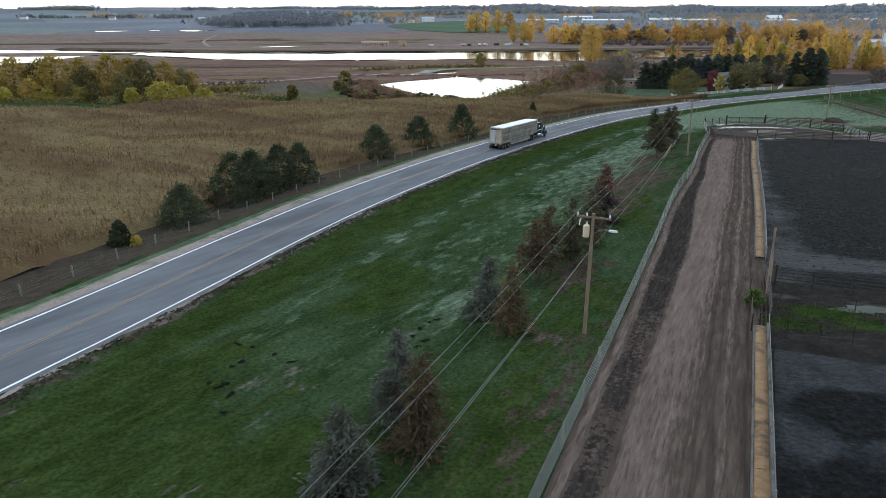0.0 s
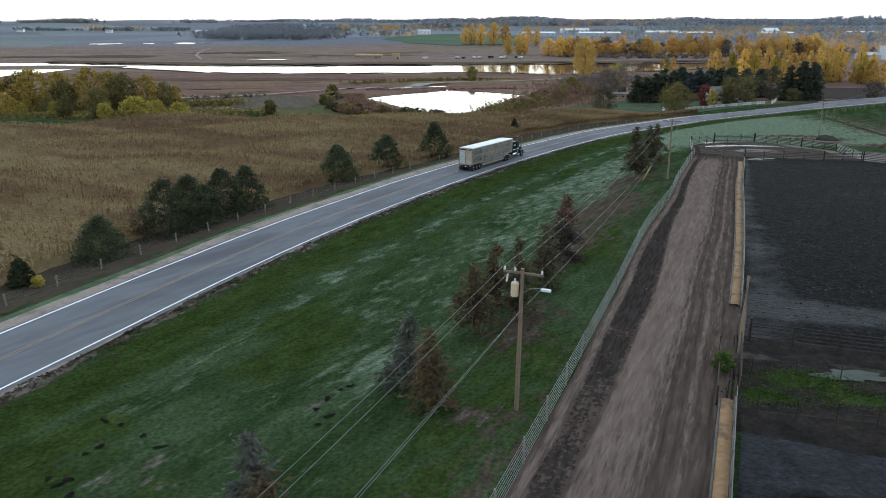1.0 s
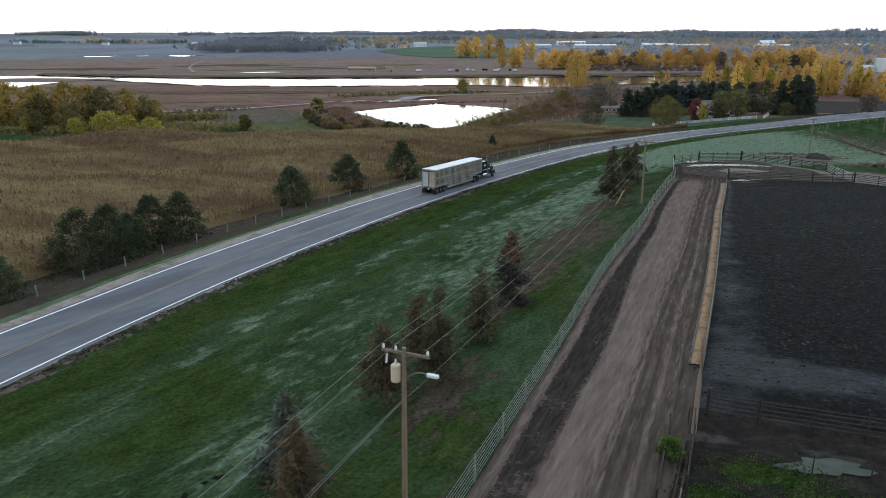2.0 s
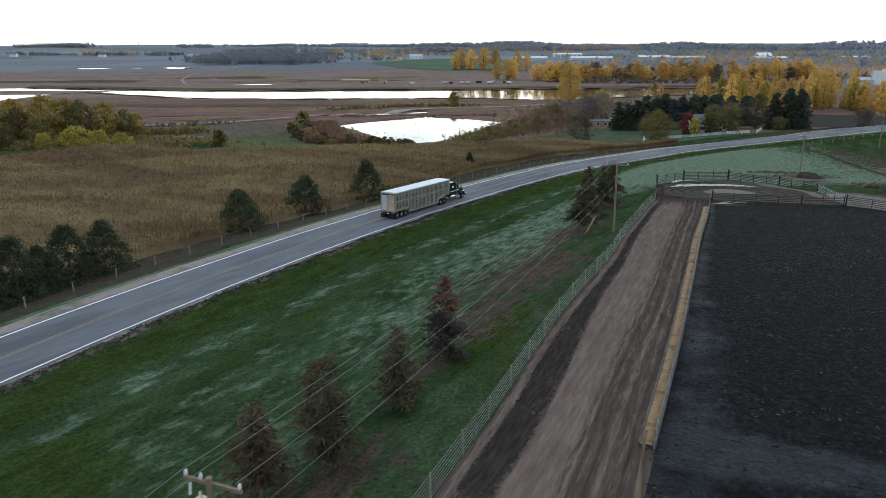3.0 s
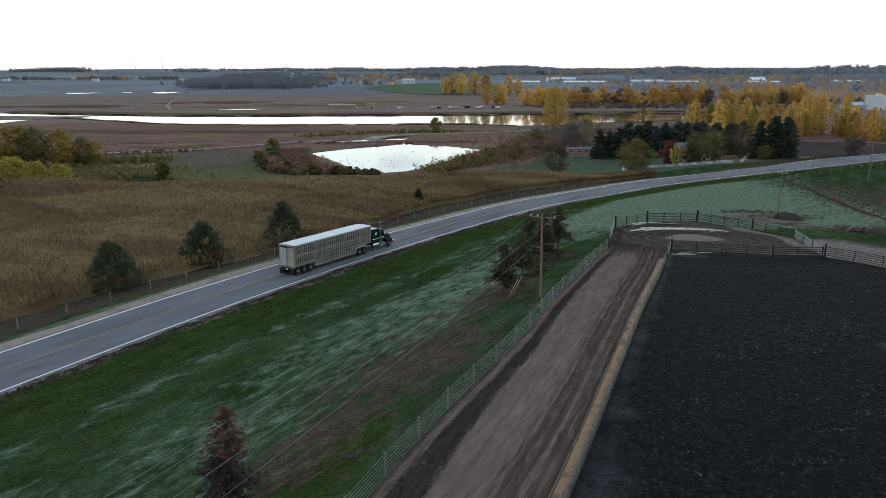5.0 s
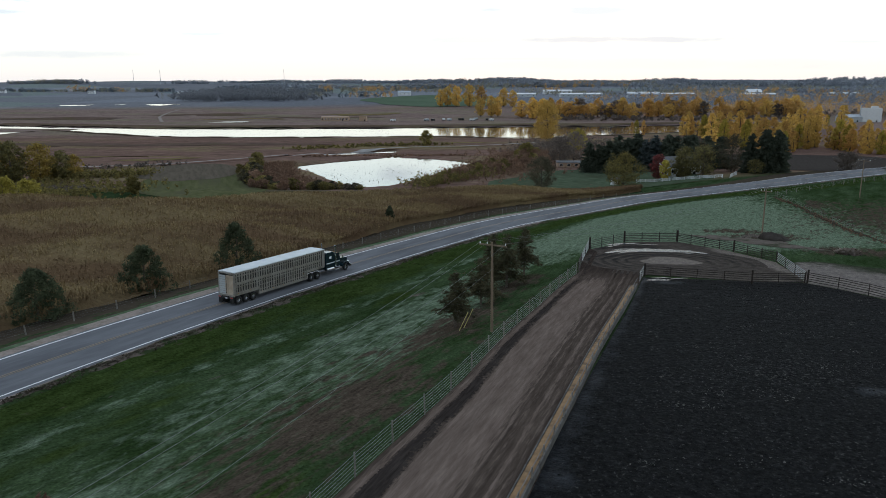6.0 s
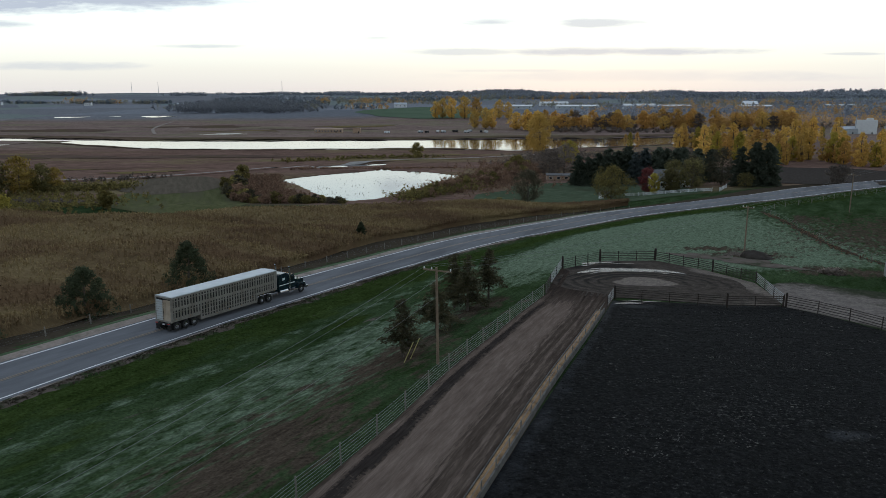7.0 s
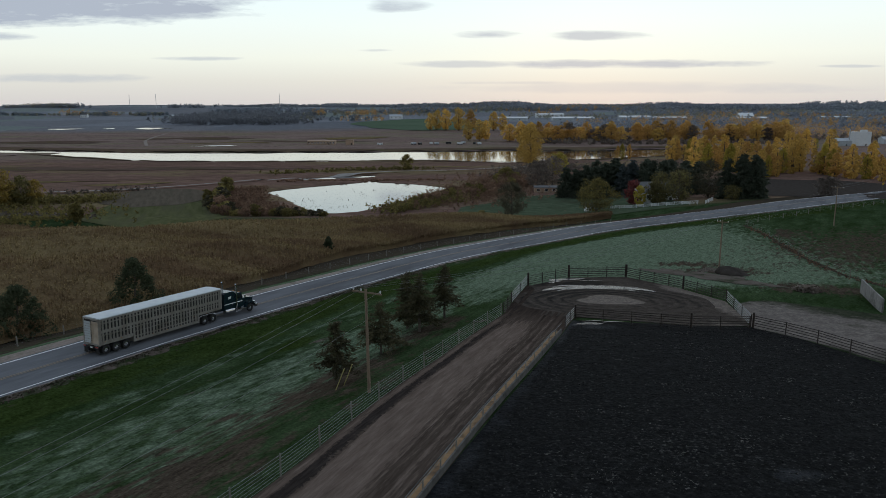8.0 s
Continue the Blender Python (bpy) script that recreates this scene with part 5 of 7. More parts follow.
SPRUCE_GREEN = leafy("spruce_needles", (0.05, 0.047, 0.026), (0.095, 0.083, 0.045), spread=0.35)
SPRUCE_FROST = leafy("frosted_needles", (0.052, 0.054, 0.04), (0.115, 0.122, 0.105), spread=0.35)
SPRUCE_BROWN = leafy("browning_needles", (0.072, 0.054, 0.03), (0.12, 0.086, 0.046), spread=0.35)
SPRUCE_GREY = leafy("bare_grey_twigs", (0.062, 0.054, 0.047), (0.1, 0.085, 0.074))
SPRUCE_RED = leafy("dead_needles", (0.14, 0.075, 0.055), (0.2, 0.11, 0.08))
JUNIPER = leafy("juniper_leaves", (0.046, 0.056, 0.031), (0.082, 0.096, 0.053), spread=0.3)
PINE_DARK = leafy("pine_needles", (0.062, 0.074, 0.054), (0.1, 0.115, 0.084), spread=0.3)
PINE_BLUE = leafy("blue_needles", (0.085, 0.105, 0.105), (0.13, 0.155, 0.155))
YELLOW = leafy("yellow_leaves", (0.57, 0.37, 0.1), (0.69, 0.475, 0.145), spread=0.28)
YELLOW_GREEN = leafy("yellow_green_leaves", (0.3, 0.245, 0.05), (0.43, 0.345, 0.07), spread=0.3)
ORANGE = leafy("orange_leaves", (0.48, 0.285, 0.09), (0.6, 0.37, 0.12), spread=0.28)
OLIVE = leafy("olive_leaves", (0.15, 0.13, 0.05), (0.25, 0.2, 0.07))
MAROON = leafy("maroon_leaves", (0.15, 0.045, 0.045), (0.22, 0.075, 0.07))
RUSSET = leafy("russet_leaves", (0.175, 0.108, 0.074), (0.27, 0.168, 0.115))
BARE_TWIG = leafy("twigs", (0.125, 0.1, 0.085), (0.2, 0.165, 0.14))
GREENLEAF = leafy("green_leaves", (0.05, 0.09, 0.02), (0.085, 0.13, 0.03))


def stand(x, y, yaw=0, s=1.0, sz=None):
    return Matrix.Translation((x, y, hz(x, y, -0.05))) @ pose(0, 0, 0, 0, 0, yaw) @ Matrix.Diagonal((s, s, sz or s, 1))


# young spruces in the roadside grass, thin and browning
for k, (x, y, h, w, bare, mt, lb, dd) in enumerate((
    (-2.6, 36.0, 6.2, 3.4, 0.06, SPRUCE_FROST, "frosted young spruce with browning inner needles in grass", None),
    (-5.0, 30.5, 4.5, 4.2, 0.04, SPRUCE_FROST, "bushy frosted young spruce in grass", None),
    (-1.2, 33.0, 6.0, 3.8, 0.1, SPRUCE_BROWN, "browning young spruce in grass", None),
    (3.5, 53.1, 5.0, 3.4, 0.12, SPRUCE_FROST, "small sparse frosted spruce in frosted grass", None),
    (4.9, 48.9, 5.1, 3.0, 0.14, SPRUCE_BROWN, "browning young spruce in frosted grass", None),
    (11.8, 63.8, 7.0, 3.3, 0.16, SPRUCE_GREEN, "thin spruce with bare lower trunk in grass", None),
    (10.3, 67.8, 5.5, 3.2, 0.2, SPRUCE_BROWN, "sparse browning spruce in grass", None),
    (8.2, 61.4, 5.6, 3.6, 0.28, SPRUCE_BROWN, "thin brown spruce with bare grey trunk in grass", None),
    (15.1, 71.3, 6.0, 3.3, 0.14, SPRUCE_GREEN, "ragged green-brown spruce in grass", None),
    (18.2, 79.6, 6.8, 3.6, 0.12, SPRUCE_GREY, "dying spruce with rust red top and bare grey branches", SPRUCE_RED),
    (37.4, 126.0, 6.2, 3.6, 0.3, SPRUCE_GREEN, "sparse spruce with bare lower trunk beside the lane fence", None),
    (40.8, 136.5, 5.9, 4.6, 0.24, SPRUCE_GREEN, "low broad spruce beside the lane", None),
    (43.2, 149.0, 7.4, 3.7, 0.2, SPRUCE_GREEN, "tall dark spruce with thin top", None),
    (44.8, 145.5, 7.4, 4.2, 0.2, SPRUCE_GREEN, "tall dark spruce with ragged crown", None),
    (47.9, 151.6, 7.1, 3.8, 0.3, SPRUCE_GREEN, "tall dark spruce with bare lower trunk", None),
)):
    spruce("spruce_tree", lb, h, w, mt, 100 + k, bare=bare, ragged=0.55, dense=(26 if y > 120 else 17) if dd is None else 24, taper=0.8, needle=0.15, m=stand(x, y, k * 50, 1.18, 1.0), group="young spruces", dead=dd)

# junipers along the field fence
for k, (x, y, h, w, lb) in enumerate((
    (-31.5, 84.3, 5.0, 6.6, "dark green juniper bush beside the field fence"),
    (-28.6, 95.6, 7.2, 8.0, "large dark green juniper beside the field fence"),
    (-27.0, 99.6, 7.0, 7.6, "large dark green juniper beside the field fence"),
    (-24.6, 106.2, 6.8, 7.2, "large dark green juniper beside the field fence"),
    (-26.2, 103.0, 5.0, 6.0, "dark green juniper beside the field fence"),
    (-22.4, 110.4, 6.4, 6.8, "dark green juniper beside the field fence"),
    (-12.7, 134.5, 6.2, 7.4, "dark green juniper in front of the maize"),
    (-5.2, 148.0, 6.6, 7.6, "dark green juniper in front of the maize"),
    (4.0, 161.0, 7.6, 7.4, "tall dark green juniper in front of the maize"),
    (25.0, 205, 4.2, 2.6, "small dark juniper beside the field fence"),
    (-35.6, 75.6, 2.9, 2.6, "small dark juniper in dry grass"),
)):
    broadleaf("juniper", lb, "juniper", h, w, JUNIPER, 200 + k, clumps=310, per=36, leaf=0.115 if y < 120 else 0.14, base=-0.12, narrow=0.5, tight=0.55, boughs=0, m=stand(x, y, k * 35), group="junipers")
broadleaf("shrub", "small round yellow-green shrub in dry grass", "shrub", 1.2, 1.5, YELLOW_GREEN, 230, clumps=30, per=30, leaf=0.07, base=0.05, m=stand(-33.4, 74.6))
broadleaf("shrub", "green weed bush growing inside the gate", "shrub", 1.5, 1.6, GREENLEAF, 231, clumps=30, per=34, leaf=0.08, base=0.05, m=stand(24.6, 53.2))
# ---- livestock truck: trailer and tractor ----
ALU = material("brushed_aluminium", (0.255, 0.238, 0.214), (0.325, 0.305, 0.278), 1.5, 0.5, c=(0.175, 0.15, 0.122), scale2=0.6, metal=0.35, lo2=0.5, hi2=0.75)
ROOF = material("trailer_roof", (0.47, 0.5, 0.52), (0.4, 0.43, 0.45), 0.8, 0.45, metal=0.1)
DOOR_TAN = material("dusty_door", (0.46, 0.38, 0.3), (0.34, 0.27, 0.2), 1.2, 0.6)
TEAL = material("dark_teal_paint", (0.005, 0.016, 0.022), (0.008, 0.022, 0.028), 2, 0.25, spec=0.4)
CHROME = material("chrome", (0.62, 0.62, 0.62), (0.55, 0.55, 0.55), 3, 0.15, metal=1.0)
RUBBER = material("tyre_rubber", (0.015, 0.015, 0.015), (0.028, 0.027, 0.026), 6, 0.9)
BLACK = material("black_steel", (0.012, 0.012, 0.013), (0.02, 0.02, 0.02), 4, 0.6)
DARK_GLASS = material("dark_glass", (0.01, 0.012, 0.014), (0.012, 0.014, 0.016), 1, 0.06, spec=0.8)
RED_LENS = material("red_lens", (0.4, 0.02, 0.015), (0.3, 0.015, 0.012), 8, 0.3)
AMBER = material("amber_lens", (0.5, 0.2, 0.02), (0.45, 0.18, 0.02), 8, 0.3)


def wheel(parent, x, y, z, r=0.52, w=0.3, name="wheel"):
    sg = 1 if y > 0 else -1
    prof = [(r * 0.55, -w / 2), (r * 0.93, -w / 2), (r, -w * 0.36), (r, w * 0.36), (r * 0.93, w / 2), (r * 0.55, w / 2)]
    t, n = Shape(), 24
    for i in range(n):
        a, b = 2 * math.pi * i / n, 2 * math.pi * (i + 1) / n
        for j in range(len(prof)):
            (r0, y0), (r1, y1) = prof[j], prof[(j + 1) % len(prof)]
            t.face([(r0 * math.cos(a), y0, r0 * math.sin(a)), (r1 * math.cos(a), y1, r1 * math.sin(a)), (r1 * math.cos(b), y1, r1 * math.sin(b)), (r0 * math.cos(b), y0, r0 * math.sin(b))])
    rim = Shape()
    rim.tube([(0, sg * w * 0.1, 0), (0, sg * w * 0.3, 0), (0, sg * w * 0.34, 0)], [r * 0.56, r * 0.56, r * 0.3], 20)
    rim.tube([(0, sg * w * 0.3, 0), (0, sg * w * 0.55, 0)], [r * 0.2, r * 0.17], 12)
    ob = part(name, t.mesh("tyre", RUBBER), parent, "black tyre", m=Matrix.Translation((x, y, z)))
    part("rim", rim.mesh("rim", CHROME), ob, "polished steel rim")


def livestock_truck(m):
    root = thing("livestock_truck", "dark teal sleeper tractor pulling a punched aluminium livestock trailer", "truck", m)
    L, W, T = 17.6, 2.58, 4.1
    # levels of the body's underside: over the axles, the belly, the nose
    runs = ((0.0, 4.35, 1.22), (4.35, 13.7, 0.5), (13.7, L, 1.42))
    for a, b, z in runs:
        part("deck", Shape().box(((a + b) / 2, 0, z + 0.06), (b - a - 0.01, W - 0.16, 0.12), bevel=0.02).mesh("deck", ALU), root)
    part("upper_deck", Shape().box((L / 2, 0, 2.55), (L - 0.2, W - 0.2, 0.08)).mesh("upper_deck", ALU), root)
    for za, zb in ((0.62, 1.18), (0.62, 1.38)):
        x = 4.35 if zb == 1.18 else 13.7
        part("bulkhead", Shape().box((x, 0, (za + zb) / 2), (0.06, W - 0.1, zb - za)).mesh("bulkhead", ALU), root)
    # punched sides: level bands and rails with open rows between, and upright ribs over them
    for sg in (-1, 1):
        y = sg * (W / 2 - 0.03)
        for a, b, z in runs:
            bands = [(z, z + 0.28), (2.42, 2.74), (3.42, 3.52), (3.76, T - 0.1)]
            if z < 1:
                bands += [(1.05, 1.14), (1.62, 1.68), (2.12, 2.2)]
            else:
                bands += [(2.12, 2.2)]
            for lo, hi in bands:
                part("slat", Shape().box(((a + b) / 2, y, (lo + hi) / 2), (b - a, 0.035, hi - lo), bevel=0.008).mesh("slat", ALU), root)
            part("side_sill", Shape().box(((a + b) / 2, y + sg * 0.02, z + 0.1), (b - a, 0.07, 0.16), bevel=0.01).mesh("side_sill", ALU), root)
            n = int(round((b - a) / 0.44))
            for i in range(n + 1):
                x = a + (b - a) * i / n
                wide = 0.21 if i % 3 else 0.26
                part("side_post", Shape().box((min(max(x, 0.09), L - 0.09), y + sg * 0.03, (z + T - 0.1) / 2), (wide, 0.05, T - 0.1 - z), bevel=0.012).mesh("side_post", ALU), root)
        for x in (4.35, 13.7):
            part("joint_post", Shape().box((x, y + sg * 0.06, (0.5 + T) / 2), (0.2, 0.07, T - 0.55), bevel=0.02).mesh("joint_post", ALU), root)
        part("top_rail", Shape().tube([(0, sg * (W / 2 - 0.02), T - 0.1), (L, sg * (W / 2 - 0.02), T - 0.1)], 0.07, 8).mesh("top_rail", ROOF), root)
    # black boxes added inside, standing in for the trailer's shaded interior behind the slots
    for a, b, z in runs:
        part("inner_panel", Shape().box(((a + b) / 2, 0, (z + T) / 2), (b - a - 0.1, 1.6, T - z - 0.3)).mesh("inner_panel", BLACK), root, "black box added inside to keep the slots dark")
    # roof with rounded rims, on bows
    ys = np.linspace(-1, 1, 13)
    prof = [(W / 2 * v, T - 0.07 * abs(v) ** 4 + 0.0) for v in ys] + [(W / 2 * v, T - 0.12) for v in ys[::-1]]
    part("roof", Shape().prism(prof, "x", -0.02, L + 0.02).mesh("roof", ROOF), root, "pale smooth roof skin")
    part("nose", Shape().box((L + 0.015, 0, (1.42 + T) / 2 - 0.06), (0.05, W - 0.06, T - 1.55), bevel=0.01).mesh("nose", ALU), root)
    # tail: frame, doors, vent, lamps, flaps
    part("rear_frame", Shape().box((0.0, 0, T - 0.22), (0.1, W, 0.2)).box((0.0, W / 2 - 0.08, 2.6), (0.1, 0.16, 2.76)).box((0.0, -W / 2 + 0.08, 2.6), (0.1, 0.16, 2.76)).box((0, 0, 1.15), (0.14, W, 0.2)).mesh("rear_frame", ALU), root)
    part("tail_door", Shape().box((-0.01, 0.62, 2.45), (0.06, 1.05, 2.4), bevel=0.01).mesh("tail_door", ROOF), root, "white roll-up tail door")
    for k in range(8):
        part("door_rib", Shape().box((-0.05, 0.62, 1.4 + k * 0.28), (0.03, 1.0, 0.03)).mesh("door_rib", ALU), root)
    part("tail_door", Shape().box((-0.01, -0.58, 2.45), (0.06, 1.1, 2.4), bevel=0.01).mesh("tail_door", DOOR_TAN), root, "dusty tan tail door")
    for k in (-0.12, -0.36, 0.06):
        part("door_bar", Shape().box((-0.06, k, 2.45), (0.05, 0.05, 2.4), bevel=0.01).mesh("door_bar", DOOR_TAN), root)
    for k in range(4):
        part("vent_slot", Shape().box((-0.06, 0.9 - k * 0.26, 3.74), (0.05, 0.22, 0.22)).mesh("vent_slot", BLACK), root)
    part("bumper", Shape().box((-0.12, 0, 0.86), (0.12, W - 0.2, 0.2), bevel=0.03).mesh("bumper", BLACK), root)
    part("number_plate", Shape().box((-0.2, -0.1, 0.84), (0.02, 0.32, 0.16)).mesh("number_plate", WHITE_PAINT), root, "white blank number plate")
    for sg in (-1, 1):
        bx = part("lamp_box", Shape().box((-0.19, sg * 0.98, 0.93), (0.06, 0.46, 0.2), bevel=0.02).mesh("lamp_box", CHROME), root)
        for k in (-0.13, 0.02, 0.15):
            part("tail_lamp", Shape().box((-0.23, sg * 0.98 + k, 0.93), (0.03, 0.11, 0.1), bevel=0.02).mesh("tail_lamp", RED_LENS), bx, "red tail lamp")
        part("mud_flap", Shape().box((-0.1, sg * 0.93, 0.46), (0.03, 0.6, 0.62), bevel=0.01).mesh("mud_flap", RUBBER), root)
        for x in np.linspace(0.6, L - 0.5, 9):
            part("marker_lamp", Shape().box((float(x), sg * (W / 2 + 0.045), 0.8 if 4.4 < x < 12.2 else 1.42), (0.1, 0.03, 0.05)).mesh("marker_lamp", AMBER), root, "amber marker lamp")
    for x in (0.75, 2.02, 3.3):
        part("axle", Shape().tube([(x, -1.1, 0.52), (x, 1.1, 0.52)], 0.08, 8).mesh("axle", BLACK), root)
        for y in (-1.12, 1.12, -0.76, 0.76):
            wheel(root, x, y, 0.52)
    part("suspension", Shape().box((2.0, 0.5, 0.85), (3.6, 0.14, 0.5), bevel=0.03).box((2.0, -0.5, 0.85), (3.6, 0.14, 0.5), bevel=0.03).mesh("suspension", BLACK), root)
    for sg in (-1, 1):
        part("fender_skirt", Shape().box((2.0, sg * (W / 2 - 0.02), 1.2), (4.2, 0.05, 0.16), bevel=0.02).mesh("fender_skirt", ALU), root)
    # tractor
    part("chassis", Shape().box((19.05, 0.42, 0.95), (9.0, 0.1, 0.26)).box((19.05, -0.42, 0.95), (9.0, 0.1, 0.26)).mesh("chassis", BLACK), root)
    for x in (14.80, 16.17):
        part("axle", Shape().tube([(x, -1.1, 0.52), (x, 1.1, 0.52)], 0.09, 8).mesh("axle", BLACK), root)
        for y in (-1.1, 1.1, -0.74, 0.74):
            wheel(root, x, y, 0.52)
    for sg in (-1, 1):
        wheel(root, 22.90, sg * 1.05, 0.52, w=0.32)
        part("drive_fender", Shape().tube([(14.20, sg * 0.95, 1.0), (14.55, sg * 0.95, 1.12), (16.40, sg * 0.95, 1.12), (16.80, sg * 0.95, 0.95)], 0.05, 6).mesh("drive_fender", CHROME), root)
    sleeper = part("sleeper", Shape().prism([(18.20, 0.95), (20.20, 0.95), (20.20, 3.05), (19.80, 3.32), (18.40, 3.32), (18.20, 3.15)], "y", -1.16, 1.16).mesh("sleeper", TEAL), root, "dark teal sleeper box")
    cab = part("cab", Shape().prism([(20.20, 0.95), (21.70, 0.95), (21.70, 1.95), (21.45, 2.75), (21.15, 2.9), (20.20, 2.95)], "y", -1.05, 1.05).mesh("cab", TEAL), root, "dark teal cab")
    for sg in (-1, 1):
        part("stripe", Shape().box((19.85, sg * 1.168, 1.75), (3.2, 0.012, 0.1)).mesh("stripe", WHITE_PAINT), sleeper, "white painted stripe")
        part("sleeper_window", Shape().box((19.15, sg * 1.17, 2.55), (0.5, 0.014, 0.32), bevel=0.004).mesh("sleeper_window", WHITE_PAINT if sg < 0 else DARK_GLASS), sleeper)
        part("side_window", Shape().box((20.80, sg * 1.056, 2.4), (0.85, 0.02, 0.55)).mesh("side_window", DARK_GLASS), cab, "dark cab window")
        part("mirror", Shape().box((21.65, sg * 1.45, 2.3), (0.08, 0.2, 0.5), bevel=0.03).box((21.55, sg * 1.25, 2.5), (0.03, 0.4, 0.03)).mesh("mirror", CHROME), cab, "chrome mirror")
        part("exhaust_stack", Shape().tube([(20.30, sg * 1.24, 0.9), (20.30, sg * 1.24, 1.2), (20.30, sg * 1.24, 3.9), (20.20, sg * 1.24, 4.15)], [0.07, 0.13, 0.1, 0.1], 12).mesh("exhaust_stack", CHROME), root, "tall chrome exhaust stack")
        part("fuel_tank", Shape().tube([(18.35, sg * 0.98, 0.82), (18.40, sg * 0.98, 0.82), (19.95, sg * 0.98, 0.82), (20.00, sg * 0.98, 0.82)], [0.2, 0.33, 0.33, 0.2], 16).mesh("fuel_tank", CHROME), root, "polished fuel tank")
        part("step", Shape().box((20.75, sg * 1.02, 0.62), (1.1, 0.36, 0.3), bevel=0.03).mesh("step", CHROME), root)
        fen = [(22.00, 0.7), (22.15, 1.1), (22.55, 1.32), (23.25, 1.32), (23.70, 1.05), (23.85, 0.75), (23.70, 0.72), (23.50, 0.98), (23.20, 1.18), (22.60, 1.18), (22.33, 1.0), (22.20, 0.7)]
        part("front_fender", Shape().prism(fen, "y", sg * 0.75, sg * 1.22).mesh("front_fender", TEAL), root, "dark teal front fender")
        part("headlight", Shape().box((23.87, sg * 0.9, 1.12), (0.14, 0.34, 0.2), bevel=0.05).mesh("headlight", CHROME), root, "chrome headlight pod")
    part("windscreen", Shape().prism([(21.72, 1.98), (21.48, 2.74), (21.50, 2.75), (21.75, 1.99)], "y", -0.9, 0.9).mesh("windscreen", DARK_GLASS), cab, "dark windscreen")
    part("sun_visor", Shape().prism([(21.45, 2.78), (21.80, 2.66), (21.80, 2.7), (21.45, 2.86)], "y", -1.0, 1.0).mesh("sun_visor", CHROME), cab, "chrome sun visor")
    part("hood", Shape().prism([(21.70, 0.95), (23.80, 0.95), (23.85, 1.72), (23.65, 1.82), (21.70, 1.98)], "y", -0.7, 0.7).mesh("hood", TEAL), root, "long dark teal hood")
    part("grille", Shape().box((23.89, 0, 1.32), (0.06, 1.15, 0.85), bevel=0.02).mesh("grille", CHROME), root, "chrome radiator grille")
    part("front_bumper", Shape().box((24.20, 0, 0.6), (0.16, 2.45, 0.42), bevel=0.05).mesh("front_bumper", CHROME), root, "chrome front bumper")
    for k in (-0.7, -0.35, 0, 0.35, 0.7):
        part("roof_lamp", Shape().box((21.35, k, 2.92), (0.14, 0.08, 0.07), bevel=0.02).mesh("roof_lamp", AMBER), cab, "amber roof lamp")
    part("fifth_wheel", Shape().box((15.50, 0, 1.22), (1.0, 0.9, 0.16), bevel=0.05).mesh("fifth_wheel", BLACK), root)
    part("air_lines", Shape().tube([(18.15, 0.2, 1.6), (17.85, 0.1, 1.35), (17.60, 0.2, 1.6)], 0.03, 6).mesh("air_lines", BLACK), root)
    return root


tx, ty = 9.75, 135.7
tz = [hz(tx + d * math.cos(radians(61.3)), ty + d * math.sin(radians(61.3))) for d in (1, 21)]
livestock_truck(Matrix.Translation((tx, ty, hz(tx, ty) + 0.135)) @ pose(0, 0, 0, 0, -math.degrees(math.atan2(tz[1] - tz[0], 20)), 61.3))
# ---- maize field: rows of dry plants ----
CORN_LEAF = material("dry_maize_leaves", (0.19, 0.135, 0.064), (0.285, 0.21, 0.108), 0.9, 0.8, c=(0.155, 0.1, 0.058), scale2=0.05, lo2=0.42, hi2=0.6, spread=0.16, lo=0.4, hi=0.6, stretch=(2.2, 0.7, 1, -20), spec=0.02)
# filler sheet under the leaves: their colours darkened for shade deep in the crop
CORN_SHADED = material("shaded_maize_canopy", (0.137, 0.097, 0.049), (0.21, 0.156, 0.083), 3.0, 0.95, c=(0.115, 0.073, 0.041), scale2=0.05, lo2=0.42, hi2=0.6, bump=0.35, bump_scale=2.6, stretch=(2.2, 0.7, 1, -20), spec=0.0)


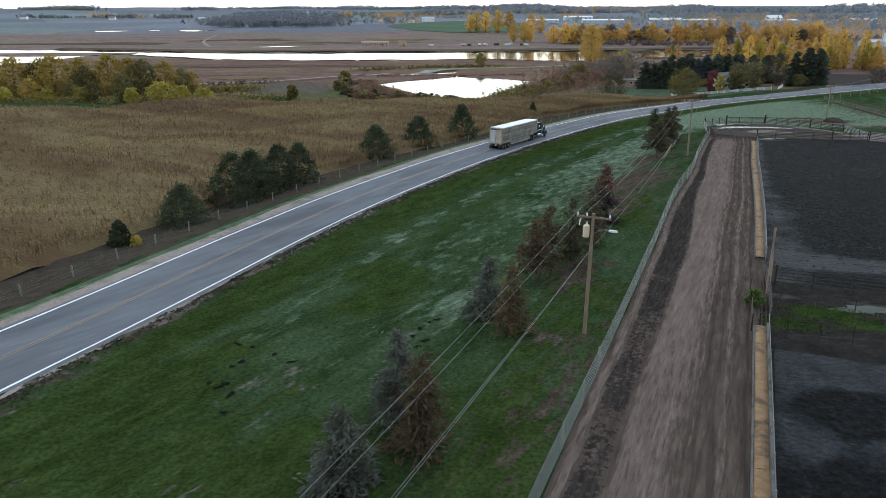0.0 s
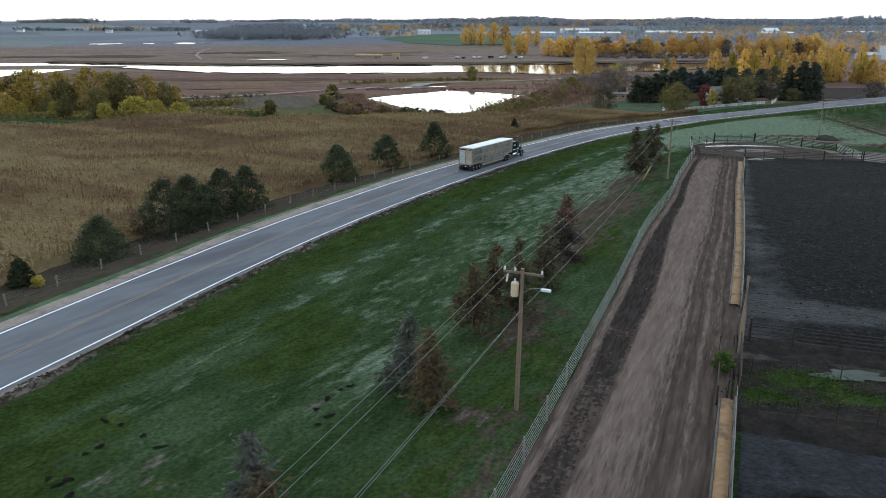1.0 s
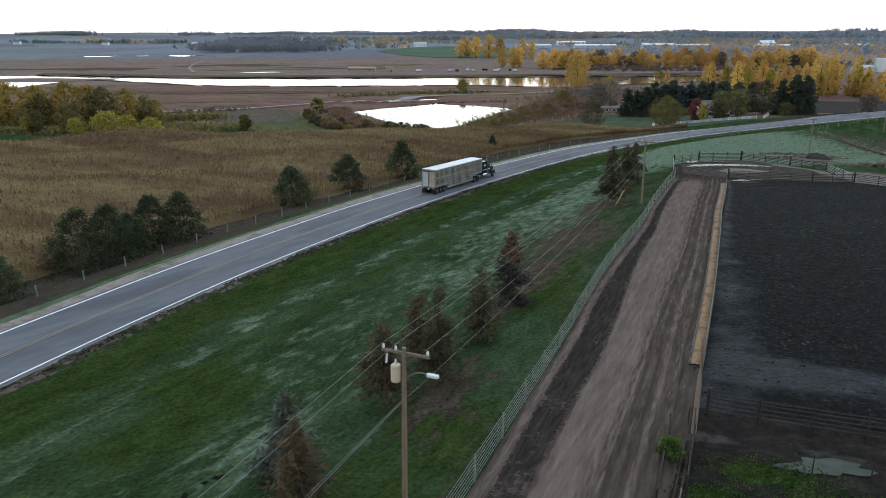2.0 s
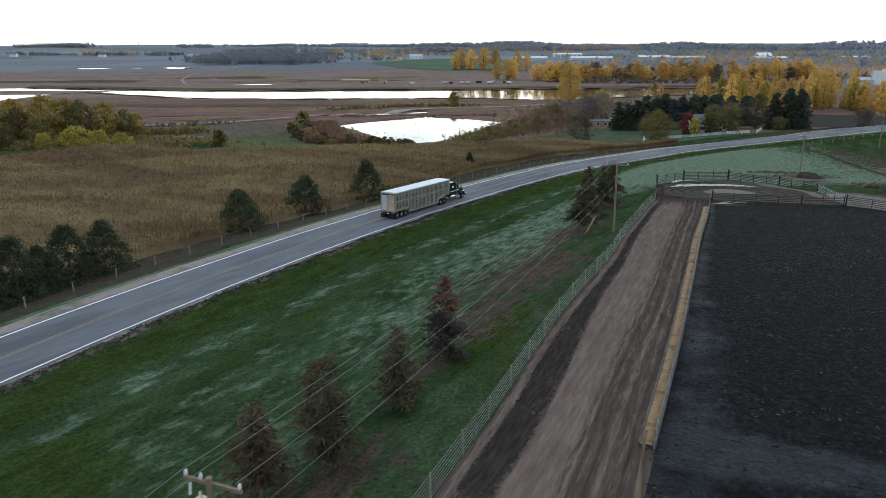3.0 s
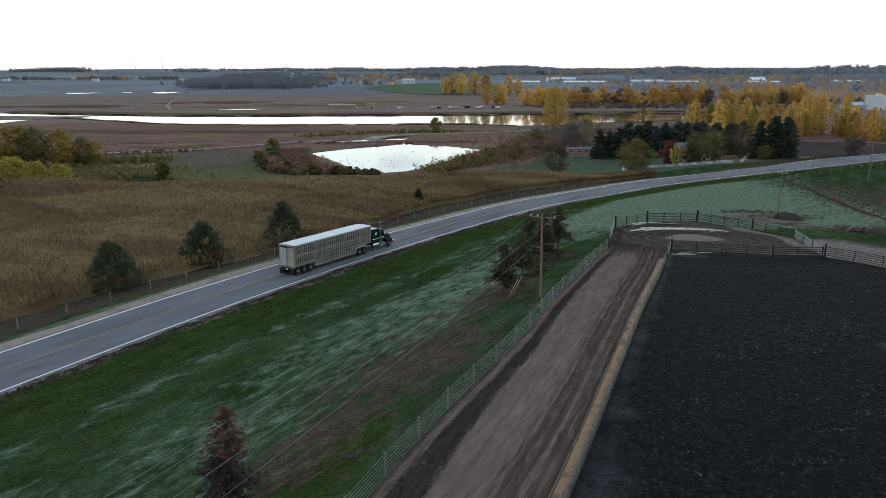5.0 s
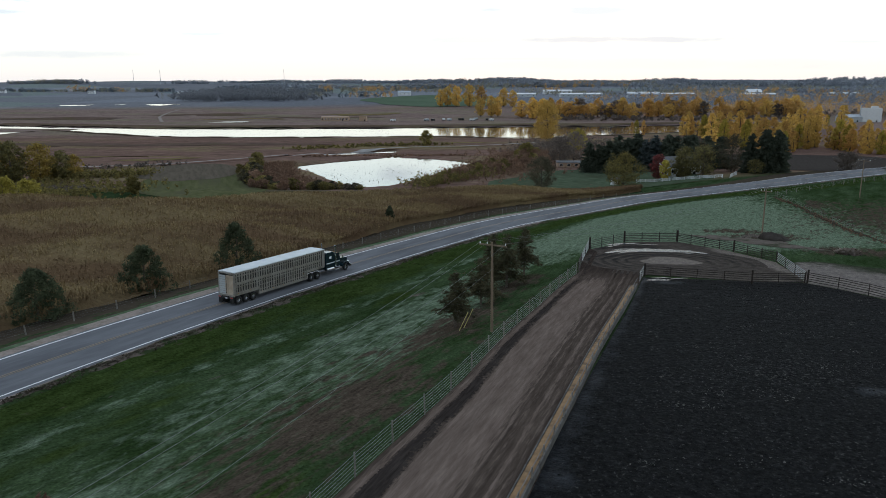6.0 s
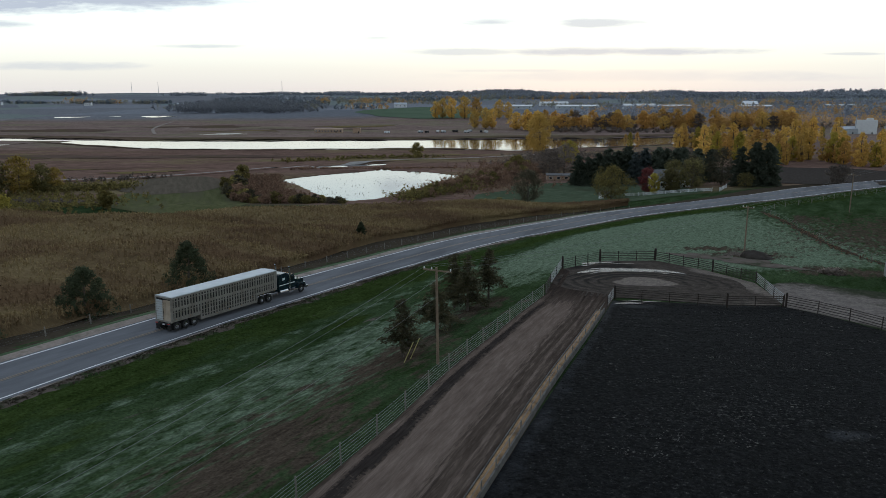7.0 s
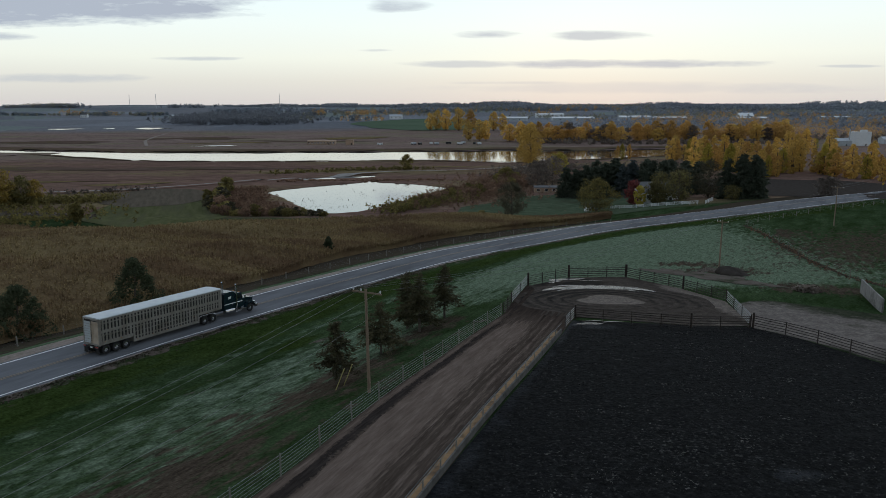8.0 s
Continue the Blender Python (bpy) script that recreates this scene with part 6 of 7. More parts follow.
def maize_field():
    rng = np.random.default_rng(5)
    A, B = CORN_NEAR, CORN_FAR
    root = thing("maize_field", "standing field of dry golden-brown maize on rolling ground", "maize field", kind="stuff")
    u = np.linspace(0, 1, 61)[None, :, None]
    P = A[:, None] * (1 - u) + B[:, None] * u
    Z = height(P[..., 0], P[..., 1]) + 1.45 * soft_step(0.0, 0.012, u[..., 0]) * (1 - soft_step(0.995, 1.0, u[..., 0])) + rng.normal(0, 0.12, P.shape[:2])
    part("canopy", sheet("canopy", P[..., 0], P[..., 1], Z, CORN_SHADED), root)
    n = 64000
    s = rng.random(n) ** 1.0 * (len(A) - 1.001)
    v = rng.random(n) ** 1.35
    i = s.astype(int)
    f = (s - i)[:, None]
    a, b = A[i] * (1 - f) + A[i + 1] * f, B[i] * (1 - f) + B[i + 1] * f
    p = a * (1 - v[:, None]) + b * v[:, None]
    keep = p[:, 0] > -210
    p = p[keep]
    n = len(p)
    # plants stand in rows that run along the field
    d = np.array([0.92, 0.39])
    across = p @ np.array([-d[1], d[0]])
    p = p + (np.round(across / 0.76) * 0.76 - across)[:, None] * np.array([-d[1], d[0]])
    z = height(p[:, 0], p[:, 1])
    tall = rng.uniform(1.7, 2.2, n) * (1 + 0.1 * np.sin(p[:, 0] * 0.1) * np.sin(p[:, 1] * 0.13))
    far = np.clip((np.hypot(p[:, 0] - 20, p[:, 1] - 30) - 60) / 200, 0, 1)
    quads = []
    for k in range(3):
        w = rng.uniform(0, 2 * math.pi, n)
        out = np.stack([np.cos(w), np.sin(w)], -1)
        side = np.stack([-np.sin(w), np.cos(w)], -1)
        h0 = tall * rng.uniform(0.6, 0.88, n)
        ln = rng.uniform(0.35, 0.65, n) * (1 + 0.2 * far)
        wd = (rng.uniform(0.05, 0.095, n) * (1 + 1.1 * far))[:, None]
        base, tip = p, p + out * ln[:, None]
        zb, zt = z + h0, z + h0 + rng.uniform(-0.35, 0.35, n)
        mid = p + out * ln[:, None] * 0.5
        zm = np.maximum(zb, zt) + 0.12
        quads.append(np.stack([np.column_stack([base, zb]), np.column_stack([mid + side * wd, zm]), np.column_stack([tip, zt]), np.column_stack([mid - side * wd, zm])], 1))
    w = rng.uniform(0, math.pi, n)
    side = np.stack([np.cos(w), np.sin(w)], -1) * 0.05
    quads.append(np.stack([np.column_stack([p - side, z + tall * 0.5]), np.column_stack([p + side, z + tall * 0.5]), np.column_stack([p + side * 1.6, z + tall]), np.column_stack([p - side * 1.6, z + tall + 0.08])], 1))
    part("plants", quads_mesh("plants", np.concatenate(quads), CORN_LEAF), root)


maize_field()

OLD_POST = material("old_post", (0.11, 0.1, 0.085), (0.17, 0.155, 0.13), 4, 0.95, spread=0.25)
# ---- field fence: grey posts and wire mesh along the road ----
FF = offset(EDGE, 13.4 + WIDER)
FF = FF[(FF[:, 1] > 30) & (FF[:, 1] < 262)]
FFP = run_points(FF, 5.6)
ff = thing("field_fence", "grey weathered posts with wire mesh between road and maize", "fence", pose(FFP[0][0], FFP[0][1], hz(*FFP[0])))
inv = Vector((FFP[0][0], FFP[0][1], hz(*FFP[0])))
fpost = Shape().tube([(0, 0, -0.3), (0, 0, 0.6), (0, 0, 1.15)], [0.085, 0.08, 0.075], 7).mesh("post", POST_WOOD)
rngf = random.Random(3)
for x, y in FFP:
    part("post", fpost, ff, m=Matrix.Translation(Vector((x, y, hz(x, y))) - inv) @ pose(0, 0, 0, rngf.uniform(-3, 3), rngf.uniform(-3, 3), 0))
for h in (0.3, 0.6, 0.85, 1.05):
    part("wire", Shape().tube([Vector((x, y, hz(x, y) + h)) - inv for x, y in FFP], 0.003, 4).mesh("wire", WIRE), ff)

# pasture fence posts to the east, and the white plank fence of the farmhouse
pipe_fence([(126, 243), (122.8, 225.7), (119.5, 209), (116.6, 195), (114, 178), (116, 160)], 8.0, (0.5, 0.9, 1.2), 1.35, 0.008, 0.055, WIRE, OLD_POST, "pasture_fence", "thin wire fence on wooden posts across the pasture")
pipe_fence([(126.5, 243), (134.6, 251.4), (148, 261), (164.7, 273.9), (190.6, 292.7), (250, 335)], 7.0, (0.5, 0.9, 1.2), 1.35, 0.012, 0.09, WIRE, POST_WOOD, "pasture_fence", "wooden posts with wire along the highway")


def plank_fence(L, label):
    P = run_points(L, 2.6)
    root = thing("plank_fence", label, "fence", pose(P[0][0], P[0][1], hz(*P[0])))
    o = Vector((P[0][0], P[0][1], hz(*P[0])))
    post = Shape().box((0, 0, 0.6), (0.16, 0.16, 1.5), bevel=0.02).mesh("post", WHITE_PAINT)
    for x, y in P:
        part("post", post, root, m=Matrix.Translation(Vector((x, y, hz(x, y))) - o))
    for i in range(len(P) - 1):
        a, b = P[i], P[i + 1]
        ln = math.hypot(*(b - a))
        for h in (0.4, 0.78, 1.15):
            part("plank", Shape().box((ln / 2, 0, 0), (ln, 0.05, 0.16)).mesh("plank", WHITE_PAINT), root, m=Matrix.Translation(Vector((a[0], a[1], hz(*a) + h)) - o) @ pose(0, 0, 0, 0, -math.degrees(math.atan2(hz(*b) - hz(*a), ln)), math.degrees(math.atan2(b[1] - a[1], b[0] - a[0]))))
    return root


plank_fence([(112.5, 331), (116.8, 321.4), (137.6, 309.5)], "white three-plank fence in front of the farmhouse garden")
plank_fence([(139.5, 307.5), (146, 318)], "short white plank fence at the farmhouse drive")


# ---- trees of the valley and the farmhouse garden ----
pop = broadleaf("poplar", "tall narrow poplar with bright yellow autumn leaves", "poplar tree", 21, 8.2, YELLOW, 300, clumps=84, per=18, leaf=0.54, boughs=6, base=0.02, narrow=0.8, m=stand(192, 470), group="yellow poplars")
pop2 = broadleaf("poplar", "tall poplar turning golden orange", "poplar tree", 19, 8.2, ORANGE, 301, clumps=84, per=18, leaf=0.54, boughs=6, base=0.02, narrow=0.85, m=stand(214, 452), group="yellow poplars")
pop3 = broadleaf("poplar", "poplar with yellow-green autumn leaves", "poplar tree", 17, 7.6, YELLOW_GREEN, 302, clumps=80, per=18, leaf=0.52, boughs=6, base=0.02, narrow=0.8, m=stand(262, 462), group="yellow poplars")
rt = random.Random(11)
for line, n, jit, hs in (([(234, 640), (232, 576), (218, 498), (222, 448)], 40, 7, 0.92), ([(222, 444), (240, 464), (246, 500), (242, 570)], 30, 7, 0.88), ([(266, 500), (263, 445), (271, 420), (300, 398)], 32, 6, 0.82), ([(278, 490), (300, 450), (340, 425)], 22, 8, 0.85), ([(330, 640), (360, 690), (420, 750)], 18, 12, 1.0), ([(190, 630), (194, 640)], 3, 4, 0.8)):
    for x, y in along(line, n):
        src = rt.choices((pop, pop2, pop3), (5, 2, 2))[0]
        s = hs * rt.uniform(0.5, 1.12)
        copy_thing(src, stand(x + rt.gauss(0, jit * 0.6), y + rt.gauss(0, jit * 0.6), rt.uniform(0, 360), s * rt.uniform(0.85, 1.15), s))
big = broadleaf("cottonwood", "large rounded cottonwood with golden yellow leaves beside the river", "cottonwood tree", 29, 18, YELLOW, 303, clumps=200, per=44, leaf=0.42, base=0.08, narrow=0.9, m=stand(113, 574))
fy = broadleaf("cottonwood", "rounded cottonwood in golden autumn leaf across the river", "cottonwood tree", 24, 15, YELLOW, 304, clumps=84, per=20, leaf=0.74, boughs=6, base=0.1, m=stand(140, 868), group="far cottonwoods")
fo = broadleaf("cottonwood", "rounded orange-brown cottonwood across the river", "cottonwood tree", 23, 14, ORANGE, 305, clumps=84, per=20, leaf=0.74, boughs=6, base=0.1, m=stand(160, 874), group="far cottonwoods")
fg = broadleaf("cottonwood", "half-bare grey-brown cottonwood across the river", "cottonwood tree", 22, 13, BARE_TWIG, 306, clumps=70, per=15, leaf=0.8, boughs=6, base=0.1, m=stand(196, 880), group="far cottonwoods")
for k in range(54):
    x = 128 + 330 * (k + rt.random()) / 54
    copy_thing(rt.choice((fy, fo, fo, fg)), stand(x + rt.gauss(0, 5), rt.uniform(850, 905) + (x - 120) * 0.1, rt.uniform(0, 360), rt.uniform(0.9, 1.4), rt.uniform(0.6, 1.0)))
for x, y, s in ((84, 905, 0.9), (96, 900, 1.0), (104, 905, 0.95), (60, 1085, 1.2), (78, 1080, 1.3), (95, 1090, 1.2), (38, 1090, 1.0), (48, 1100, 1.15), (128, 1100, 1.1), (140, 1092, 1.0), (470, 640, 1.0), (490, 650, 1.1), (520, 700, 1.0), (430, 600, 0.9)):
    copy_thing(rt.choice((fy, fy, fo)), stand(x, y, rt.uniform(0, 360), s))
# farmhouse garden
TUFT = leafy("dry_tufts", (0.05, 0.045, 0.03), (0.11, 0.09, 0.068), spread=0.5)
GARDEN = leafy("dull_olive_leaves", (0.1, 0.09, 0.04), (0.17, 0.145, 0.06))
DARK_TWIG = leafy("dark_twigs", (0.065, 0.06, 0.04), (0.11, 0.095, 0.06))
broadleaf("willow", "broad rounded willow with olive leaves on the lawn", "willow tree", 12, 16, OLIVE, 310, clumps=150, per=40, leaf=0.26, base=0.06, tight=0.8, m=stand(105, 322))
broadleaf("bare_tree", "round half-bare dark olive tree on the lawn's edge", "tree", 12.5, 12.5, DARK_TWIG, 311, clumps=150, per=40, leaf=0.22, base=0.05, tight=0.8, m=stand(74, 321))
broadleaf("maple", "maroon-leaved garden tree beside the farmhouse", "maple tree", 10, 6.5, MAROON, 312, clumps=70, per=36, leaf=0.26, base=0.06, m=stand(122.5, 337))
broadleaf("birch", "small narrow yellow-leaved garden tree", "birch tree", 8, 4.5, YELLOW_GREEN, 313, clumps=60, per=34, leaf=0.24, base=0.06, m=stand(122, 326))
for k, (x, y, h, w) in enumerate(((149, 331, 14.5, 12), (140, 338, 12, 10))):
    broadleaf("tree", "dark rounded brown-leaved garden tree", "tree", h, w, DARK_TWIG, 316 + k, clumps=120, per=40, leaf=0.24, base=0.06, m=stand(x, y))
for k, (x, y, h) in enumerate(((58, 300, 2.2), (62, 303, 2.6), (52, 298, 1.8), (152, 316, 5.5), (168, 330, 4.5))):
    broadleaf("shrub", "low olive shrub at the lawn's edge", "shrub", h, h * 1.3, GARDEN, 370 + k, clumps=40, per=30, leaf=0.2, base=0.03, m=stand(x, y), group="garden shrubs")
for k, (x, y, h, w, mt, lb) in enumerate(((130, 329, 11.5, 10, GARDEN, "airy olive-leaved garden tree"), (136, 325, 12, 11, GARDEN, "airy olive-leaved garden tree"), (127, 322, 9, 7, GARDEN, "airy olive-leaved garden tree"), (97, 420, 15, 14, BARE_TWIG, "bare grey-brown tree behind the cottage"), (106, 430, 16, 14, BARE_TWIG, "bare grey-brown tree behind the cottage"), (121, 500, 14, 12, YELLOW_GREEN, "yellow-green tree near the river"), (86, 470, 8, 9, OLIVE, "olive bushy tree near the pond"), (27, 546, 10, 9, OLIVE, "round olive tree standing alone on the marsh"), (-54, 262, 5.5, 4.5, OLIVE, "small green tree in the meadow"), (-55, 412, 7.5, 8, OLIVE, "rounded olive tree beside the marsh track"), (193, 329, 7, 10, BARE_TWIG, "bare bush in the ploughed field"))):
    broadleaf("tree", lb, "tree", h, w, mt, 320 + k, clumps=56, per=32, leaf=0.3 if y < 400 else 0.42, base=0.08, m=stand(x, y))
pine = spruce("pine", "dense dark green pine in a shelter row", 14, 9.5, PINE_DARK, 340, bare=0.05, ragged=0.3, dense=12, taper=0.42, m=stand(106, 390), group="shelter pines", category="pine tree", needle=0.52)
pine_b = spruce("pine", "blue-green spruce in a shelter row", 14, 9.5, PINE_BLUE, 341, bare=0.04, ragged=0.25, dense=12, taper=0.55, m=stand(127.5, 373), group="shelter pines", category="pine tree", needle=0.52)
for k, (x, y, s) in enumerate(((110, 388, 0.9), (114, 385, 1.0), (117.5, 382, 0.95), (121, 379, 1.05), (125, 378, 1.0), (132, 376, 0.95), (131, 371, 1.05), (136, 369, 1.0), (120, 392, 1.1), (128, 388, 1.1), (140, 380, 1.0), (148, 372, 0.95), (152, 366, 0.9), (152.5, 322, 1.0), (157, 320, 1.1), (161.5, 320, 1.08), (165, 324, 0.95), (152, 350, 0.9), (134, 352, 1.05), (140, 356, 1.0))):
    copy_thing(pine_b if k in (5, 6) else pine, stand(x, y, k * 70, s * (0.85 if y < 326 else 1.1), s * 1.05))

# grove of yellowing willows and brush behind the maize
DARK_OLIVE = leafy("dark_olive_leaves", (0.1, 0.09, 0.04), (0.17, 0.145, 0.055))
DULL_YELLOW = leafy("dull_yellow_leaves", (0.265, 0.222, 0.05), (0.365, 0.3, 0.066), spread=0.3)
OCHRE = leafy("ochre_leaves", (0.29, 0.205, 0.052), (0.4, 0.285, 0.074), spread=0.3)
wl_a = broadleaf("willow", "tall spreading willow with ochre leaves at the marsh edge", "willow tree", 19, 17, OCHRE, 350, clumps=110, per=22, leaf=0.58, boughs=7, base=0.06, m=stand(-205, 352), group="marsh willows")
wl_b = broadleaf("willow", "tall willow with dark olive leaves at the marsh edge", "willow tree", 18, 15, DARK_OLIVE, 351, clumps=110, per=22, leaf=0.58, boughs=7, base=0.05, m=stand(-146, 358), group="marsh willows")
wl_c = broadleaf("willow", "yellow-green bushy willow behind the maize", "willow tree", 8, 9, DULL_YELLOW, 352, clumps=76, per=22, leaf=0.38, boughs=7, base=0.03, m=stand(-104, 270), group="marsh willows")
for x, y, s, src in ((-262, 345, 0.95, wl_b), (-248, 355, 1.05, wl_a), (-236, 350, 0.9, wl_b), (-222, 358, 1.05, wl_a), (-215, 345, 0.8, wl_b), (-196, 360, 1.0, wl_b), (-186, 352, 1.05, wl_a), (-178, 362, 0.95, wl_a), (-170, 350, 0.85, wl_b), (-162, 358, 1.05, wl_a), (-154, 362, 0.95, wl_a), (-138, 366, 0.85, wl_a), (-132, 372, 0.7, wl_b), (-128, 376, 0.55, wl_a), (-170, 335, 0.5, wl_b), (-186, 330, 0.55, wl_a), (-150, 345, 0.5, wl_c), (-205, 330, 0.55, wl_b), (-290, 350, 1.0, wl_a), (-310, 360, 1.0, wl_b), (-335, 350, 1.0, wl_a), (-96, 268, 0.9, wl_c), (-87, 266, 0.8, wl_c), (-114, 268, 0.75, wl_c), (-122, 280, 0.6, wl_b), (-136, 284, 0.5, wl_b), (-148, 300, 0.8, wl_c), (-165, 305, 0.7, wl_c), (-180, 300, 0.8, wl_c), (-140, 318, 0.45, wl_b)):
    copy_thing(src, stand(x, y, rt.uniform(0, 360), s * rt.uniform(0.9, 1.1), s))


# ---- brush and reeds, past counting ----
def brush(name, label, regions, mat, seed, leaf, per=6):
    """Low brush: leaf blades round many small clumps."""
    rng = np.random.default_rng(seed)
    C, R = [], []
    for line, width, count, h0, h1 in regions:
        P = along(line, 200)
        i = rng.integers(0, 200, count)
        q = P[i] + rng.normal(0, width / 2, (count, 2))
        hgt = rng.uniform(h0, h1, count)
        ok = wet(q[:, 0], q[:, 1]) < -0.1
        q, hgt = q[ok], hgt[ok]
        for f in (0.25, 0.6, 0.9):
            C.append(np.column_stack([q + rng.normal(0, 0.4, q.shape), height(q[:, 0], q[:, 1]) + hgt * f]))
            R.append(hgt * 0.4)
    C, R = np.concatenate(C), np.concatenate(R)
    Q = scatter_leaves(C, R, per, leaf, rng)
    thing(name, label, "brush", kind="stuff", data=quads_mesh(name, Q, mat))


bush_a = broadleaf("pond_bush", "rounded russet brown bush beside the pond", "bush", 4.4, 6.4, RUSSET, 380, clumps=52, per=15, leaf=0.37, boughs=5, base=0.0, m=stand(-40, 352), group="pond bushes")
bush_b = broadleaf("pond_bush", "dense dark brown bush beside the pond", "bush", 5.0, 6.2, DARK_TWIG, 381, clumps=52, per=15, leaf=0.37, boughs=5, base=0.0, m=stand(-32, 336), group="pond bushes")
bush_c = broadleaf("pond_bush", "olive-leaved bush beside the pond", "bush", 4.6, 5.6, OLIVE, 382, clumps=52, per=15, leaf=0.37, boughs=5, base=0.0, m=stand(-20, 326), group="pond bushes")
for line, n, jit, shrink, kinds, lo, hi in (([(-54, 404), (-49, 378), (-42, 352), (-30, 334), (-14, 326), (4, 326)], 66, 4.0, 0.5, (bush_a, bush_b, bush_c, bush_c), 0.75, 1.3), ([(34, 356), (44, 372), (56, 388), (70, 400)], 26, 4.5, -0.4, (bush_a, bush_a, bush_c), 0.55, 0.9), ([(58, 396), (72, 410), (82, 440), (92, 490)], 40, 9.0, 0.0, (bush_a, bush_a, bush_a, bush_c), 0.6, 1.0)):
    for k, (x, y) in enumerate(along(line, n)):
        bx, by, small = x + rt.gauss(0, jit * 0.6), y + rt.gauss(0, jit * 0.6), 1 - shrink * k / n
        if wet(bx, by) < -0.2:
            copy_thing(rt.choice(kinds), stand(bx, by, rt.uniform(0, 360), rt.uniform(lo, hi) * (0.5 + 0.5 * small), rt.uniform(lo, hi) * small))
brush("pond_brush", "low russet brush round the pond", (([(-50, 430), (-45, 405), (-36, 376), (-20, 350)], 9, 1500, 0.4, 1.4), ([(30, 352), (44, 376), (58, 405), (66, 430)], 7, 700, 0.4, 1.5), ([(50, 372), (70, 405), (85, 445), (95, 500)], 28, 1500, 1.0, 3.0)), RUSSET, 400, 0.36)
brush("olive_brush", "olive and ochre hedge and brush near the pond", (([(28, 345), (48, 372), (60, 392)], 9, 240, 1.5, 3.5), ([(-190, 325), (-130, 300), (-70, 262)], 22, 1500, 0.6, 2.0), ([(-240, 372), (-160, 352), (-95, 335)], 26, 1100, 0.8, 2.6), ([(-140, 376), (-112, 378), (-100, 385)], 9, 260, 1.5, 3.5), ([(-200, 400), (-140, 397)], 10, 160, 1.0, 3.0), ([(-57, 523), (-5, 546), (40, 552)], 9, 260, 0.8, 1.8)), OLIVE, 401, 0.48)
brush("reed_bed", "brown reeds along the river banks", (([(-40, 466), (10, 476), (50, 470)], 6, 260, 0.3, 0.9), ([(-160, 345), (-128, 318), (-95, 285)], 12, 500, 0.4, 1.0)), RUSSET, 402, 0.5, 6)
brush("marsh_scrub", "scattered dark scrub on the marsh", (([(-180, 404), (-140, 403), (-96, 428)], 5, 70, 1.0, 2.6), ([(100, 520), (200, 560), (300, 580)], 40, 420, 1.0, 3.0), ([(90, 480), (110, 520), (140, 560)], 20, 300, 2, 6), ([(-120, 330), (-85, 290)], 18, 200, 0.8, 2.2)), BARE_TWIG, 403, 0.5, 7)
brush("alley_weeds", "bright green weeds growing in the alley", (([(27.6, 52.0), (31.6, 51.2)], 1.3, 800, 0.03, 0.15), ([(25.1, 49.9), (27.5, 49.0)], 1.1, 460, 0.03, 0.16), ([(29.4, 49.4), (34.8, 48.3)], 1.2, 620, 0.02, 0.11), ([(36, 47.6), (43, 45.4)], 1.6, 420, 0.02, 0.1)), GREENLEAF, 404, 0.065, 4)
# dry tufts and grit where the highway's edge breaks up into grass
rng_t = np.random.default_rng(61)
q = EDGE_FINE[(EDGE_FINE[:, 1] > 5) & (EDGE_FINE[:, 1] < 190)]
i_t = rng_t.integers(1, len(q) - 1, 5200)
along_t = q[i_t + 1] - q[i_t - 1]
along_t /= np.hypot(*along_t.T)[:, None]
off_t = 0.75 + np.abs(rng_t.normal(0, 0.55, len(i_t))) + 0.25 * np.sin(i_t * 0.9) * np.sin(i_t * 0.23)
p_t = q[i_t] + along_t * rng_t.uniform(-0.5, 0.5, len(i_t))[:, None] + np.stack([along_t[:, 1], -along_t[:, 0]], -1) * off_t[:, None]
tufts = scatter_leaves(np.column_stack([p_t, height(p_t[:, 0], p_t[:, 1]) + 0.07]), np.full(len(p_t), 0.09), 3, 0.1, rng_t)
thing("verge_tufts", "brown dry tufts along the highway's crumbling edge", "grass", kind="stuff", data=quads_mesh("verge_tufts", tufts, TUFT))
brush("brush_pile", "heap of grey cut branches in the yard", (([(101.0, 164.5), (102.4, 163.8)], 0.7, 36, 0.3, 0.9),), BARE_TWIG, 405, 0.3, 8)
brush("dry_weeds", "brown weeds along the yard's edge", (([(124.5, 238), (122, 222), (119, 206), (116, 192), (114, 176), (117, 160)], 1.2, 150, 0.06, 0.18),), RUSSET, 406, 0.16, 7)
thing("earth_mound", "low mound of dark brown earth in the pasture", "mound", m=Matrix.Translation((97, 179, hz(97, 179) - 0.05)), data=Shape().tube([(0, 0, 0), (0, 0, 0.45), (0.2, 0, 0.85), (0.2, 0, 1.0)], [3.2, 2.6, 1.2, 0.3], 18).mesh("earth_mound", SOIL, smooth=True))


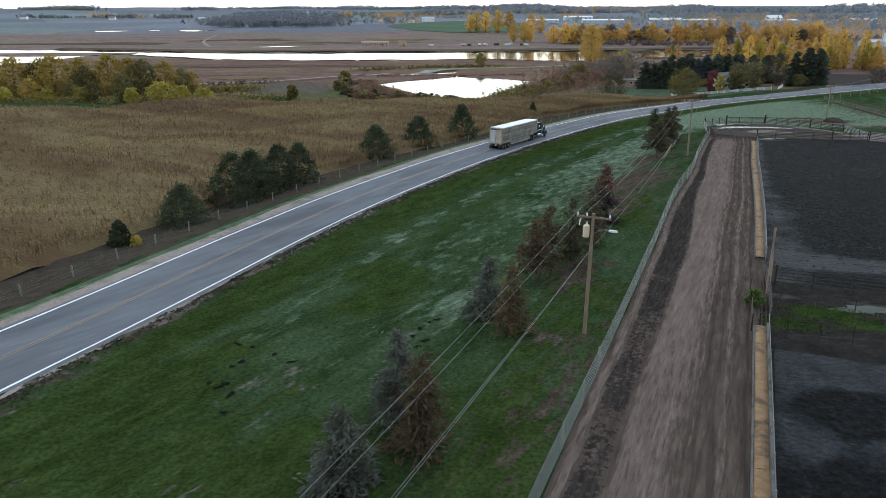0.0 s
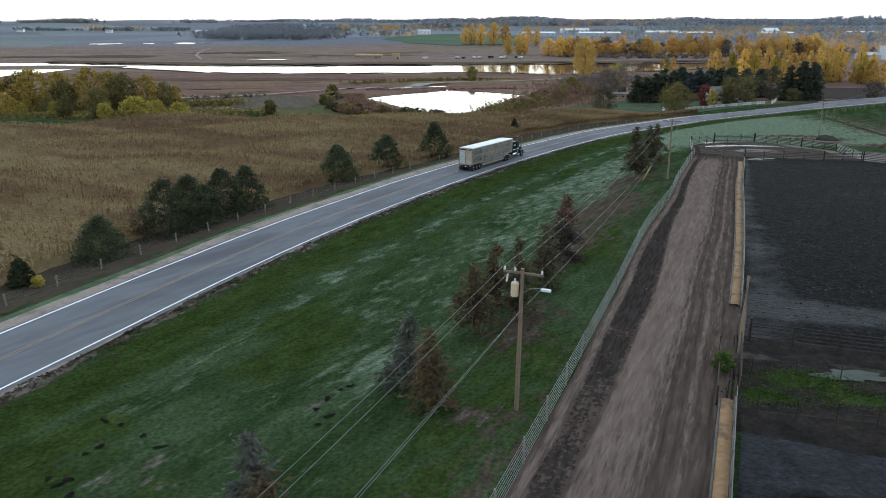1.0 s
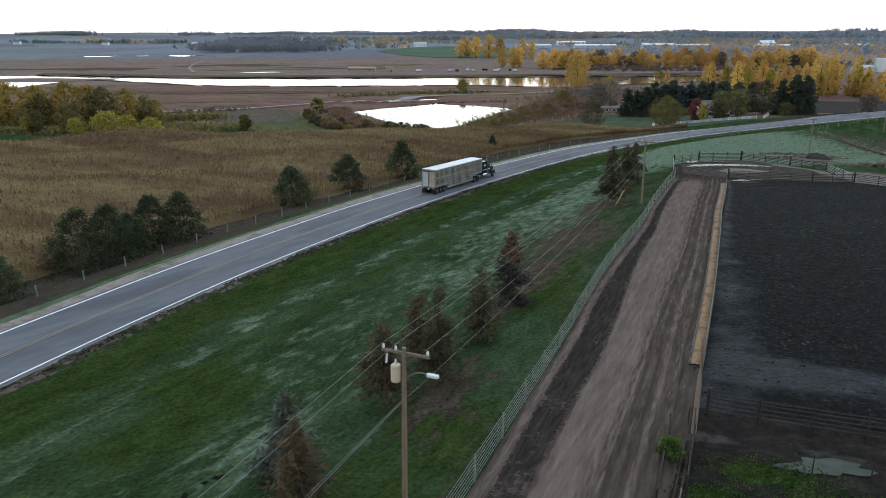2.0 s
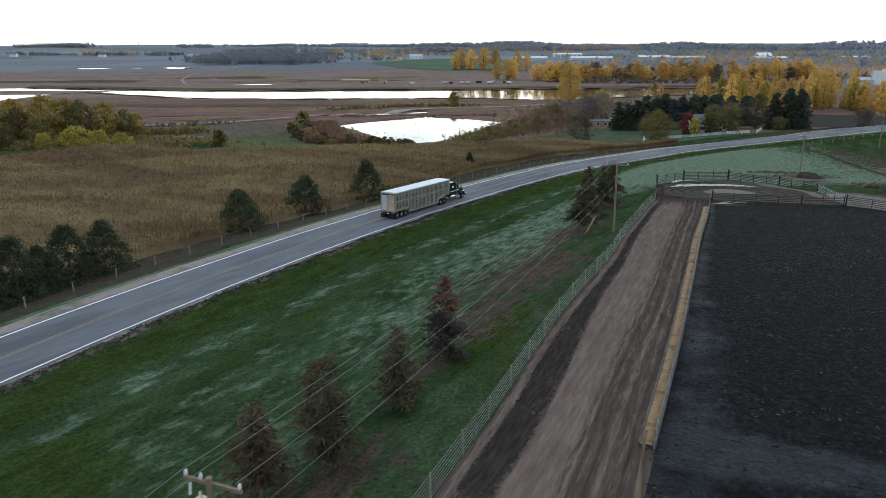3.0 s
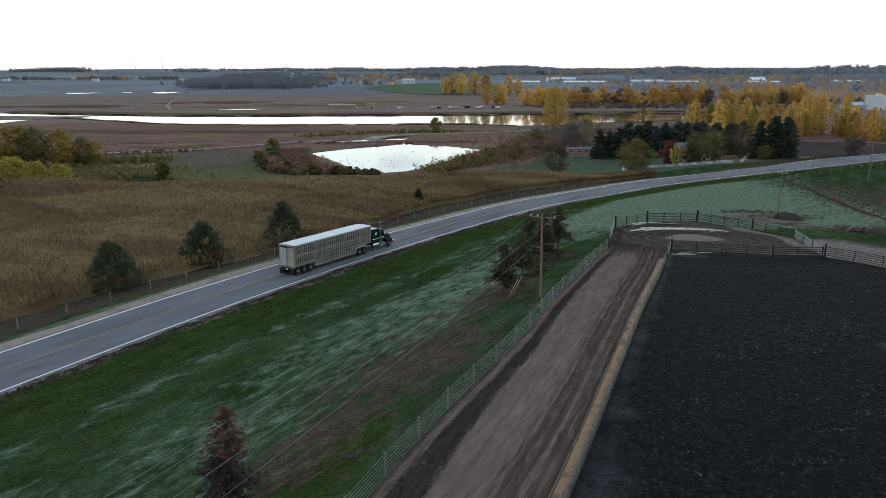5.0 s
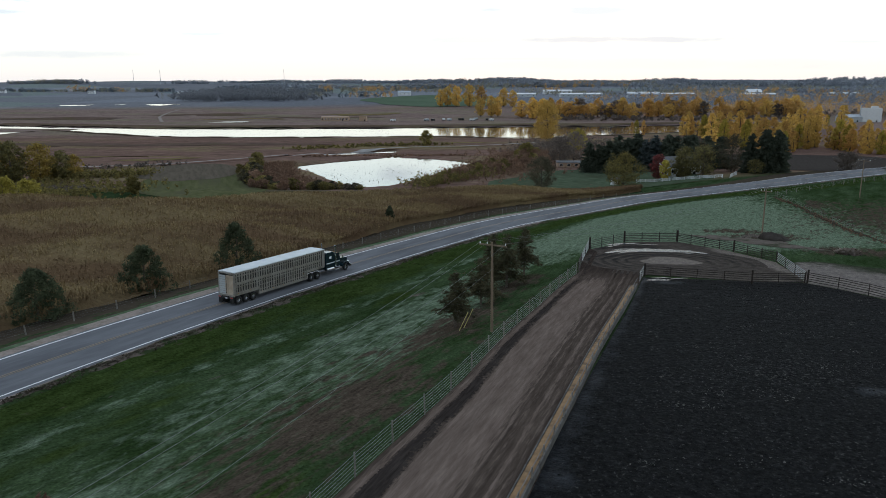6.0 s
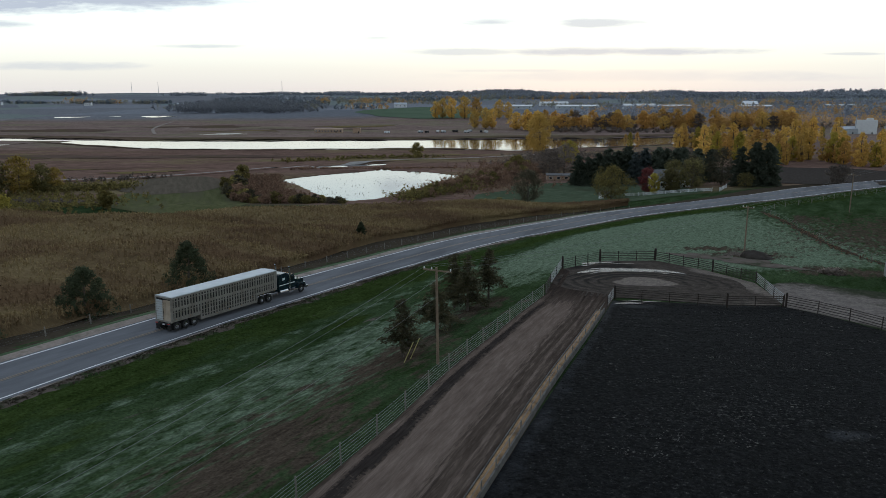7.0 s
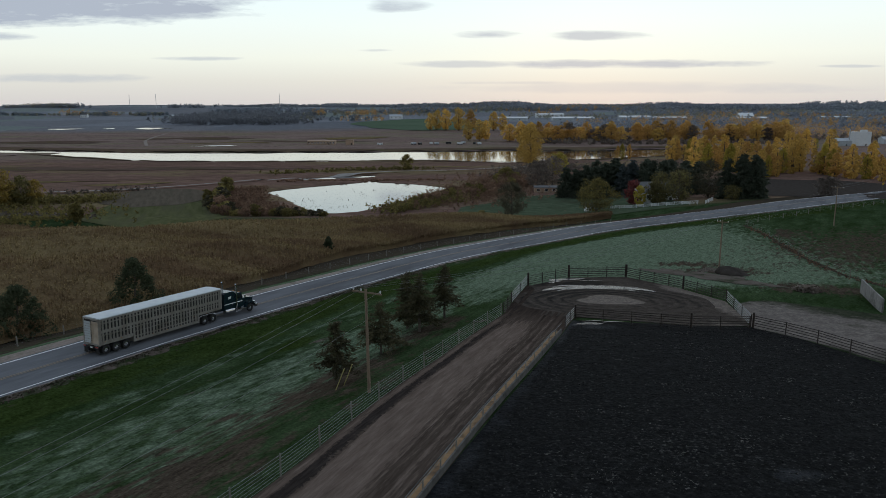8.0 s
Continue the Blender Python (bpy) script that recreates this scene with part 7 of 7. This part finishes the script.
# ---- far woods, in lines and clumps over the hills ----
def woods(name, label, lines_, mat, seed, wide=0.5, per=7, leaf=1.15):
    """Rounded trees, each of several leafy clumps, standing along bands."""
    rng = np.random.default_rng(seed)
    quads = []
    for x0, y0, x1, y1, wdt, n, h in lines_:
        u = rng.random(n)
        q = np.column_stack([x0 + (x1 - x0) * u, y0 + (y1 - y0) * u]) + rng.normal(0, wdt / 2, (n, 2))
        hh = h * rng.uniform(0.6, 1.15, n) * (0.85 + 0.3 * np.sin(q[:, 0] * 0.013 + seed) * np.sin(q[:, 0] * 0.0047))
        z = height(q[:, 0], q[:, 1])
        C, R = [], []
        for f, r, sp in ((0.22, 0.3, 0.16), (0.4, 0.34, 0.22), (0.5, 0.34, 0.25), (0.6, 0.32, 0.25), (0.72, 0.28, 0.16), (0.85, 0.2, 0.07)):
            C.append(np.column_stack([q + rng.normal(0, 1, q.shape) * (hh * sp * wide * 2)[:, None], z + hh * f]))
            R.append(hh * r * wide * 1.7)
        far = min(1.8, max(1.0, (abs(y0) - 600) / 1000))
        quads.append(scatter_leaves(np.concatenate(C), np.concatenate(R), per, leaf * far, rng))
    thing(name, label, "woods", kind="stuff", data=quads_mesh(name, np.concatenate(quads), mat))


# grey, conifer and olive leaf colours carry distance haze: lightened and greyed
FAR_GREY_HAZE = leafy("hazed_grey_woods", (0.225, 0.243, 0.276), (0.295, 0.313, 0.35), spread=0.25)
FAR_CONIFER_HAZE = leafy("hazed_conifers", (0.15, 0.178, 0.202), (0.205, 0.236, 0.262), spread=0.25)
FAR_OLIVE_HAZE = leafy("hazed_olive_woods", (0.21, 0.2, 0.16), (0.27, 0.26, 0.21), spread=0.25)
FAR_ORANGE = leafy("orange_woods", (0.42, 0.255, 0.11), (0.52, 0.33, 0.15), spread=0.25)
woods("far_woods", "leafless woods on the distant hills, tinted with painted haze", (
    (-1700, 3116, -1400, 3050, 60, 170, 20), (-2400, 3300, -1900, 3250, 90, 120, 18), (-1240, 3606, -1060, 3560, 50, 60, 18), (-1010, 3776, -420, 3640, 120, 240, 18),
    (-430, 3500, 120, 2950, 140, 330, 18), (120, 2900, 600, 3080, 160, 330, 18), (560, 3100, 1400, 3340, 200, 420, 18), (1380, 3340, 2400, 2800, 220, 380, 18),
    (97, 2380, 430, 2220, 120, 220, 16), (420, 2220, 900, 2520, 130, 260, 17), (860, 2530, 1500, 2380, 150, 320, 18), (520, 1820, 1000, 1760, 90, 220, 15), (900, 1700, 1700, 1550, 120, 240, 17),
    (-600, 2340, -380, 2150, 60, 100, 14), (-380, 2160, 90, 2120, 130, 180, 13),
    (250, 1180, 900, 1260, 70, 170, 14), (420, 1340, 1300, 1380, 110, 240, 15), (700, 1060, 1500, 1150, 120, 190, 15)), FAR_GREY_HAZE, 500, per=6, leaf=1.65)
# blue-grey instead of brown: mist over the distance put into the leaf colour
HAZED_WOODS = leafy("brown_woods", (0.195, 0.202, 0.222), (0.255, 0.263, 0.285), spread=0.25)
woods("brown_woods", "leafless wood at the marsh edge, blue-grey with painted haze", ((-410, 1340, -200, 1320, 30, 110, 15), (-430, 1430, -190, 1410, 40, 120, 15), (-470, 1560, -200, 1500, 50, 130, 16), (-520, 1700, -240, 1640, 60, 130, 16)), HAZED_WOODS, 506, per=13, leaf=1.35)
woods("far_dark_woods", "conifer belts in the distance, lightened and blued with painted haze", (
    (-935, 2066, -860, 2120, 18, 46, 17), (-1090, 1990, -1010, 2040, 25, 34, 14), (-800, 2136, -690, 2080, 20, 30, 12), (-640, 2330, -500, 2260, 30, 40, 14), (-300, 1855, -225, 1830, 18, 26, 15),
    (-60, 2150, 60, 2130, 40, 40, 15), (560, 900, 760, 880, 40, 60, 16), (700, 1350, 1200, 1300, 60, 120, 16), (640, 2400, 1000, 2450, 80, 90, 18), (-140, 1400, -60, 1340, 14, 22, 13)), FAR_CONIFER_HAZE, 501)
woods("far_olive_woods", "olive autumn woods in the distance, greyed with painted haze", (
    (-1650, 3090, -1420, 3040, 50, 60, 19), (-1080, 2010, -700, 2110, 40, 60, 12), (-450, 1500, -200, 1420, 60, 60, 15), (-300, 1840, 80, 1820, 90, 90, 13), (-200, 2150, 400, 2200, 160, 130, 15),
    (200, 1640, 720, 1600, 90, 130, 14), (600, 2000, 1400, 1950, 160, 160, 16), (120, 2900, 900, 3050, 140, 140, 18), (250, 1560, 900, 1540, 60, 90, 10)), FAR_OLIVE_HAZE, 502)
woods("far_orange_woods", "distant clumps of orange autumn trees", (
    (-245, 1830, -225, 1826, 12, 10, 17), (-160, 1816, -100, 1806, 24, 22, 16), (-60, 1850, -10, 1850, 20, 12, 15), (-60, 2200, 130, 2150, 60, 30, 14), (280, 1810, 320, 1800, 14, 12, 19), (300, 2150, 560, 2250, 90, 40, 16),
    (300, 1300, 800, 1220, 60, 100, 17), (350, 980, 640, 930, 50, 90, 18), (-960, 2060, -920, 2070, 14, 8, 16), (-880, 2130, -840, 2130, 12, 6, 15), (600, 1700, 1100, 1650, 90, 70, 15), (480, 1130, 560, 1120, 20, 18, 19), (-110, 1390, -40, 1330, 16, 14, 14)), FAR_ORANGE, 504, per=14, leaf=0.85)
woods("bank_brush", "bare brown brush on the far river bank", ((150, 850, 420, 850, 20, 130, 7), (480, 900, 640, 880, 30, 60, 9)), BARE_TWIG, 503)

# reed belts along both banks of the river
REED = material("reed_belt", (0.09, 0.064, 0.047), (0.14, 0.1, 0.072), 0.12, 0.95, c=(0.12, 0.1, 0.06), scale2=0.03, bump=0.3, bump_scale=0.8, spec=0.0)
rx_ = np.linspace(-420, 300, 140)
loft("reed_belt", np.stack([rx_, river_far(rx_) + 1], -1), np.stack([rx_, river_far(rx_) + 26], -1), 5, 0.5, REED, "brown reed belt on the far bank of the river", "reeds", 1.2, 71)
rx_ = np.linspace(-330, 240, 140)
loft("reed_belt", np.stack([rx_, river_near(rx_) - 12], -1), np.stack([rx_, river_near(rx_) - 1], -1), 4, 0.45, REED, "brown reed belt on the near bank of the river", "reeds", 1.0, 72)
# ---- buildings ----
SIDING = material("white_siding", (0.68, 0.69, 0.7), (0.6, 0.61, 0.62), 0.6, 0.7)
GREY_METAL = material("grey_sheet_metal", (0.36, 0.39, 0.42), (0.44, 0.47, 0.5), 0.4, 0.5, metal=0.2)
TAN_WALL = material("tan_wall", (0.34, 0.235, 0.165), (0.4, 0.28, 0.2), 0.5, 0.85)
SHINGLE = material("grey_shingle", (0.12, 0.12, 0.125), (0.17, 0.165, 0.165), 1.5, 0.9, bump=0.02)
WINDOW = material("window_glass", (0.02, 0.022, 0.025), (0.03, 0.032, 0.035), 1, 0.1, spec=0.7)


def building(name, label, category, x, y, L, W, H, yaw, wall, roof, rise=0.0, windows=0, door=True, group="", eave=0.4, storeys=1):
    """A block with walls, a pitched or flat roof with eaves, windows with frames and a door."""
    root = thing(name, label, category, Matrix.Translation((x, y, hz(x, y) - 0.2)) @ pose(0, 0, 0, 0, 0, yaw), group)
    gable = [(-W / 2, 0), (W / 2, 0), (W / 2, H), (0, H + rise), (-W / 2, H)] if rise else [(-W / 2, 0), (W / 2, 0), (W / 2, H), (-W / 2, H)]
    part("wall", Shape().prism(gable, "x", -L / 2, L / 2).mesh("wall", wall), root)
    if rise:
        sl = rise / (W / 2)
        e = W / 2 + eave
        rp = [(-e, H - eave * sl + 0.03), (0, H + rise + 0.03), (e, H - eave * sl + 0.03), (e, H - eave * sl + 0.25), (0, H + rise + 0.28), (-e, H - eave * sl + 0.25)]
        part("roof", Shape().prism(rp, "x", -L / 2 - eave, L / 2 + eave).mesh("roof", roof), root)
    else:
        part("roof", Shape().box((0, 0, H + 0.12), (L + 0.3, W + 0.3, 0.24)).mesh("roof", roof), root)
    for st in range(storeys):
        zc = H / storeys * (st + 0.55)
        for k in range(windows):
            wx = -L / 2 + L * (k + 0.5) / windows
            ww, wh = min(1.4, L / windows * 0.5), min(1.3, H / storeys * 0.42)
            fr = part("window", Shape().box((wx, -W / 2 - 0.03, zc), (ww + 0.2, 0.08, wh + 0.2)).mesh("window", SIDING), root)
            part("pane", Shape().box((wx, -W / 2 - 0.08, zc), (ww, 0.03, wh)).mesh("pane", WINDOW), fr)
    if door:
        part("door", Shape().box((L * 0.28, -W / 2 - 0.04, 1.05), (1.1, 0.08, 2.1)).mesh("door", WINDOW), root)
    return root


building("cottage", "low tan cottage with row of dark windows among trees", "house", 102, 412, 15, 7, 2.5, -4, TAN_WALL, SHINGLE, 0.5, 4)
building("farmhouse", "white farmhouse with grey roof behind garden trees", "house", 132, 340, 14, 9, 4.6, 12, SIDING, SHINGLE, 3.0, 4)
building("shed", "small white shed on the lawn", "shed", 105, 333, 3.2, 2.6, 2.2, 10, SIDING, SHINGLE, 0.8, 0)
mill = building("feed_mill", "tall white windowless feed mill tower beyond the poplars", "mill", 482, 808, 19, 10, 14, -22, SIDING, SIDING, 0, 0)
part("roof_hut", Shape().box((3, 0, 15.2), (6, 5, 2.0)).mesh("roof_hut", SIDING), mill)
part("elevator_leg", Shape().box((-10, -4, 8.5), (1.0, 1.0, 17)).mesh("elevator_leg", GREY_METAL), mill)
building("storage_shed", "low pale metal storage shed beside the mill", "shed", 545, 840, 40, 14, 5, -8, GREY_METAL, GREY_METAL, 2.5, 0)
building("storage_shed", "low grey metal storage shed beside the mill", "shed", 462, 812, 22, 12, 5, -5, GREY_METAL, GREY_METAL, 2.5, 0)
building("long_barn", "long low tan barn with dark openings across the river", "barn", -78, 858, 30, 9, 3.6, -3, TAN_WALL, TAN_WALL, 1.0, 9)
building("small_barn", "small tan block building across the river", "barn", -47, 852, 8, 7, 5.5, -3, TAN_WALL, TAN_WALL, 0, 0)
for k, (x, y, L, W, H, yaw, wl_, rf, rs, lb) in enumerate((
    (185, 1420, 60, 26, 5, -4, GREY_METAL, GREY_METAL, 2, "long pale industrial shed in the distance"),
    (310, 1480, 80, 36, 5, -3, GREY_METAL, SIDING, 2, "long grey industrial shed with white roof in the distance"),
    (420, 1440, 60, 30, 7, -6, GREY_METAL, GREY_METAL, 3, "grey industrial shed in the distance"),
    (500, 1500, 70, 30, 5, -6, TAN_WALL, GREY_METAL, 2, "long white industrial shed in the distance"),
    (700, 1610, 28, 34, 5, -12, SIDING, SIDING, 6, "large white gabled hall in the distance"),
    (620, 1400, 60, 24, 7, -8, GREY_METAL, SIDING, 2, "grey industrial shed in the distance"),
    (830, 1500, 60, 24, 5, -10, GREY_METAL, GREY_METAL, 2, "pale industrial shed in the distance"),
    (290, 1640, 60, 26, 7, -3, SIDING, SIDING, 2, "white industrial shed in the distance"),
    (-62, 1400, 16, 10, 6, 10, SIDING, SHINGLE, 4, "white farmhouse on the far hill"),
    (-30, 1460, 24, 12, 6, 0, SIDING, GREY_METAL, 3, "white barn on the far hill"),
    (-120, 1560, 30, 12, 5, -5, SIDING, SHINGLE, 3, "white house on the far hill"),
    (-260, 2150, 14, 9, 6, 5, SIDING, SHINGLE, 4, "white house on the far hill"),
    (-330, 2180, 14, 9, 6, 5, SIDING, SHINGLE, 4, "white house on the far hill"),
    (-380, 2120, 14, 9, 6, -8, SIDING, GREY_METAL, 4, "pale house on the far hill"),
    (-200, 2100, 40, 9, 5, -3, SIDING, SHINGLE, 2, "long pale house on the far hill"),
    (-560, 1830, 60, 12, 5, 2, SIDING, GREY_METAL, 2, "long white farm shed in the distance"),
    (-1040, 1880, 16, 10, 6, 2, SIDING, SHINGLE, 3, "white farmhouse in the distance"),
    (-1330, 1870, 16, 10, 6, 2, SIDING, SHINGLE, 3, "white farmhouse in the distance"),
    (-830, 1900, 16, 10, 6, 2, SIDING, SHINGLE, 3, "white farmhouse in the distance"))):
    building("far_building", lb, "building", x, y, L, W, H, yaw, wl_, rf, rs, max(3, int(L / 9)), False, "distant buildings")
for k, (x, y) in enumerate(((-1420, 3600), (-1180, 3300), (-640, 3300))):
    thing("radio_mast", "thin lattice radio mast on the far horizon", "mast", data=Shape().tube([(x, y, hz(x, y)), (x, y, hz(x, y) + 30), (x, y, hz(x, y) + 62)], [1.0, 0.9, 0.7], 4).mesh("radio_mast", GREY_METAL), group="radio masts")
# parked machinery on the far bank
for k, (x, y) in enumerate(((-14, 846), (22, 852), (29, 848), (41, 855), (47, 849), (60, 853), (72, 846), (76, 858), (88, 851), (93, 847))):
    o = thing("parked_trailer", "small parked farm trailer on the far bank", "trailer", Matrix.Translation((x, y, hz(x, y))) @ pose(0, 0, 0, 0, 0, k * 33), "parked farm trailers")
    part("body", Shape().box((0, 0, 1.5), (6, 2.4, 1.8), bevel=0.2).mesh("body", (SIDING, GREY_METAL, BLACK)[k % 3]), o)
    for wx in (-1.8, 1.8):
        for wy in (-1.1, 1.1):
            part("wheel", Shape().tube([(wx, wy - 0.15, 0.5), (wx, wy + 0.15, 0.5)], 0.5, 10).mesh("wheel", RUBBER), o)
# concrete bunker wall beside the yard
bw = thing("bunker_wall", "pale concrete panel wall of a bunker beside the yard", "wall", pose(105, 152, hz(105, 152), 0, 0, 72))
for k in range(4):
    part("panel", Shape().box((k * 2.9, 0, 0.9), (2.86, 0.2, 2.0), bevel=0.03).mesh("panel", CONCRETE), bw)
sign = thing("road_sign", "small yellow diamond warning sign beside the distant road", "road sign", pose(228, 352, hz(228, 352), 0, 0, 10))
part("post", Shape().box((0, 0, 1.3), (0.08, 0.08, 2.8)).mesh("post", GALV), sign)
part("plate", Shape().box((0, -0.07, 2.9), (0.85, 0.04, 0.85), pose(0, 0, 0) @ Matrix.Translation((0, 0, 2.9)) @ pose(0, 0, 0, 0, 45, 0) @ Matrix.Translation((0, 0, -2.9))).mesh("plate", YELLOW_SIGN), sign, "yellow diamond plate")
# clods and trampled lumps over the pens
rng_c = np.random.default_rng(77)
clods = Shape()
for k in range(6500):
    u, v = rng_c.random(), rng_c.random()
    i = int(u * 59)
    a, b = pen_w[i], pen_e[i]
    q = a + (b - a) * v
    z0, r = hz(q[0], q[1]) + 0.03, rng_c.uniform(0.05, 0.15)
    ring = [(q[0] + r * rng_c.uniform(0.7, 1.2) * math.cos(w), q[1] + r * rng_c.uniform(0.7, 1.2) * math.sin(w), z0) for w in (0.2, 1.5, 2.6, 3.9, 5.2)]
    top = (q[0], q[1], z0 + r * rng_c.uniform(0.4, 0.8))
    for j in range(5):
        clods.face([ring[j], ring[(j + 1) % 5], top])
thing("mud_clods", "trampled lumps of dark mud in the pen", "mud", kind="stuff", data=clods.mesh("mud_clods", CLOD))


# pale straw and dry dung trodden into the pen
STRAW = material("trodden_straw", (0.05, 0.048, 0.045), (0.1, 0.095, 0.088), 5, 0.95, bump=0.02, bump_scale=20, spread=0.5, spec=0.0)
litter = Shape()
for k in range(130):
    u, v = rng_c.random(), rng_c.random() * 0.8 + 0.08
    i = int(u * 59)
    c0 = pen_w[i] + (pen_e[i] - pen_w[i]) * v
    for _ in range(rng_c.integers(8, 34)):
        q = c0 + rng_c.normal(0, 0.55, 2) * np.array([2.0, 0.8])
        r, w0 = rng_c.uniform(0.02, 0.06) + 0.08 * rng_c.random() ** 4, rng_c.uniform(0, 6.28)
        z0 = hz(q[0], q[1]) + 0.075
        litter.face([(q[0] + r * f * rng_c.uniform(0.5, 1.3) * math.cos(w0 + w), q[1] + r * f * rng_c.uniform(0.5, 1.3) * math.sin(w0 + w), z0 + rng_c.uniform(0, 0.03)) for w, f in ((0, 1.5), (1.2, 0.7), (2.3, 0.9), (3.3, 1.4), (4.4, 0.7), (5.4, 0.8))])
thing("straw_litter", "pale flecks of trodden straw in the pen mud", "straw", kind="stuff", data=litter.mesh("straw_litter", STRAW))


# dead stalks standing in the pond
rng_p = np.random.default_rng(88)
stalks = []
for cx, cy, n, sp in ((-14, 385, 26, 7), (-6, 372, 22, 6), (12, 400, 30, 12), (20, 430, 14, 10), (4, 360, 16, 5), (26, 395, 10, 7), (-2, 415, 16, 10)):
    for _ in range(n):
        x, y = rng_p.normal(cx, sp), rng_p.normal(cy, sp)
        if wet(x, y) > 0.15:
            h, a = rng_p.uniform(0.15, 0.5), rng_p.uniform(0, math.pi)
            dx, dy, lx, ly = 0.12 * math.cos(a), 0.12 * math.sin(a), rng_p.normal(0, 0.5), rng_p.normal(0, 0.5)
            stalks.append([(x - dx, y - dy, POND_Z - 0.1), (x + dx, y + dy, POND_Z - 0.1), (x + dx * 0.5 + lx, y + dy * 0.5 + ly, POND_Z + h), (x - dx * 0.5 + lx, y - dy * 0.5 + ly, POND_Z + h * 0.9)])
thing("pond_stalks", "dark dead reed stalks standing in the pond", "reeds", kind="stuff", data=quads_mesh("pond_stalks", stalks, DARK_TWIG))
